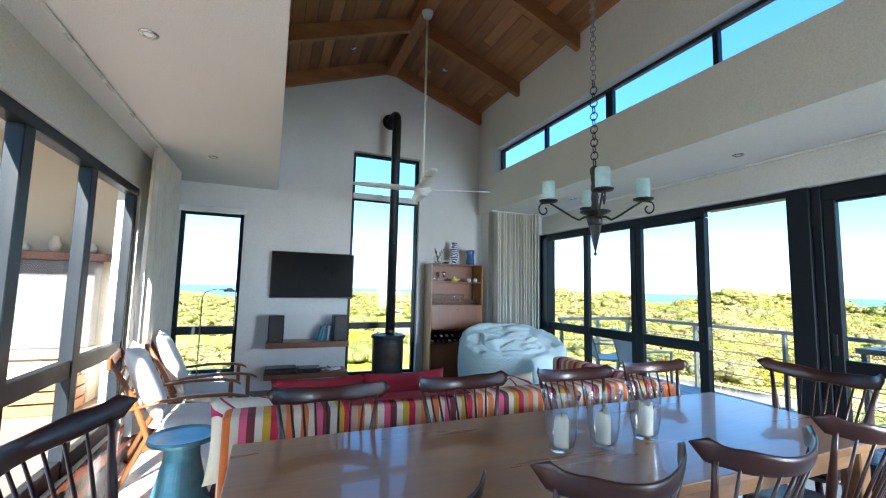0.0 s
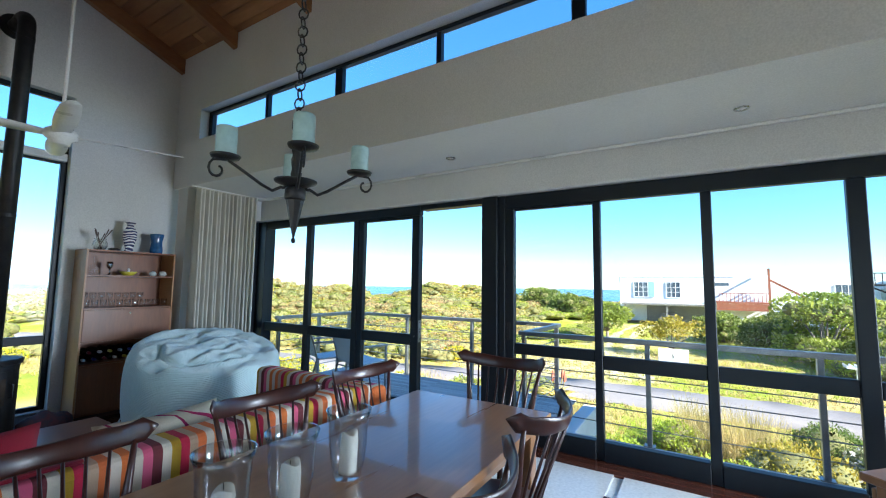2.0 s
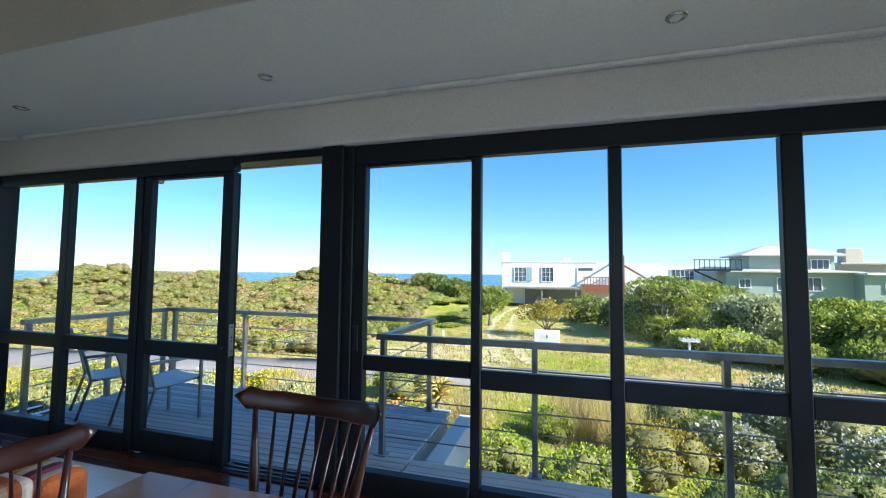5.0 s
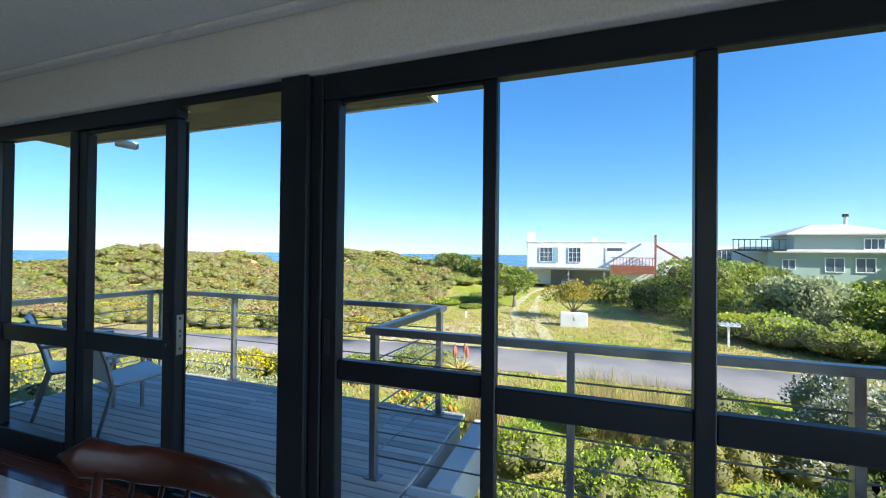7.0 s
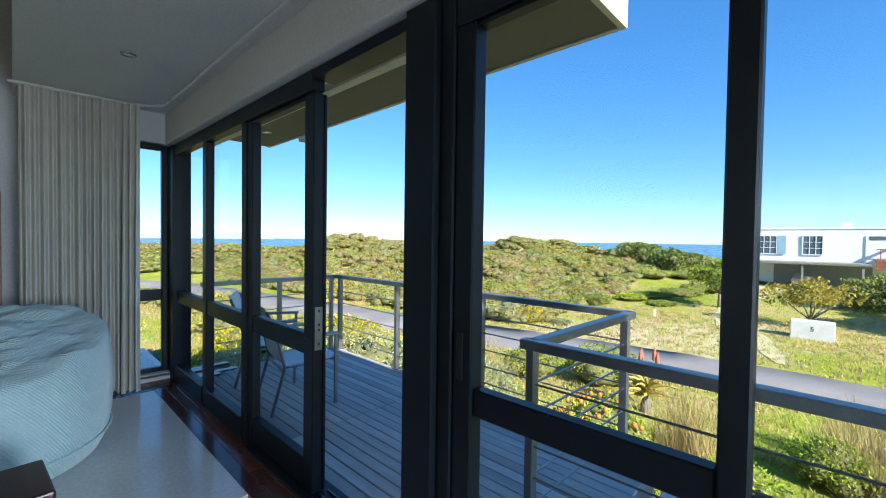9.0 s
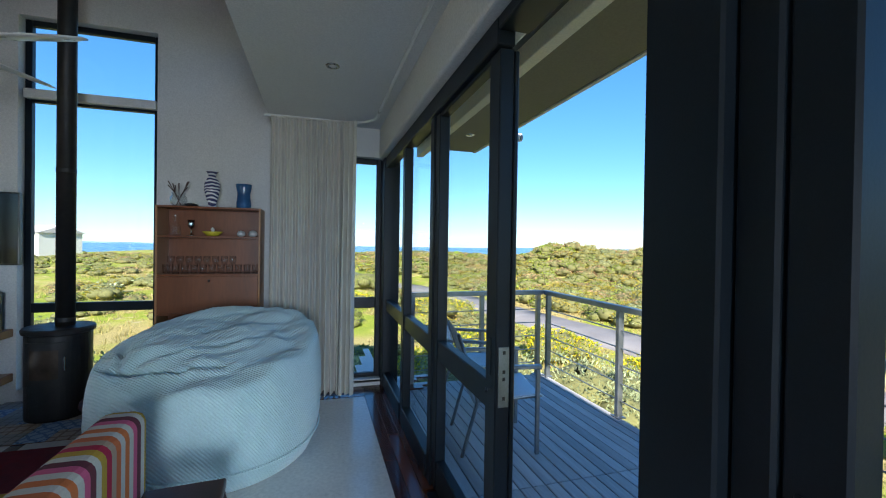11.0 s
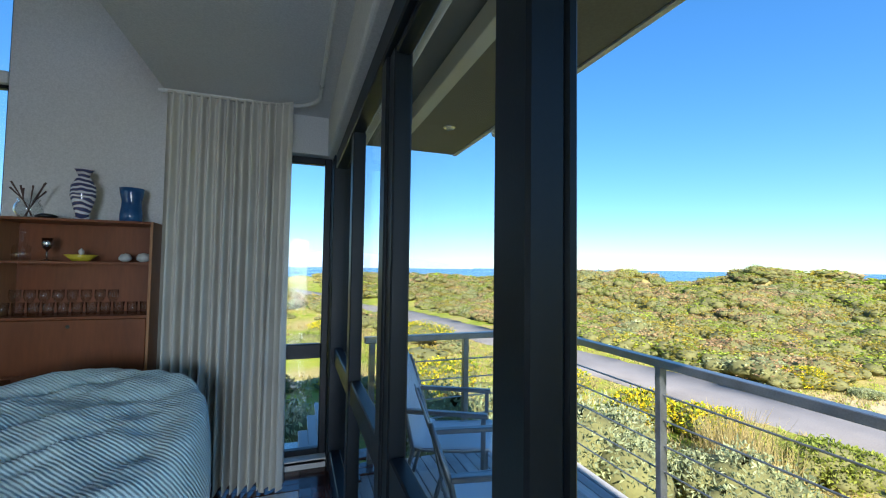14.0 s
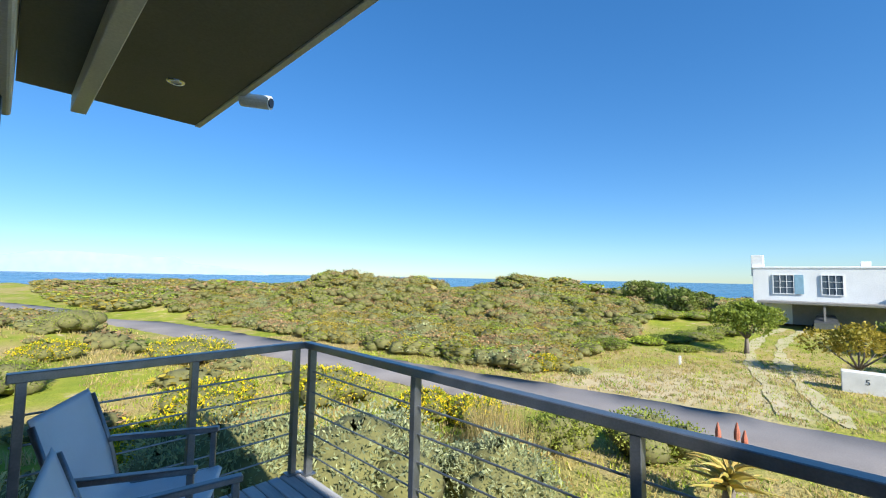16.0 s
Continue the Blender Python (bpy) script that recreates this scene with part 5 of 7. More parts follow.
part("trinket", lathe(bmesh.new(), [(0.02, 0.009), (0.024, 0.03), (0.012, 0.05), (0.018, 0.07), (0.002, 0.09)], 12), WAX, dish, smooth=True)
STONE = surface("white_stone", (0.62, 0.62, 0.60), (0.48, 0.49, 0.48), rough=0.6, scale=12, fine=60, bump=0.1)
for x, r in ((3.00, 0.038), (3.11, 0.042)):
    solo("shell_stone", lathe(bmesh.new(), [(0.4 * r, 0), (r, 0.4 * r), (1.05 * r, 0.8 * r), (0.7 * r, 1.4 * r), (0.02 * r, 1.6 * r)], 16), STONE, "pale rounded beach stone on the shelf", "stone", (x, 6.12, 1.5845), smooth=True, group="shelf stones")

# ---- courtyard side seats ----
def easy_chair(at, turn):
    """Low timber-framed easy chair; its front looks along +y."""
    c = thing("easy_chair", "teak-framed easy chair with white cushions", "armchair", at, turn, "easy chairs by the courtyard")
    for s in (-1, 1):
        x = 0.30 * s
        part("front_leg", tube(bmesh.new(), [(x, 0.30, 0.0), (x, 0.29, 0.56)], [0.014, 0.02], 10), TEAK, c, smooth=True)
        part("back_leg", tube(bmesh.new(), [(x, -0.46, 0.0), (x, -0.30, 0.34), (x, -0.40, 0.62), (x, -0.56, 0.92)], [0.016, 0.022, 0.02, 0.014], 10), TEAK, c, smooth=True)
        arm = bmesh.new()
        rings = []
        for y, z, w in ((-0.44, 0.55, 0.02), (-0.25, 0.585, 0.026), (0.0, 0.60, 0.03), (0.22, 0.59, 0.036), (0.33, 0.565, 0.034), (0.37, 0.54, 0.02)):
            rings.append([(x + w * math.cos(b), y, z + 0.013 * math.sin(b)) for b in (2 * math.pi * k / 10 for k in range(10))])
        loft(arm, rings)
        part("arm", arm, TEAK, c, smooth=True)
        part("side_rail", box(x - 0.014, x + 0.014, -0.34, 0.31, 0.25, 0.31, 0.004), TEAK, c)
    part("front_rail", box(-0.285, 0.285, 0.28, 0.305, 0.27, 0.33, 0.004), TEAK, c)
    part("top_rail", box(-0.30, 0.30, -0.575, -0.55, 0.84, 0.92, 0.006), TEAK, c)
    for i in range(5):
        f = (i + 1) / 6
        part("back_slat", box(-0.285, 0.285, -0.33 - 0.22 * f, -0.318 - 0.22 * f, 0.40 + 0.44 * f - 0.02, 0.40 + 0.44 * f + 0.02, 0.003), TEAK, c)
    sc = pillow_mesh(0.56, 0.66, 0.075)
    bmesh.ops.transform(sc, matrix=pose(0, 0.02, 0.375, 84, 0, 0), verts=sc.verts)
    part("seat_cushion", sc, CANVAS, c, smooth=True)
    bc = pillow_mesh(0.56, 0.64, 0.08, 2)
    bmesh.ops.transform(bc, matrix=pose(0, -0.345, 0.70, -24 + 48, 0, 0), verts=bc.verts)
    part("back_cushion", bc, CANVAS, c, smooth=True)


easy_chair((-0.56, 3.98, 0.0), -80)
easy_chair((-0.54, 4.80, 0.0), -78)
BLUEPATINA = surface("blue_patina", (0.05, 0.22, 0.28), (0.14, 0.30, 0.38), rough=0.35, metal=0.5, scale=5, fine=30, bump=0.15)
solo("drum_table", lathe(bmesh.new(), [(0.19, 0), (0.195, 0.02), (0.15, 0.16), (0.105, 0.36), (0.10, 0.43), (0.13, 0.455), (0.195, 0.468), (0.20, 0.485), (0.195, 0.50), (0.16, 0.492), (0.02, 0.490)], 40), BLUEPATINA, "blue patinated metal pedestal side table", "side table", (-0.50, 3.12, 0), smooth=False)
lamp = thing("floor_lamp", "slim chrome reading floor lamp", "floor lamp", (-0.80, 5.72, 0))
part("base", lathe(bmesh.new(), [(0.13, 0), (0.13, 0.012), (0.02, 0.022), (0.008, 0.03)], 28), CHROME, lamp, smooth=False)
part("stem", tube(bmesh.new(), [(0, 0, 0.02), (0, 0, 1.30), (0.03, 0, 1.36), (0.10, 0, 1.39), (0.24, 0, 1.40)], 0.007, 8), CHROME, lamp, smooth=True)
part("shade", lathe(bmesh.new(), [(0.012, 0.05), (0.03, 0.045), (0.06, 0.02), (0.072, 0.0), (0.069, 0.0), (0.055, 0.018), (0.001, 0.038)], 24, (0.29, 0, 1.37)), CHROME, lamp, smooth=True)
part("counterweight", tube(bmesh.new(), [(0.37, 0, 1.37), (0.37, 0, 0.95), (0.365, 0, 0.90)], 0.004, 6), CHROME, lamp)

server = thing("sideboard", "pale oak sideboard with a smooth top", "sideboard", (3.10, -0.98, 0), -44)
part("top", box(-0.60, 0.60, -0.34, 0.44, 0.715, 0.75, 0.005), OAK, server)
part("carcass", box(-0.57, 0.57, -0.32, 0.40, 0.06, 0.713, 0.003), OAK, server)
for x in (-0.3, 0.3):
    d = part("door", box(x - 0.265, x + 0.265, 0.402, 0.42, 0.09, 0.69, 0.004), OAK, server)
    part("knob", tube(bmesh.new(), [(x * 0.2, 0.42, 0.5), (x * 0.2, 0.44, 0.5)], 0.012, 10), STEEL, d)
part("plinth", box(-0.53, 0.53, -0.28, 0.36, 0.0, 0.06, 0), MAHOGANY, server)

# ---- courtyard behind the glazed doors ----
BRICKISH = surface("courtyard_paving", (0.36, 0.25, 0.19), (0.26, 0.18, 0.14), rough=0.8, scale=4, fine=50, bump=0.2)
STONEWALL = surface("grey_cladding", (0.16, 0.16, 0.165), (0.10, 0.10, 0.105), rough=0.8, scale=3, fine=30, bump=0.5)
SAND = surface("sand_render", (0.55, 0.49, 0.38), (0.47, 0.41, 0.32), rough=0.9, scale=1.5, fine=60, bump=0.15)
setting("courtyard_floor", box(-5.2, LX - 0.203, -6, 8.0, -0.25, -0.01, 0), BRICKISH, "paved courtyard floor beside the room", "paving")
setting("courtyard_wall", bx(box(-4.4, -4.2, 2.0, 6.8, -0.01, 3.3, 0), -4.2, LX - 0.203, 6.6, 6.8, -0.01, 3.3), SAND, "sand-coloured courtyard wall", "wall")
setting("courtyard_base", box(-5.2, LX - 0.21, -6, 8.0, -3.3, -0.255, 0), CONCRETE, "rendered base below the courtyard", "wall")
# unseen roof, added to keep the sun off the courtyard end wall
setting("courtyard_shade_roof", box(-4.4, LX - 0.31, 3.6, 6.8, 3.303, 3.4, 0), CONCRETE, "unseen flat roof added to shade the courtyard fireplace", "roof")
braai = thing("outdoor_fireplace", "built-in grey outdoor fireplace with a timber mantel", "fireplace", (-2.62, 6.6, -0.01), -90)
part("breast", box(0.0, 0.25, -0.55, 0.55, 0.66, 1.72, 0.01), STONEWALL, braai)
part("plinth", box(0.0, 0.30, -0.60, 0.60, 0.0, 0.55, 0.01), SAND, braai)
part("hearth_slab", box(0.0, 0.36, -0.62, 0.62, 0.552, 0.658, 0.008), BRICKISH, braai)
part("mantel", box(0.0, 0.32, -0.66, 0.66, 1.722, 1.82, 0.008), SHELFWOOD, braai)
for i, (y, h) in enumerate(((-0.5, 0.16), (-0.2, 0.10), (0.1, 0.2), (0.45, 0.12))):
    solo("mantel_pot", lathe(bmesh.new(), [(0.05, 0), (0.07, h * 0.5), (0.04, h * 0.85), (0.05, h), (0.001, h * 0.97)], 16), STONE if i % 2 else SAND, "small pottery jar on the fireplace mantel", "pot", (-2.62 + y, 6.44, 1.8105), smooth=True, group="mantel pots")
crate = thing("log_crate", "pale wooden crate of firewood on the paving", "crate", (-2.30, 6.05, -0.01))
for z in (0.0, 0.13, 0.26):
    part("slat", box(-0.28, 0.28, -0.2, -0.185, z + 0.01, z + 0.12, 0.003), TEAK_SIDE, crate)
    part("slat", box(-0.28, 0.28, 0.185, 0.2, z + 0.01, z + 0.12, 0.003), TEAK_SIDE, crate)
    for x in (-0.28, 0.265):
        part("slat", box(x, x + 0.015, -0.184, 0.184, z + 0.01, z + 0.12, 0.003), TEAK_SIDE, crate)
part("bottom_board", box(-0.264, 0.264, -0.184, 0.184, 0.0, 0.012, 0), TEAK_SIDE, crate)
for i in range(6):
    part("log", tube(bmesh.new(), [(-0.24, -0.14 + 0.056 * i, 0.28 + 0.04 * (i % 2)), (0.24, -0.14 + 0.056 * i, 0.30 + 0.03 * (i % 3))], 0.05, 9), SHELFWOOD, crate)


# ---- terrace chairs ----
def sling_chair(at, turn):
    """Aluminium chair with a white sling; its front looks along +y."""
    c = thing("terrace_chair", "grey aluminium terrace chair with a white sling seat", "chair", at, turn, "terrace chairs")
    for s in (-1, 1):
        x = 0.27 * s
        part("front_leg", box(x - 0.014, x + 0.014, 0.22, 0.25, 0.0, 0.635, 0.004), STEEL, c)
        part("back_leg", tube(bmesh.new(), [(x, -0.33, 0.0), (x, -0.22, 0.40), (x, -0.27, 0.62), (x, -0.37, 0.90)], 0.014, 8), STEEL, c, smooth=True)
        part("arm", box(x - 0.022, x + 0.022, -0.275, 0.262, 0.637, 0.665, 0.005), STEEL, c)
        part("seat_rail", tube(bmesh.new(), [(x * 0.93, -0.22, 0.40), (x * 0.93, 0.0, 0.405), (x * 0.93, 0.27, 0.43)], 0.012, 8), STEEL, c, smooth=True)
    for y, z in ((0.24, 0.40), (-0.22, 0.36)):
        part("cross_bar", tube(bmesh.new(), [(-0.26, y, z), (0.26, y, z)], 0.011, 8), STEEL, c)
    prof = [(0.29, 0.425), (0.27, 0.442), (0.05, 0.418), (-0.15, 0.408), (-0.215, 0.425), (-0.235, 0.47), (-0.27, 0.62), (-0.37, 0.90), (-0.385, 0.93)]
    bm = bmesh.new()
    loft(bm, [[(x, y, z - 0.012 * (1 - (x / 0.25) ** 2) * (1 if y > -0.2 else 0)) for y, z in prof] + [(x, y - 0.004, z - 0.008 - 0.012 * (1 - (x / 0.25) ** 2) * (1 if y > -0.2 else 0)) for y, z in reversed(prof)] for x in (-0.262, -0.2, -0.1, 0, 0.1, 0.2, 0.262)])
    part("sling", bm, SLING, c, "taut white mesh sling", smooth=True)
    return c


t1 = sling_chair((5.22, 5.35, -0.015), -118)
copy_thing(t1, pose(5.14, 4.55, -0.015, 0, 0, -100))

# ---- land ----
def sstep(a, b, v):
    t = np.clip((v - a) / (b - a), 0, 1)
    return t * t * (3 - 2 * t)


ROAD_Y = np.array([-300, -60, -20, -3, 5, 12, 18, 31, 40, 60, 75, 110, 300.0])
ROAD_X = np.array([14, 20, 21.2, 21.5, 21.6, 20.4, 18.9, 17.0, 15.6, 11.3, 7.5, -4, -70.0])


def road_x(y):
    return np.interp(y, ROAD_Y, ROAD_X)


def swell(x, y, f, seed):
    """Smooth uneven swell from a few turned waves."""
    r = np.random.RandomState(seed)
    out = 0.0
    for k in range(6):
        a, ph, ff = r.uniform(0, 6.28), r.uniform(0, 6.28), f * r.uniform(0.6, 1.7)
        out = out + np.sin((x * np.cos(a) + y * np.sin(a)) * ff + ph) / 6
    return out


def height(x, y):
    x, y = np.asarray(x, float), np.asarray(y, float)
    u = x - road_x(y)
    g = -3.3 + 0 * x
    far = sstep(4, 46, u)
    g = g + far * (0.85 + 0.65 * sstep(6, 24, y) + 1.0 * sstep(-8, -40, y))
    g = g + sstep(5, 25, u) * sstep(8, 20, y) * (1.1 * swell(x, y, 0.16, 3) + 1.2 * swell(x, y, 0.30, 4))
    for mx, my, mr, mh in ((65, 33, 5, 2.7), (58.5, 38, 4.5, 2.5), (47, 46, 6, 2.8), (35, 50, 6.5, 2.9), (23, 60, 6, 2.6), (40, 30, 6, 1.3), (70, 24, 5, 1.2)):
        g = g + mh * np.exp(-((x - mx) ** 2 + (y - my) ** 2) / (mr * mr))
    near = sstep(-3, -9, u)
    g = g + near * (0.5 + 0.35 * swell(x, y, 0.35, 5))
    g = g + near * sstep(22, 60, y) * 0.5
    g = g - 12.5 * sstep(78, 125, u + 0.15 * y) - 5.0 * sstep(120, 260, y)
    return g


NX, NY = 150, 190
gx = np.concatenate([np.linspace(-160, -12, 24, endpoint=False), np.linspace(-12, 80, 92, endpoint=False), np.linspace(80, 420, 34)])
gy = np.concatenate([np.linspace(-220, -30, 34, endpoint=False), np.linspace(-30, 90, 120, endpoint=False), np.linspace(90, 480, 36)])
NX, NY = len(gx), len(gy)
GX, GYY = np.meshgrid(gx, gy)
GZ = height(GX, GYY) + 0.03 * swell(GX, GYY, 2.0, 9) * (np.abs(GX - road_x(GYY)) > 2.6)
verts = np.stack([GX.ravel(), GYY.ravel(), GZ.ravel()], 1)
idx = np.arange(NX * NY).reshape(NY, NX)
quads = np.stack([idx[:-1, :-1].ravel(), idx[:-1, 1:].ravel(), idx[1:, 1:].ravel(), idx[1:, :-1].ravel()], 1)


def raw_mesh(name, verts, quads, material, smooth=False, slots=None):
    me = bpy.data.meshes.new(name)
    me.vertices.add(len(verts))
    me.vertices.foreach_set("co", np.ascontiguousarray(verts, np.float32).ravel())
    me.loops.add(len(quads) * 4)
    me.loops.foreach_set("vertex_index", np.ascontiguousarray(quads, np.int32).ravel())
    me.polygons.add(len(quads))
    me.polygons.foreach_set("loop_start", np.arange(0, len(quads) * 4, 4, dtype=np.int32))
    me.update(calc_edges=True)
    for mt in material if isinstance(material, (list, tuple)) else [material]:
        me.materials.append(mt)
    if slots is not None:
        me.polygons.foreach_set("material_index", np.ascontiguousarray(slots, np.int32))
    if smooth:
        me.shade_smooth()
    return me


# ground: lawn, dry verge, sand and scrub litter by patches
gm, nt, p = nodes_of("ground_cover")
pos = nt.nodes.new("ShaderNodeNewGeometry").outputs["Position"]
patch = noise_tex(nt, pos, 0.16, 6)
patch2 = noise_tex(nt, pos, 0.9, 5)
fine = noise_tex(nt, pos, 9.0, 6)
blade = noise_tex(nt, pos, 60.0, 4)
grass = ramp(nt, patch2, [(0.25, (0.17, 0.225, 0.022)), (0.55, (0.28, 0.30, 0.034)), (0.8, (0.40, 0.32, 0.075))])
dry = ramp(nt, fine, [(0.3, (0.30, 0.235, 0.075)), (0.7, (0.46, 0.36, 0.15))])
col = mixed(nt, "MIX", ramp(nt, patch, [(0.46, (0, 0, 0)), (0.60, (1, 1, 1))]), grass, dry)
col = mixed(nt, "MIX", ramp(nt, patch2, [(0.62, (0, 0, 0)), (0.70, (0.7, 0.7, 0.7))]), col, (0.52, 0.43, 0.28))
for cxy, rad in (((27.0, 6.8, -3.2), 5.5), ((25.0, 10.5, -3.2), 3.5), ((40.0, 16.0, -2.6), 4.0), ((33.0, 4.6, -3.1), 2.6)):
    dist = nt.nodes.new("ShaderNodeVectorMath")
    dist.operation = "DISTANCE"
    nt.links.new(pos, dist.inputs[0])
    dist.inputs[1].default_value = cxy
    ragged = nt.nodes.new("ShaderNodeMath")
    ragged.operation = "MULTIPLY_ADD"
    nt.links.new(patch2, ragged.inputs[0])
    ragged.inputs[1].default_value = rad * 1.6
    nt.links.new(dist.outputs["Value"], ragged.inputs[2])
    edge_n = nt.nodes.new("ShaderNodeMath")
    edge_n.operation = "MULTIPLY"
    edge_n.inputs[1].default_value = 0.5 / rad
    nt.links.new(ragged.outputs[0], edge_n.inputs[0])
    col = mixed(nt, "MIX", ramp(nt, edge_n.outputs[0], [(0.62, (0.85, 0.85, 0.85)), (0.88, (0, 0, 0))]), col, (0.52, 0.42, 0.26))
col = mixed(nt, "MULTIPLY", 0.8, col, ramp(nt, blade, [(0.3, (0.62, 0.62, 0.6)), (0.7, (1.15, 1.15, 1.1))]))
nt.links.new(col, p.inputs["Base Color"])
p.inputs["Roughness"].default_value = 0.95
p.inputs["Specular IOR Level"].default_value = 0.15
bn = add(nt, "Bump", Strength=0.8, Distance=0.08)
nt.links.new(fine, bn.inputs["Height"])
nt.links.new(bn.outputs[0], p.inputs["Normal"])
tagged(new("ground", raw_mesh("ground", verts, quads, gm, True)), "rough grass and sandy ground falling to the sea", "ground", kind="structure")

SEA = surface("sea_water", (0.030, 0.13, 0.24), (0.022, 0.10, 0.20), rough=0.25, scale=0.02, fine=0.6, bump=0.5, world_space=True)
sq = np.array([[-2500, -4400, -9.5], [4400, -4400, -9.5], [4400, 4400, -9.5], [-2500, 4400, -9.5]], float)
tagged(new("water", raw_mesh("water", sq, np.array([[0, 1, 2, 3]]), SEA)), "deep blue open sea out to the horizon", "sea", kind="structure")
FOAM = surface("sea_foam", (0.85, 0.87, 0.88), (0.7, 0.75, 0.78), rough=0.8, scale=0.3, fine=3, bump=0.2, world_space=True)
rf = random.Random(21)
fv, fq = [], []
for k in range(26):
    a = radians(rf.uniform(-12, 62))
    r = rf.uniform(190, 420)
    cx, cy, ln = r * math.cos(a), r * math.sin(a), rf.uniform(6, 26)
    d = Vector((-math.sin(a), math.cos(a), 0))
    o = Vector((math.cos(a), math.sin(a), 0))
    base = len(fv)
    for i in range(9):
        w = (1.2 + rf.random() * 2) * math.sin(math.pi * (i + 0.3) / 8.6)
        c = Vector((cx, cy, -9.45)) + d * ln * (i / 4 - 1) + o * rf.uniform(-1, 1)
        fv += [tuple(c - o * w), tuple(c + o * w + Vector((0, 0, 0.9)))]
        if i:
            fq.append((base + 2 * i - 2, base + 2 * i, base + 2 * i + 1, base + 2 * i - 1))
tagged(new("surf", raw_mesh("surf", np.array(fv), np.array(fq), FOAM)), "white breaking surf off the shore", "surf", kind="stuff")

# road with crumbling edges
TAR = surface("asphalt", (0.25, 0.225, 0.21), (0.19, 0.17, 0.16), rough=0.9, scale=0.5, fine=25, bump=0.3, world_space=True)
ry = np.arange(-120, 150, 0.75)
rx = np.convolve(np.pad(road_x(ry), 8, mode="edge"), np.ones(17) / 17, "valid")
dx = np.gradient(rx, ry)
nrm = np.stack([np.ones_like(dx), -dx], 1) / np.sqrt(1 + dx ** 2)[:, None]
rv = []
rr = np.random.RandomState(2)
for s, z in ((-2.0, -0.06), (-1.98, 0.035), (0, 0.06), (1.98, 0.035), (2.0, -0.06)):
    jit_ = 0.10 * rr.randn(len(ry)) * (abs(s) > 1)
    q = np.stack([rx, ry], 1) + nrm * (s + jit_)[:, None]
    rv.append(np.concatenate([q, (height(q[:, 0], q[:, 1]) * 0 - 3.3 - 0.0 + z + np.minimum(0, height(rx, ry) + 3.3))[:, None]], 1))
rvv = np.concatenate(rv)
n = len(ry)
rq = np.concatenate([np.stack([np.arange(n - 1) + k * n, np.arange(n - 1) + (k + 1) * n, np.arange(1, n) + (k + 1) * n, np.arange(1, n) + k * n], 1) for k in range(4)])
tagged(new("road", raw_mesh("road", rvv, rq, TAR)), "narrow sun-bleached asphalt road through the scrub", "road", kind="structure")
TRACK = surface("sandy_track", (0.50, 0.41, 0.27), (0.36, 0.34, 0.13), rough=0.95, scale=1.2, fine=14, bump=0.6, world_space=True)
for off in (-0.75, 0.75):
    ty = []
    for i in range(40):
        f = i / 39
        c = Vector((24.5 + 30.0 * f, 3.2 + 2.6 * math.sin(2.6 * f) + 0.8 * f + off, 0))
        w = 0.30 + 0.12 * math.sin(21 * f + off) + 0.08 * math.sin(55 * f + 2 * off)
        for e in (-w, w):
            ty.append((c.x, c.y + e, float(height(c.x, c.y + e)) + 0.03))
    tagged(new("wheel_track", raw_mesh("wheel_track", np.array(ty), np.array([(2 * i, 2 * i + 2, 2 * i + 3, 2 * i + 1) for i in range(39)]), TRACK)), "worn sandy wheel track across the lawn", "track", kind="structure")

# ---- plants ----
F_OLIVE = leafy("olive_scrub", [(0.21, 0.195, 0.022), (0.34, 0.275, 0.036), (0.43, 0.325, 0.060)])
F_GREEN = leafy("green_scrub", [(0.135, 0.195, 0.028), (0.235, 0.285, 0.042), (0.32, 0.345, 0.057)])
F_LIME = leafy("lime_shrub", [(0.228, 0.333, 0.035), (0.350, 0.420, 0.044), (0.455, 0.473, 0.052)])
F_GREY = leafy("grey_shrub", [(0.230, 0.270, 0.132), (0.333, 0.368, 0.187), (0.414, 0.437, 0.253)])
F_BROWN = leafy("brown_heath", [(0.33, 0.20, 0.10), (0.46, 0.30, 0.16), (0.42, 0.31, 0.12)])
F_DARK = leafy("dark_milkwood", [(0.090, 0.145, 0.030), (0.160, 0.205, 0.042), (0.225, 0.260, 0.055)])
F_YELLOW = leafy("yellow_flowering", [(0.20, 0.27, 0.02), (0.28, 0.33, 0.025), (0.25, 0.30, 0.025)], (0.80, 0.60, 0.010), 0.45)
F_WHITE = leafy("white_flowering", [(0.105, 0.149, 0.052), (0.158, 0.193, 0.079), (0.210, 0.228, 0.105)], (0.62, 0.58, 0.54), 0.30)
F_ORANGE = leafy("orange_flowering", [(0.175, 0.263, 0.035), (0.263, 0.333, 0.044), (0.315, 0.350, 0.052)], (0.70, 0.17, 0.012), 0.10)
F_STRAW = leafy("dry_straw", [(0.38, 0.30, 0.11), (0.46, 0.36, 0.16), (0.34, 0.30, 0.09)])
WOODY = surface("grey_bark", (0.20, 0.17, 0.14), (0.12, 0.10, 0.085), rough=0.9, scale=7, fine=50, bump=0.5)
# twig colour kept darker than the leaves, with the shade inside foliage put in
CORE = surface("shaded_inner_twigs", (0.165, 0.155, 0.046), (0.115, 0.11, 0.036), rough=0.95, scale=4, fine=20, bump=0.5)


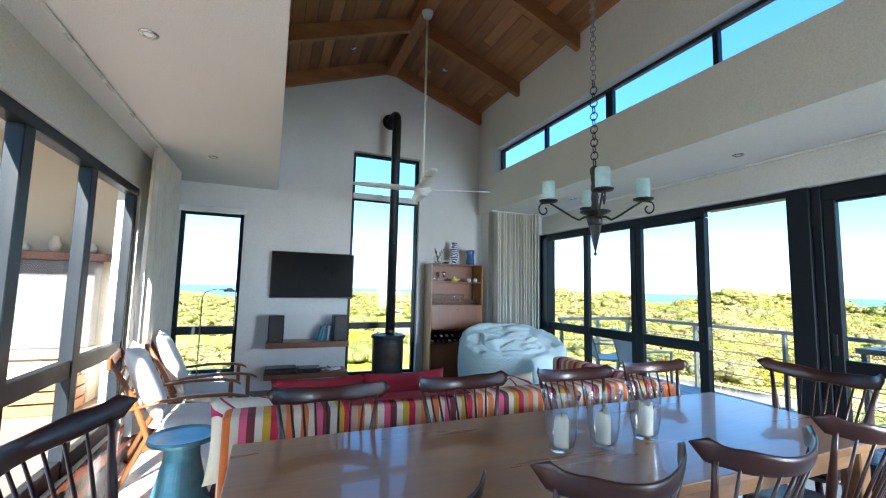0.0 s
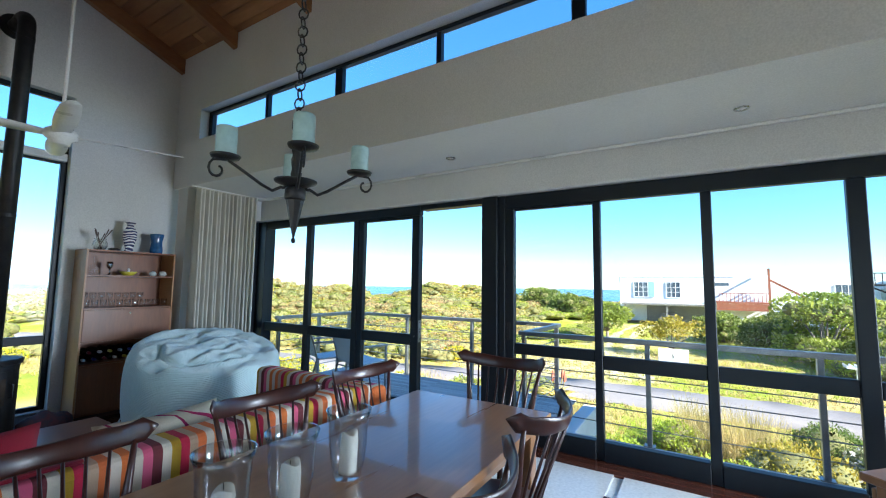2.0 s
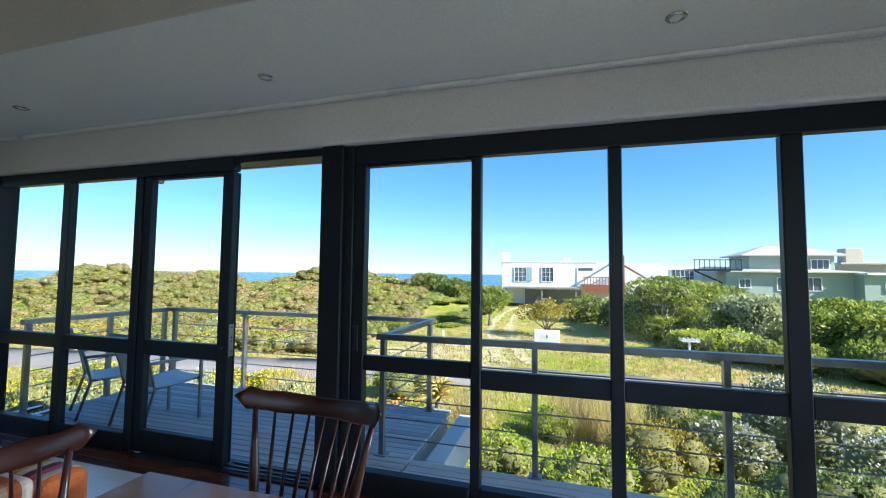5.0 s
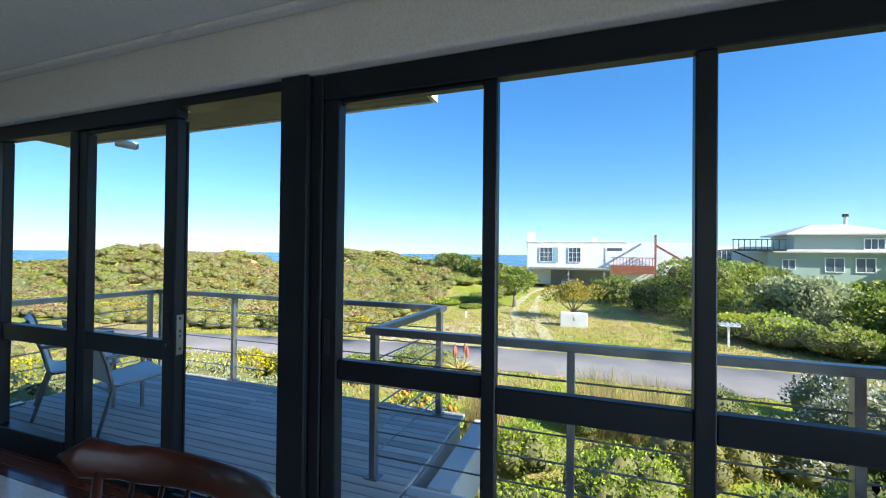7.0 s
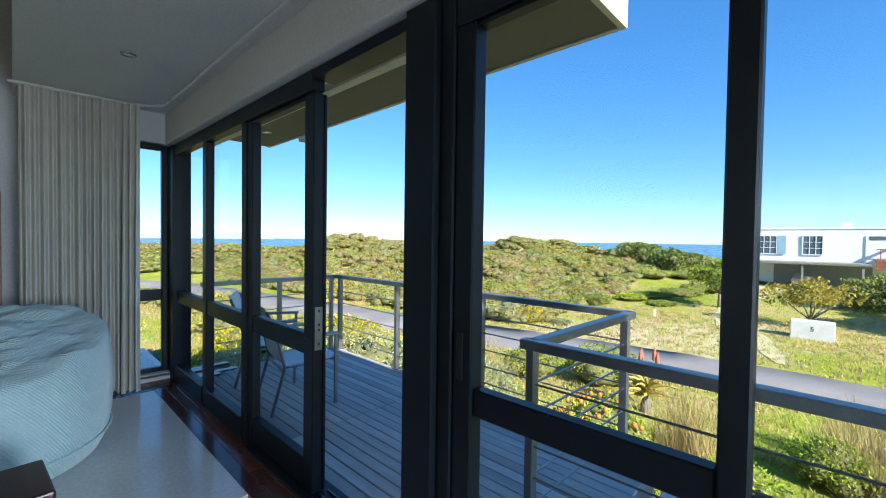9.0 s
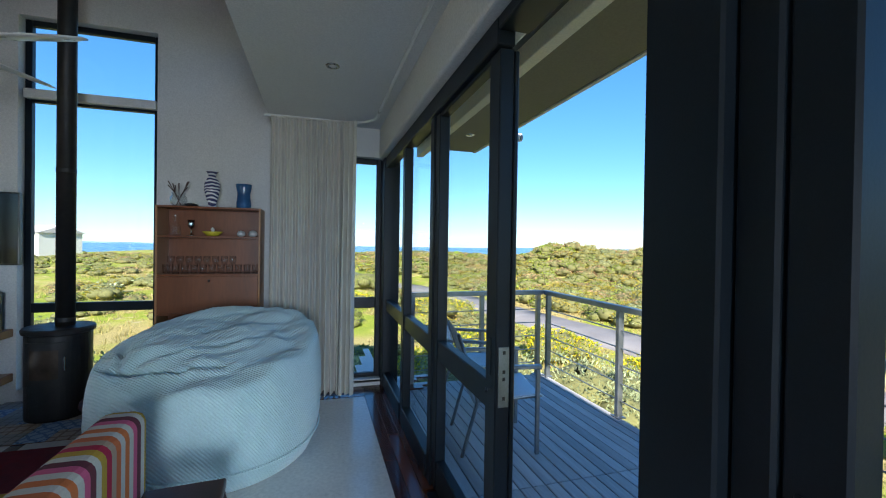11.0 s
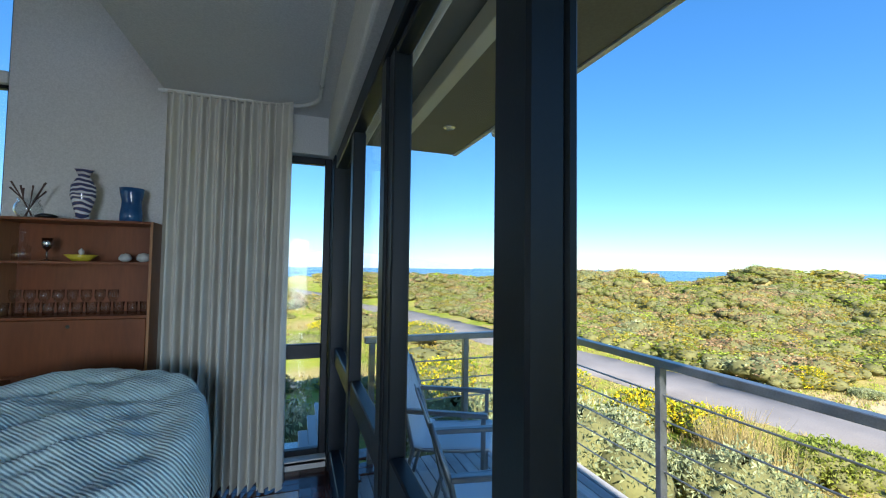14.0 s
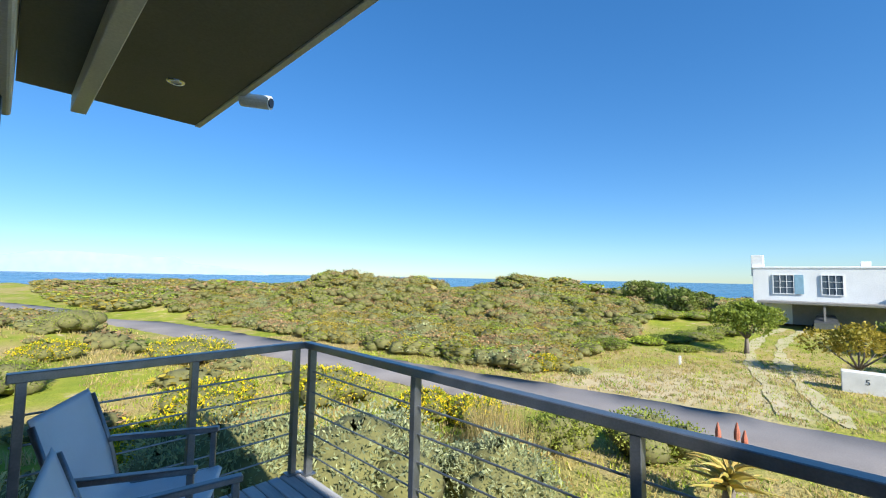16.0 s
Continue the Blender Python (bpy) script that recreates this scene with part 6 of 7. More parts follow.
def sphere_quads(nu=10, nv=6):
    v, q = [], []
    for j in range(nv + 1):
        t = math.pi * (0.04 + 0.92 * j / nv)
        for i in range(nu):
            a = 2 * math.pi * i / nu
            v.append((math.sin(t) * math.cos(a), math.sin(t) * math.sin(a), math.cos(t)))
    for j in range(nv):
        for i in range(nu):
            q.append((j * nu + i, (j + 1) * nu + i, (j + 1) * nu + (i + 1) % nu, j * nu + (i + 1) % nu))
    return np.array(v), np.array(q)


SV, SQ = sphere_quads()


def leaf_cloud(seed, n, lobes, size, slim=0.45, spread=0.16, low=-0.35, up=0.25):
    """Leaves over lumpy lobes (centre, radii), and the shaded inner mass: two (verts, quads)."""
    r = np.random.RandomState(seed)
    areas = np.array([l[1][0] * l[1][1] + l[1][0] * l[1][2] for l in lobes])
    pick = r.choice(len(lobes), n, p=areas / areas.sum())
    c = np.array([l[0] for l in lobes])[pick]
    rad = np.array([l[1] for l in lobes])[pick]
    d = r.randn(n, 3)
    d /= np.linalg.norm(d, axis=1)[:, None]
    d[:, 2] = np.where(d[:, 2] < low, -d[:, 2], d[:, 2])
    ph = r.uniform(0, 6.28, 3)
    bump = 1 + 0.12 * np.sin(5 * d[:, 0] + ph[0] + pick) * np.sin(5 * d[:, 1] + ph[1]) + 0.08 * np.sin(9 * d[:, 2] + ph[2])
    pos = c + d * rad * (bump * (1 + spread * r.uniform(-1, 0.5, n)))[:, None]
    axis = d + 0.8 * r.randn(n, 3) + np.array([0, 0, up])
    axis /= np.linalg.norm(axis, axis=1)[:, None]
    side = np.cross(axis, r.randn(n, 3))
    side /= np.linalg.norm(side, axis=1)[:, None]
    ln = size * r.uniform(0.6, 1.3, n)[:, None]
    nr = np.cross(axis, side)
    v = np.stack([pos - axis * ln * 0.5, pos + side * ln * slim * 0.5 + nr * ln * 0.06, pos + axis * ln * 0.5, pos - side * ln * slim * 0.5 + nr * ln * 0.06], 1).reshape(-1, 3)
    q = np.arange(n * 4).reshape(n, 4)
    cv = np.concatenate([np.array(l[0]) + SV * np.array(l[1]) * 0.80 * (1 + 0.08 * r.randn(len(SV), 1)) for l in lobes])
    cq = np.concatenate([SQ + len(SV) * i for i in range(len(lobes))])
    return (v, q), (cv, cq)


def lobes_for(seed, w, h, k):
    """k lobes of a bush about w wide and h high that stands on z = 0."""
    r = random.Random(seed)
    out = [((0, 0, h * 0.42), (w * 0.36, w * 0.36, h * 0.46))]
    for i in range(k):
        a = 2 * math.pi * (i + r.uniform(-0.3, 0.3)) / k
        d = w * r.uniform(0.20, 0.30)
        s = r.uniform(0.55, 0.95)
        out.append(((d * math.cos(a), d * math.sin(a), h * r.uniform(0.28, 0.55)), (w * 0.25 * s, w * 0.25 * s, h * 0.38 * s)))
    return out


def joined(clouds):
    vs, qs, off = [], [], 0
    for v, q in clouds:
        vs.append(v)
        qs.append(q + off)
        off += len(v)
    return np.concatenate(vs), np.concatenate(qs)


def bush(name, label, at, w, h, mt, seed, n=2600, size=0.075, k=7, slim=0.45, sink=0.1, group="garden shrubs"):
    (lv, lq), (cv, cq) = leaf_cloud(seed, n, lobes_for(seed, w, h, k), size, slim)
    z = float(height(at[0], at[1])) - sink if len(at) == 2 else at[2]
    b = thing(name, label, "shrub", (at[0], at[1], z), group=group)
    for nm, me in (("foliage", raw_mesh("foliage", lv, lq, mt)), ("shaded_twig_mass", raw_mesh("shaded_twig_mass", cv, cq, CORE, True))):
        ob = new(nm, me)
        ob.parent = b
        tagged(ob, kind="stuff")
    return b


# garden below the terrace
bush("olive_shrub", "silvery grey-leaved shrub below the terrace", (9.3, 9.3), 4.2, 2.3, F_GREY, 11, 7000, 0.10, 9, 0.34)
bush("olive_shrub", "silvery grey-leaved shrub below the terrace", (10.9, 7.2), 2.6, 1.9, F_GREY, 12, 4200, 0.09, 7, 0.34)
bush("olive_shrub", "silvery grey-leaved shrub below the terrace", (7.2, 10.3), 3.4, 2.4, F_GREY, 13, 5200, 0.10, 8, 0.34)
bush("olive_shrub", "dark grey-green shrub against the house", (3.6, 9.0), 3.2, 2.9, F_GREY, 14, 5200, 0.10, 8, 0.34)
bush("olive_shrub", "dark grey-green shrub under the gable windows", (1.0, 9.4), 2.8, 2.9, F_GREY, 15, 4800, 0.10, 8, 0.34)
for i, (x, y, w, h) in enumerate(((13.2, 16.2, 3.4, 1.6), (14.4, 12.6, 2.4, 1.2), (15.1, 10.9, 2.2, 1.1), (11.2, 25.5, 4.2, 1.5), (9.3, 17.0, 3.2, 1.3), (7.0, 13.8, 2.4, 1.3), (24.6, 14.2, 2.0, 1.0), (6.4, 30.0, 3.4, 1.2))):
    bush("daisy_bush", "rounded shrub covered in yellow flowers", (x, y), w, h, F_YELLOW, 30 + i, 3200, 0.10, 7, 0.5)
for i, (x, y, w, h) in enumerate(((16.8, 6.6, 3.2, 1.5), (15.0, 8.2, 2.0, 1.2), (25.3, 12.4, 1.3, 0.5), (8.1, 41, 4.5, 2.0), (5.0, 24.0, 3.0, 1.4), (2.0, 19.0, 3.0, 1.3), (0.0, 14.0, 2.6, 1.2))):
    bush("green_shrub", "dense rounded green shrub in rough grass", (x, y), w, h, F_GREEN if i != 2 else F_GREY, 50 + i, 3000, 0.09, 7, 0.45)
for i, (x, y, w, h) in enumerate(((9.7, 5.5, 2.0, 1.35), (11.2, 4.2, 2.2, 1.4), (8.6, 4.6, 1.6, 1.2), (9.6, 2.9, 1.6, 1.1))):
    b = bush("pincushion_bush", "pincushion shrub with orange flower heads", (x, y), w, h, F_LIME, 70 + i, 2600, 0.085, 6, 0.4)
    ob_r = random.Random(70 + i)
    fl = bmesh.new()
    for j in range(34):
        a, rr_ = ob_r.uniform(0, 6.28), ob_r.uniform(0.1, 0.5) * w
        q = (rr_ * math.cos(a), rr_ * math.sin(a), h * (0.90 - 0.55 * (rr_ / (0.5 * w)) ** 2) + ob_r.uniform(-0.03, 0.10))
        lathe(fl, [(0.012, -0.05), (0.040, -0.02), (0.048, 0.01), (0.035, 0.045), (0.004, 0.06)], 7, q)
    part("blossom", fl, surface("orange_flower", (0.70, 0.15, 0.012), (0.62, 0.24, 0.02), rough=0.7, scale=12, fine=60, bump=0.3), b, "orange pincushion flowers", smooth=True)
for i, (x, y, w, h) in enumerate(((8.2, 1.2, 2.2, 1.4), (9.5, 0.2, 2.0, 1.5), (7.4, 2.6, 1.5, 1.1), (10.8, 1.9, 1.8, 1.1), (7.3, -0.6, 1.9, 1.2), (13.2, 0.9, 1.6, 1.0))):
    bush("lime_shrub", "fresh yellow-green shrub below the balustrade", (x, y), w, h, F_LIME, 90 + i, 3000, 0.075, 7, 0.42)
for i, (x, y, w, h) in enumerate(((14.0, -4.9, 3.0, 1.9), (16.8, -6.0, 3.6, 2.1), (11.6, -5.6, 2.6, 1.7), (14.6, -8.6, 3.4, 2.2), (10.0, -4.2, 2.0, 1.4), (12.6, -3.0, 1.8, 1.2))):
    bush("white_flower_bush", "scrub thick with small white flowers", (x, y), w, h, F_WHITE, 110 + i, 3600, 0.085, 8, 0.7)
for i, (x, y, w, h) in enumerate(((8.8, -1.9, 2.4, 1.5), (11.3, -1.2, 2.2, 1.4), (9.2, -3.4, 2.4, 1.6), (7.8, -5.0, 2.2, 1.5), (15.6, -2.6, 2.2, 1.2), (13.0, -11.5, 4.0, 2.4))):
    bush("dark_shrub", "dark fine-leaved shrub in the garden", (x, y), w, h, F_OLIVE if i % 2 else F_DARK, 130 + i, 3200, 0.08, 7, 0.4)


def reeds(name, at, w, h, n, mt, seed, label):
    """A tuft of many thin upright blades."""
    r = np.random.RandomState(seed)
    a, d = r.uniform(0, 6.28, n), w * np.sqrt(r.uniform(0, 1, n))
    base = np.stack([d * np.cos(a), d * np.sin(a), 0 * a], 1)
    lean = np.stack([r.randn(n) * 0.22, r.randn(n) * 0.22, np.ones(n)], 1)
    ln = h * r.uniform(0.55, 1.1, n)[:, None]
    side = np.stack([np.cos(a + 1.3), np.sin(a + 1.3), 0 * a], 1) * 0.010
    v = np.stack([base - side, base + side, base + lean * ln + side * 0.2, base + lean * ln - side * 0.2], 1).reshape(-1, 3)
    ob = new(name, raw_mesh(name, v, np.arange(4 * n).reshape(n, 4), mt))
    ob.location = (*at, float(height(*at)) - 0.05)
    return tagged(ob, label, "reeds", "dry reeds")


for i, (x, y) in enumerate(((13.4, 0.2), (14.2, -0.7), (12.7, -0.8), (12.2, 2.9), (14.9, 0.5), (12.6, 8.2), (13.4, 9.2))):
    reeds("reed_clump", (x, y), 0.7, 1.25, 420, F_STRAW, 150 + i, "clump of dry straw-coloured reeds")

# aloe
aloe = thing("aloe", "spiky aloe with reddish flower spikes", "aloe", (14.4, 4.35, float(height(14.4, 4.35))))
ALOE = surface("aloe_leaf", (0.30, 0.30, 0.06), (0.42, 0.26, 0.06), rough=0.5, scale=5, fine=30, bump=0.1)
ALOEFL = surface("aloe_flower", (0.42, 0.13, 0.07), (0.30, 0.10, 0.06), rough=0.8, scale=20, fine=60, bump=0.3)
part("stem", tube(bmesh.new(), [(0, 0, -0.1), (0, 0, 0.5)], [0.14, 0.10], 10), WOODY, aloe)
ra = random.Random(6)
for i in range(30):
    a = i * 2.4
    e = 0.15 + 0.9 * (i / 30)
    d = Vector((math.cos(a), math.sin(a), 0))
    L = 0.85 - 0.25 * i / 30
    pts = [d * (0.06 + L * f * math.cos(e * (1 - 0.55 * f))) + Vector((0, 0, 0.42 + 0.012 * i + L * f * math.sin(e) * (1.25 - 0.75 * f))) for f in (0, 0.25, 0.5, 0.75, 1.0)]
    part("aloe_leaf", tube(bmesh.new(), pts, [0.05, 0.045, 0.034, 0.02, 0.003], 6), ALOE, aloe)
for i in range(4):
    d = Vector((ra.uniform(-0.28, 0.28), ra.uniform(-0.28, 0.28), 0))
    h = ra.uniform(1.15, 1.4)
    st = part("flower_stalk", tube(bmesh.new(), [(0, 0, 0.7), d * 0.6 + Vector((0, 0, 0.95)), d + Vector((0, 0, h))], 0.014, 6), ALOE, aloe)
    part("flower_spike", tube(bmesh.new(), [d + Vector((0, 0, h - 0.02)), d * 1.02 + Vector((0, 0, h + 0.12)), d * 1.04 + Vector((0, 0, h + 0.30))], [0.05, 0.055, 0.012], 8), ALOEFL, st, "rusty flower spike")


def tree(at, h, w, mt, seed, label, n=5200, size=0.13, trunk=0.12, clear=0.35, k=9, flat=0.5):
    """Forked trunk with limbs and a lumpy crown."""
    r = random.Random(seed)
    t = thing("tree", label, "tree", (*at, float(height(*at)) - 0.08), group="garden trees")
    fork = Vector((r.uniform(-0.1, 0.1), r.uniform(-0.1, 0.1), h * clear))
    part("trunk", tube(bmesh.new(), [(0, 0, 0), fork * 0.5 + Vector((0.05, 0, 0)), fork], [trunk * 1.3, trunk, trunk * 0.8], 10), WOODY, t, smooth=True)
    lobes = []
    for i in range(k):
        a = 2 * math.pi * i / k + r.uniform(-0.3, 0.3)
        d = w * (r.uniform(0.20, 0.36) if i % 3 else r.uniform(0.0, 0.14))
        top = Vector((d * math.cos(a), d * math.sin(a), h * (r.uniform(0.62, 0.80) + (0.08 if i % 3 == 0 else 0))))
        mid = fork.lerp(top, 0.5) + Vector((r.uniform(-0.1, 0.1), r.uniform(-0.1, 0.1), -0.05))
        part("limb", tube(bmesh.new(), [fork * 0.96, mid, top], [trunk * 0.55, trunk * 0.35, trunk * 0.12], 7), WOODY, t, smooth=True)
        s = w * r.uniform(0.17, 0.24)
        lobes.append((tuple(top), (s, s, s * flat * 1.5)))
    if clear < 0.24:
        for i in range(k):
            a, d, s = 2 * math.pi * i / k + 0.3, w * r.uniform(0.24, 0.36), w * r.uniform(0.15, 0.20)
            lobes.append(((d * math.cos(a), d * math.sin(a), h * r.uniform(0.18, 0.40)), (s, s, s * 0.85)))
    (lv, lq), (cv, cq) = leaf_cloud(seed, int(n * 1.3), lobes, size * 1.35, 0.6, 0.22, -0.7)
    crown = new("crown", raw_mesh("crown", lv, lq, mt))
    crown.parent = t
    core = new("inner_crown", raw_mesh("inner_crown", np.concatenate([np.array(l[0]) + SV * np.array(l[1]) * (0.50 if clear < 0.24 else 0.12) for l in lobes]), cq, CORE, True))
    core.parent = t
    return t


tree((38.5, 7.0), 3.3, 4.6, F_GREEN, 201, "small umbrella-shaped tree on the lawn", 5200, 0.15, 0.13, 0.34)
tree((34.0, 1.9), 2.6, 4.2, F_OLIVE, 202, "low open grey-branched tree behind the planter", 1700, 0.13, 0.10, 0.25)
tree((44.0, -1.5), 2.3, 4.2, F_DARK, 203, "dense dark coastal tree beside the lawn", 5200, 0.17, 0.14, 0.22)
tree((40.0, -4.2), 2.8, 4.2, F_DARK, 204, "dense dark coastal tree beside the lawn", 5200, 0.17, 0.14, 0.18)
tree((36.0, -6.6), 4.5, 6.0, F_GREEN, 205, "broad green coastal tree beside the lawn", 6500, 0.17, 0.16, 0.16)
tree((40.5, -10.0), 3.9, 6.0, F_GREEN, 206, "broad green coastal tree beside the lawn", 6500, 0.2, 0.18, 0.16)
tree((33.0, -11.0), 3.5, 5.6, F_GREY, 207, "spreading grey-green coastal tree", 6000, 0.18, 0.16, 0.16)
tree((29.5, -15.0), 2.6, 5.6, F_GREEN, 208, "spreading grey-green coastal tree", 6000, 0.18, 0.16, 0.16)
tree((36.0, -17.0), 2.7, 6.4, F_GREEN, 209, "broad green coastal tree", 6000, 0.2, 0.16, 0.16)
tree((45.0, -13.0), 3.2, 6.0, F_DARK, 210, "dense dark coastal tree", 6000, 0.2, 0.16, 0.16)
tree((26.5, -20.5), 3.0, 6.5, F_DARK, 211, "dense dark coastal tree", 6000, 0.2, 0.16, 0.16)
tree((58.0, 15.5), 2.5, 6.0, F_DARK, 212, "dark windswept tree near the white house", 5000, 0.2, 0.16, 0.2)
tree((62.0, 20.5), 2.5, 6.0, F_DARK, 213, "dark windswept tree near the white house", 5000, 0.2, 0.16, 0.2)
for i, (x, y, w, h) in enumerate(((29.8, -8.6, 4.5, 2.1), (31.0, -6.9, 3.2, 1.7), (33.5, -9.0, 4.4, 2.8), (27.5, -10.6, 4.0, 1.9), (25.5, -13.5, 4.2, 2.3))):
    bush("hedge_shrub", "bright green mounded shrub at the lawn edge", (x, y), w, h, F_LIME if i in (0, 1) else F_GREEN, 220 + i, 3000, 0.19, 10, 0.6)

for i, (x, y, w, h) in enumerate(((53.0, 16.0, 5.0, 1.2), (56.0, 13.2, 5.0, 1.2), (43.0, 10.5, 4.5, 0.8), (40.0, 12.0, 4.0, 0.7), (46.5, 9.6, 4.5, 0.9), (37.0, 12.6, 2.6, 0.7), (33.5, 13.8, 2.4, 1.0), (36.5, 10.2, 2.2, 0.5))):
    bush("ground_cover", "low spreading green shrub on the rough lawn", (x, y), w, h, F_LIME if i in (0, 1, 5) else F_GREEN, 240 + i, 2600, 0.13, 8, 0.5)

# scrub over the dunes, too many to count
def scrub(name, mt, label, seed, spots, n, size, wlo, whi, hk, slim=0.5):
    r = np.random.RandomState(seed)
    kinds = [leaf_cloud(seed * 10 + i, n, lobes_for(seed * 10 + i, 1.0, 1.0, 6), size, slim) for i in range(4)]
    lv, cv = [], []
    lo, co = 0, 0
    lq_, cq_ = [], []
    for x, y in spots:
        (v, q), (c, cq) = kinds[r.randint(4)]
        w = r.uniform(wlo, whi)
        h = w * hk * r.uniform(0.7, 1.2)
        a = r.uniform(0, 6.28)
        R = np.array([[math.cos(a), -math.sin(a), 0], [math.sin(a), math.cos(a), 0], [0, 0, 1]])
        base = np.array([x, y, float(height(x, y)) - 0.12])
        S = np.array([w, w, h])
        lv.append((v * S) @ R.T + base)
        lq_.append(q + lo)
        lo += len(v)
        cv.append((c * S * 0.97) @ R.T + base)
        cq_.append(cq + co)
        co += len(c)
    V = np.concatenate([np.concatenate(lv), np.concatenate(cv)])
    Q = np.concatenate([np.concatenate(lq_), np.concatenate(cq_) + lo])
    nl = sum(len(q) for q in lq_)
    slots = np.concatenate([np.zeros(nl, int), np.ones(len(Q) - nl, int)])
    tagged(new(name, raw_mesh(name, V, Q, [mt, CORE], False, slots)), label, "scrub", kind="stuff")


def scatter(seed, n, x0, x1, y0, y1, keep):
    r = np.random.RandomState(seed)
    pts = np.stack([r.uniform(x0, x1, n), r.uniform(y0, y1, n)], 1)
    return pts[keep(pts[:, 0], pts[:, 1])]


def wild(x, y):
    u = x - road_x(y)
    edge = 4.0 + 1.5 * swell(x, y, 0.5, 31)
    lawn = (y < 13 + 2.5 * swell(x, y, 0.3, 33) + 0.10 * (x - 24)) & (x < 56)
    return (u > edge) & ~lawn & (u + 0.15 * y < 92)


def rough_side(x, y):
    u = x - road_x(y)
    return (u < -3.2) & ((x > 9) | (y > 12)) & (swell(x, y, 0.35, 41) > -0.34)


def behind(x, y):
    u = x - road_x(y)
    return (u > 36) & (y < -9) & (u + 0.15 * y < 90)


for k, (mt, nm, frac, lab) in enumerate(((F_OLIVE, "olive_scrub", 0.32, "olive coastal scrub over the dunes"), (F_GREEN, "green_scrub", 0.19, "green coastal scrub over the dunes"), (F_BROWN, "brown_heath", 0.25, "brown dry heath over the dunes"), (F_GREY, "grey_scrub", 0.09, "pale grey scrub over the dunes"), (F_LIME, "lime_scrub", 0.15, "yellow-green scrub over the dunes"))):
    near_pts = scatter(300 + k, int(3000 * frac), 18, 62, 8, 60, wild)
    scrub(nm, mt, lab, 400 + k, near_pts, 340, 0.085, 1.1, 3.2, 0.44)
    far_pts = np.concatenate([scatter(320 + k, int(5200 * frac), 10, 115, 8, 150, lambda x, y: wild(x, y) & ((x > 60) | (y > 58))), scatter(340 + k, int(700 * frac), 46, 110, -60, 12, lambda x, y: behind(x, y) | ((x > 60) & (x < 100)))])
    scrub(nm, mt, lab, 420 + k, far_pts, 70, 0.22, 2.0, 4.2, 0.36)
    side_pts = scatter(360 + k, int(3000 * frac), -130, 17, 10, 150, rough_side)
    scrub(nm, mt, lab, 440 + k, side_pts, 90, 0.13, 1.0, 3.0, 0.42)

# low tufts over lawn and verge
def tufts(seed, spots, h, mt, name, label):
    r = np.random.RandomState(seed)
    n = len(spots) * 7
    c = np.repeat(spots, 7, axis=0) + r.randn(n, 2) * 0.10
    a = r.uniform(0, 6.28, n)
    base = np.concatenate([c, height(c[:, 0], c[:, 1])[:, None] - 0.02], 1)
    side = np.stack([np.cos(a), np.sin(a), 0 * a], 1) * 0.022
    tip = np.stack([r.randn(n) * 0.4, r.randn(n) * 0.4, np.ones(n)], 1) * (h * r.uniform(0.4, 1.2, n))[:, None]
    v = np.stack([base - side, base + side, base + tip + side * 0.15, base + tip - side * 0.15], 1).reshape(-1, 3)
    tagged(new(name, raw_mesh(name, v, np.arange(4 * n).reshape(n, 4), mt)), label, "grass", kind="stuff")


def open_ground(x, y):
    u = x - road_x(y)
    return (np.abs(u) > 2.15) & (x > 6.6)


tufts(501, scatter(501, 9000, 7, 34, -12, 34, open_ground), 0.16, F_STRAW, "dry_grass", "dry straw-coloured grass tufts on the verge")
tufts(502, scatter(502, 11000, 7, 52, -14, 26, open_ground), 0.12, F_LIME, "green_grass", "green grass tufts on the lawn")
tufts(503, scatter(503, 6000, -20, 17, 8, 70, rough_side), 0.28, F_STRAW, "dry_grass", "dry grass between the shrubs")

# ---- neighbours ----
WHITEWASH = surface("whitewash", (0.82, 0.82, 0.80), (0.74, 0.74, 0.72), rough=0.85, scale=0.8, fine=12, bump=0.1)
SAGE = surface("sage_paint", (0.33, 0.41, 0.35), (0.29, 0.36, 0.31), rough=0.8, scale=0.6, fine=10, bump=0.05)
ROOFGREY = surface("pale_sheet_roof", (0.50, 0.46, 0.42), (0.44, 0.40, 0.37), rough=0.6, scale=1, fine=14, bump=0.1)
DARKGLASS = surface("house_window_glass", (0.10, 0.13, 0.16), (0.06, 0.08, 0.10), rough=0.1, scale=1, fine=8, bump=0.0)
REDWOOD = surface("red_timber", (0.30, 0.09, 0.04), (0.22, 0.065, 0.03), rough=0.7, scale=3, fine=20, bump=0.15)
BLUEPAINT = surface("blue_shutter", (0.28, 0.45, 0.55), rough=0.6, scale=3, fine=20, bump=0.05)
SHED = surface("shaded_carport", (0.25, 0.24, 0.22), rough=0.8, scale=2, fine=14, bump=0.1)


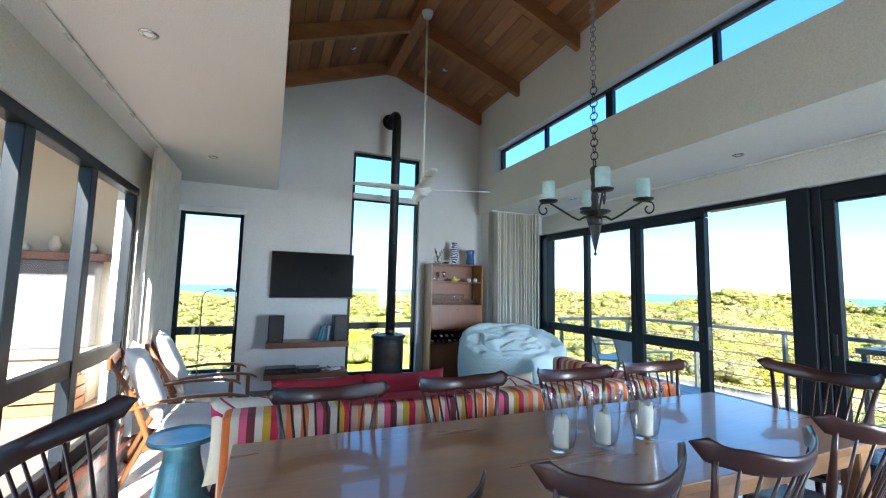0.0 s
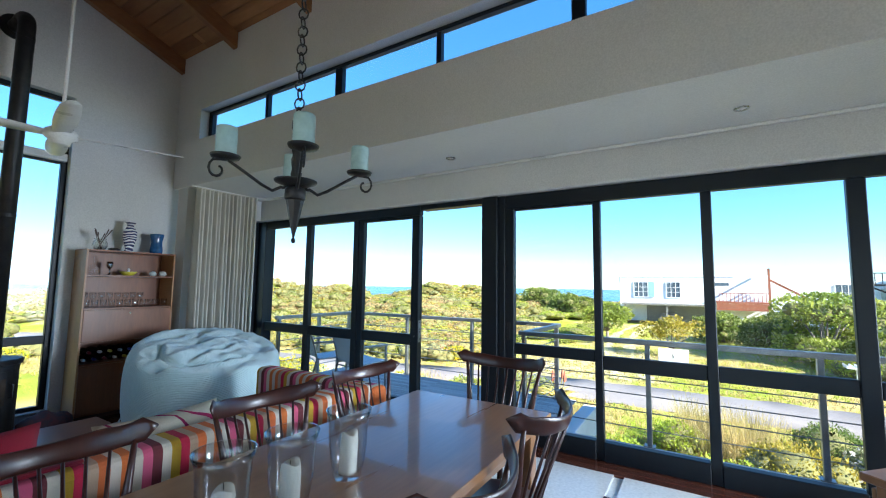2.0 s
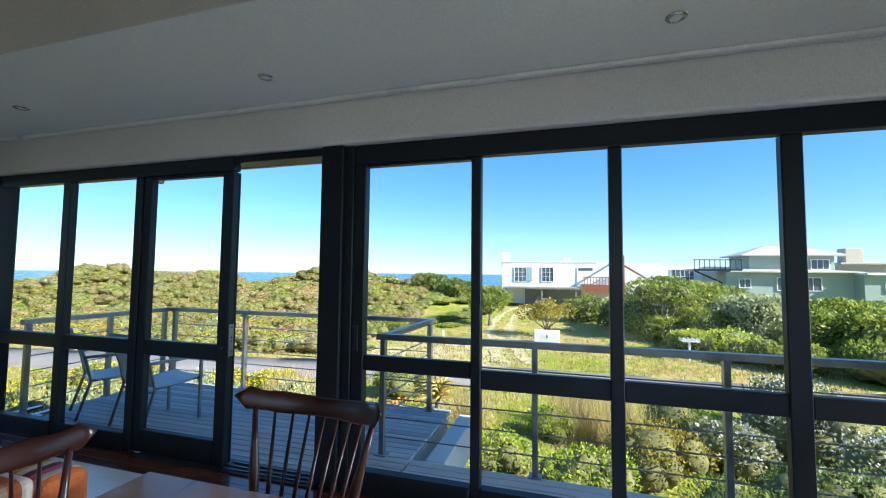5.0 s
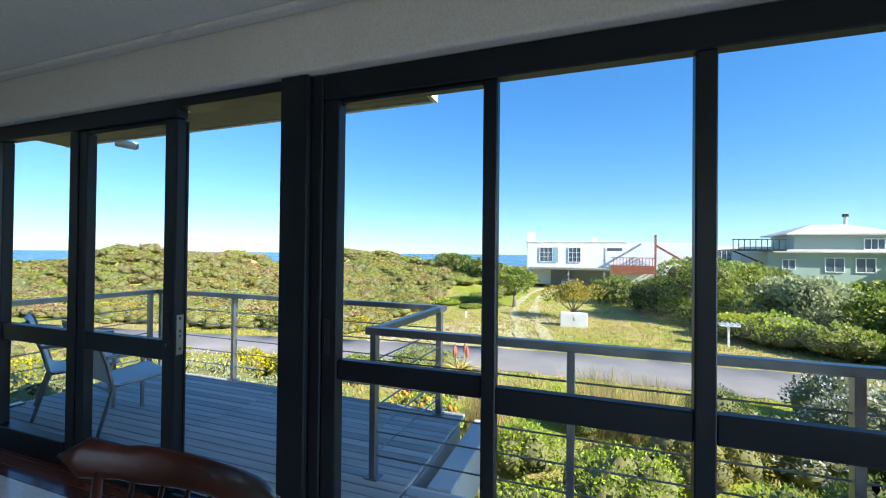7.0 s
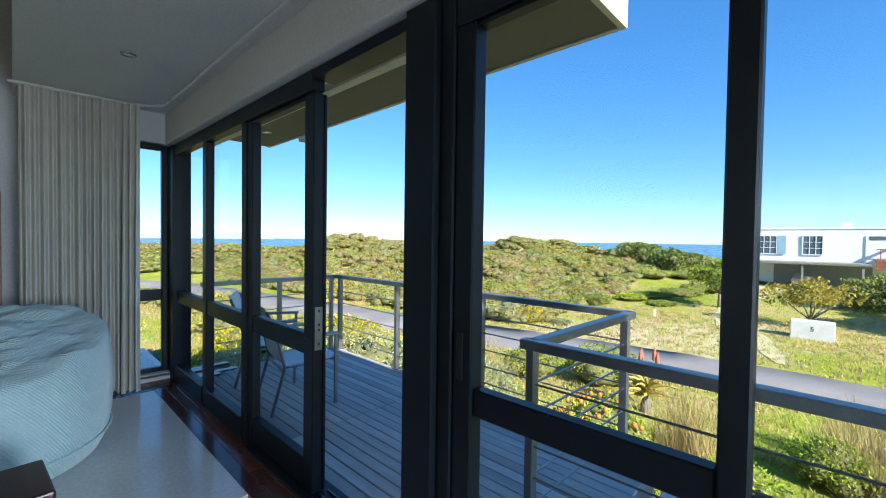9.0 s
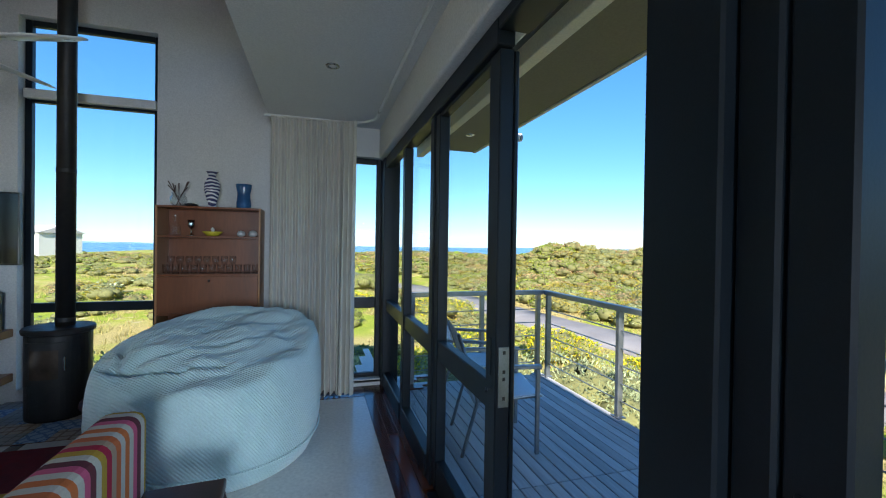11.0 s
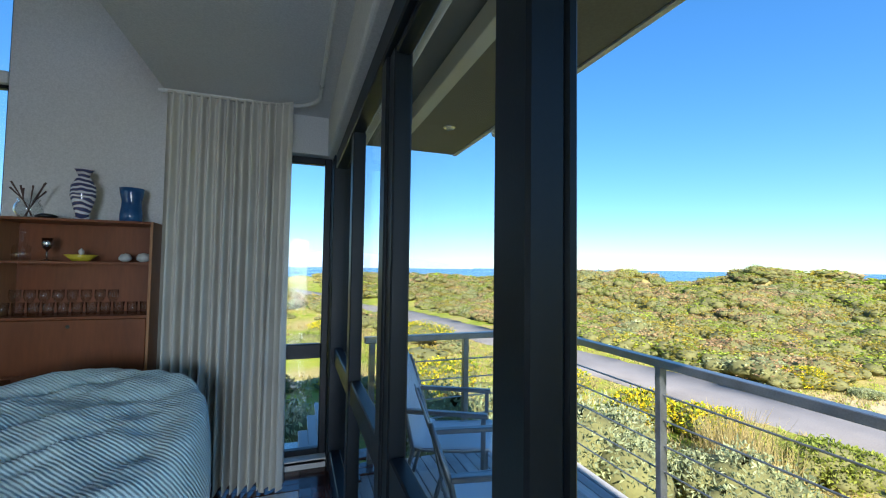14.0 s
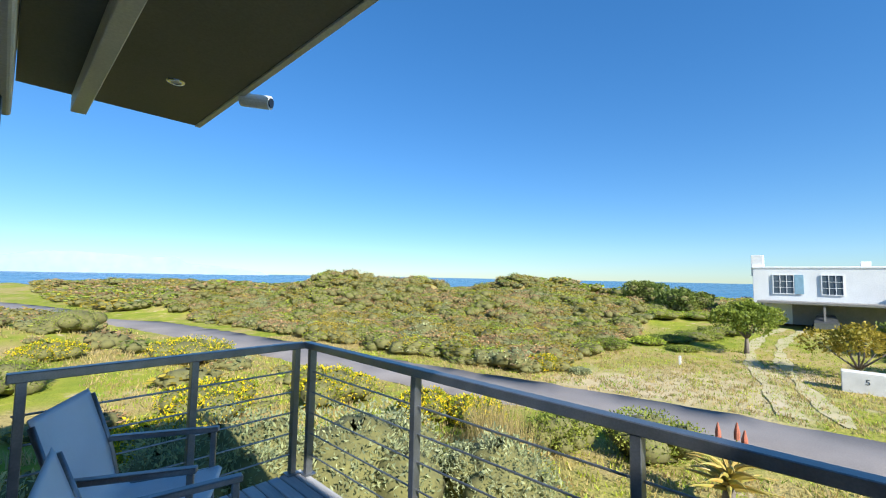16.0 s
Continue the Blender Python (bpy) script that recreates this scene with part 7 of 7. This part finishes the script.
def house_window(parent, x, y, z, w, h, bars=(1, 1), shutters=False):
    """A window in a wall that looks along -x."""
    g = part("window", box(x - 0.03, x + 0.02, y - w / 2, y + w / 2, z, z + h, 0.0), DARKGLASS, parent)
    f = bmesh.new()
    for a, b in ((-w / 2 - 0.07, -w / 2), (w / 2, w / 2 + 0.07)):
        bx(f, x - 0.08, x, y + a, y + b, z - 0.07, z + h + 0.07)
    for a, b in ((-0.07, 0), (h, h + 0.07)):
        bx(f, x - 0.08, x, y - w / 2, y + w / 2, z + a, z + b)
    for i in range(1, bars[0] + 1):
        yy = y - w / 2 + w * i / (bars[0] + 1)
        bx(f, x - 0.07, x - 0.03, yy - 0.025, yy + 0.025, z, z + h)
    for i in range(1, bars[1] + 1):
        zz = z + h * i / (bars[1] + 1)
        bx(f, x - 0.065, x - 0.032, y - w / 2, y + w / 2, zz - 0.02, zz + 0.02)
    part("frame", f, WHITEWASH, g)
    if shutters:
        part("shutter", box(x - 0.09, x - 0.04, y - w / 2 - 0.08 - w * 0.45, y - w / 2 - 0.08, z - 0.05, z + h + 0.05, 0.004), BLUEPAINT, g, "pale blue shutter")


wh = thing("house", "white flat-roofed beach house with a timber stair", "house", (57.0, -1.0, -2.35))
part("wall", box(0, 9, -9.5, 9.6, 0, 5.35, 0.03), WHITEWASH, wh)
part("parapet", box(-0.05, 9.05, -2.4, 9.65, 5.35, 5.55, 0.03), WHITEWASH, wh)
chm = part("chimney", box(0.4, 1.3, 8.75, 9.75, 4.6, 6.75, 0.03), WHITEWASH, wh)
part("chimney", box(3, 3.7, 1.0, 1.7, 5.5, 6.1, 0.03), WHITEWASH, wh)
part("wing", box(0.6, 8, -17.5, -9.5, 0, 4.95, 0.03), WHITEWASH, wh)
house_window(wh, -0.01, 7.2, 2.95, 1.5, 1.75, (2, 2), True)
house_window(wh, -0.01, 3.7, 2.95, 1.4, 1.75, (2, 2))
house_window(wh, 0.59, -12.0, 2.95, 2.4, 1.6, (4, 1))
house_window(wh, 0.59, -15.4, 2.95, 1.5, 1.6, (2, 1))
dr = part("door", box(-0.06, 0.0, -2.0, 0.1, 2.7, 4.75, 0.0), WHITEWASH, wh)
part("door_glass", box(-0.075, -0.062, -1.8, -0.1, 4.35, 4.7, 0.0), DARKGLASS, dr)
# dark sheet on the solid wall paints the shade under the carport
part("carport_shade_sheet", box(-0.04, -0.01, -0.4, 6.6, 0.0, 1.9, 0), SHED, wh)
cp = part("carport_roof", box(-3.0, 0.0, -0.2, 9.0, 2.05, 2.25, 0.01), SHED, wh)
for y in (0.2, 4.2, 8.6):
    part("carport_post", box(-2.9, -2.75, y, y + 0.15, 0, 2.05, 0.0), SHED, wh)
lnd = part("landing", box(-2.2, 0, -5.2, -0.5, 2.45, 2.62, 0.01), REDWOOD, wh)
for i in range(14):
    part("baluster", box(-2.2, -2.14, -5.2 + 0.34 * i, -5.14 + 0.34 * i, 2.62, 3.5, 0), REDWOOD, lnd)
part("handrail", box(-2.22, -2.12, -5.2, -0.5, 3.5, 3.58, 0), REDWOOD, lnd)
part("skirt", box(-2.2, -2.1, -5.2, -0.5, 1.7, 2.44, 0), REDWOOD, lnd)
stair = part("stair", loft(bmesh.new(), [[(x, y, z) for y, z in ((-5.2, 4.9), (-5.2, 5.15), (-9.2, 2.6), (-9.2, 2.35))] for x in (-1.6, -1.45)]), REDWOOD, wh)
for i in range(12):
    part("tread", box(-1.6, -0.6, -5.2 - 0.33 * i - 0.28, -5.2 - 0.33 * i, 4.95 - 0.21 * i, 5.0 - 0.21 * i, 0), REDWOOD, stair)
part("tower_post", box(-1.7, -1.5, -5.3, -5.1, 0, 6.2, 0), REDWOOD, stair)
part("tower_rail", box(-1.7, -0.4, -5.3, -5.2, 6.0, 6.2, 0), REDWOOD, stair)

gh = thing("house", "sage green house with hipped pale roof and roof deck", "house", (50.0, -21.3, -3.0))
part("wall", box(0.0, 8, -4.2, 6.2, 0, 4.9, 0.03), SAGE, gh)
part("upper_wall", box(1.6, 7, -3.6, 3.6, 4.9, 6.6, 0.03), SAGE, gh)
part("wing", box(-1.4, 6, -8.6, -4.2, 0, 4.7, 0.03), SAGE, gh)
for nm, (x0, x1, y0, y1, z0, z1, pk) in (("roof", (-0.6, 8.5, -4.8, 6.0, 4.9, 5.02, 0.4)), ("upper_roof", (1.0, 7.6, -4.4, 4.4, 6.6, 6.72, 1.0))):
    bm = bmesh.new()
    cx, cy = (x0 + x1) / 2, (y0 + y1) / 2
    loft(bm, [[(x0, y0, z0), (x1, y0, z0), (x1, y1, z0), (x0, y1, z0)], [(x0, y0, z1), (x1, y0, z1), (x1, y1, z1), (x0, y1, z1)], [(cx - 0.6, cy - 1.4, z1 + pk), (cx + 0.6, cy - 1.4, z1 + pk), (cx + 0.6, cy + 1.4, z1 + pk), (cx - 0.6, cy + 1.4, z1 + pk)]])
    part(nm, bm, ROOFGREY, gh)
part("flue", tube(bmesh.new(), [(4, -1.4, 7.6), (4, -1.4, 8.5)], 0.16, 10), WHITEWASH, gh)
part("flue_cap", tube(bmesh.new(), [(4, -1.4, 8.5), (4, -1.4, 8.75)], 0.26, 10), IRON, gh)
part("wing_roof", box(-1.8, 6.3, -9.0, -4.25, 4.72, 4.9, 0.01), WHITEWASH, gh)
for y, z, w, h in ((4.6, 3.4, 0.9, 0.8), (1.2, 3.2, 1.3, 1.2), (-1.0, 3.2, 1.3, 1.2)):
    house_window(gh, -0.01, y, z, w, h, (1, 0))
house_window(gh, -1.41, -6.2, 3.2, 0.9, 0.7, (1, 0))
house_window(gh, 1.59, -2.4, 5.3, 1.4, 0.9, (2, 0))
rd = part("roof_deck", box(-0.4, 3.2, 4.9, 9.2, 5.05, 5.2, 0), IRON, gh)
for i in range(10):
    part("baluster", box(-0.4, -0.34, 4.95 + 0.46 * i, 5.01 + 0.46 * i, 5.2, 6.1, 0), IRON, rd)
part("handrail", box(-0.42, -0.32, 4.9, 9.2, 6.1, 6.18, 0), IRON, rd)
part("deck_brace", tube(bmesh.new(), [(0.5, 9.0, 5.1), (0.5, 6.4, 3.8)], 0.08, 6), IRON, rd)
fh = thing("house", "pale distant house behind the trees", "house", (62.0, -36.0, -4.0))
part("wall", box(0, 8, -6, 5, 0, 7.0, 0.03), SAND, fh)
part("roof", box(-0.4, 8.4, -6.4, 5.4, 7.0, 7.25, 0.02), ROOFGREY, fh)
part("chimney", box(1.5, 3.2, 2.2, 3.9, 7.2, 9.0, 0.03), SAND, fh)
house_window(fh, -0.01, 0.0, 4.4, 1.4, 1.1, (1, 0))
yh = thing("house", "two-storey cream house with a grey pitched roof", "house", (-56.0, 118.0, float(height(-56.0, 118.0)) - 0.2), 62)
part("wall", box(-4.5, 4.5, -5, 5, 0, 5.6, 0.03), FASCIA, yh)
part("roof", loft(bmesh.new(), [[(-5.0, y, 5.6), (5.0, y, 5.6), (0, y, 7.4)] for y in (-5.4, 5.4)]), ROOFGREY, yh)
for y in (-2.6, 1.4):
    house_window(yh, -4.51, y, 3.6, 1.6, 1.1, (2, 0))
    house_window(yh, -4.51, y - 0.4, 1.2, 1.4, 0.9, (2, 0))

# entrance planter with its house number, bird table, post, parked car
pl = thing("planter", "white concrete planter wall with a house number", "planter", (31.4, 1.75, float(height(31.4, 1.75)) - 0.05))
part("trough", box(-0.35, 0.35, -0.85, 0.85, 0.0, 0.95, 0.03, 2), CONCRETE, pl)
num = bpy.data.curves.new("number", "FONT")
num.body, num.size, num.extrude, num.align_x = "5", 0.34, 0.006, "CENTER"
num.materials.append(BLACK)
nb = new("number", num)
nb.parent = pl
nb.matrix_basis = pose(-0.352, 0.0, 0.45, 90, 0, -90)
bt = thing("bird_table", "white timber bird table on the lawn edge", "bird table", (28.4, -6.2, float(height(28.4, -6.2)) - 0.05))
part("post", box(-0.05, 0.05, -0.05, 0.05, 0, 1.15, 0.005), WHITE, bt)
part("tray", box(-0.35, 0.35, -0.45, 0.45, 1.15, 1.2, 0.005), WHITE, bt)
for y in (-0.45, -0.22, 0.0, 0.22, 0.43):
    part("slat", box(-0.35, 0.35, y, y + 0.03, 1.2, 1.32, 0.003), WHITE, bt)
solo("marker_post", box(-0.06, 0.06, -0.06, 0.06, -0.05, 0.5, 0.01), WHITE, "short white marker post in the grass", "post", (31.7, 9.3, float(height(31.7, 9.3))))
car = thing("car", "pale parked car under the carport", "car", (55.3, 3.2, float(height(55.3, 3.2))), 0)
bm = bmesh.new()
loft(bm, [[(x, y * w, z) for y, z in ((-0.8, 0.3), (0.8, 0.3), (0.85, 0.75), (0.8 * k, 0.8 + h), (-0.8 * k, 0.8 + h), (-0.85, 0.75))] for x, h, w, k in ((-2.0, 0.02, 0.92, 1), (-1.2, 0.12, 1, 1), (-0.6, 0.55, 1, 0.78), (0.9, 0.58, 1, 0.78), (1.7, 0.15, 1, 0.95), (2.0, 0.05, 0.92, 1))])
part("body", bm, STEEL, car)
for x in (-1.3, 1.3):
    for y in (-0.82, 0.82):
        wl = part("wheel", tube(bmesh.new(), [(x, y - 0.1, 0.32), (x, y + 0.1, 0.32)], 0.32, 16), BLACK, car)

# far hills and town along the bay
# distance haze is put into the hills' blue base colour
HILL = surface("hazed_far_hill", (0.30, 0.38, 0.48), (0.26, 0.34, 0.43), rough=1.0, scale=0.002, fine=0.02, bump=0.0, world_space=True)
hv, hq = [], []
for i in range(60):
    a = radians(66 + i * 1.1)
    h = 60 * max(0.0, math.sin(math.pi * min(1, i / 26))) ** 0.7 * (i < 26) + (18 + 14 * math.sin(i * 0.4) + 20 * math.sin(i * 0.13)) * (i > 8)
    hv += [(2600 * math.cos(a), 2600 * math.sin(a), -12), (2600 * math.cos(a), 2600 * math.sin(a), max(-8, h - 6))]
    if i:
        hq.append((2 * i - 2, 2 * i, 2 * i + 1, 2 * i - 1))
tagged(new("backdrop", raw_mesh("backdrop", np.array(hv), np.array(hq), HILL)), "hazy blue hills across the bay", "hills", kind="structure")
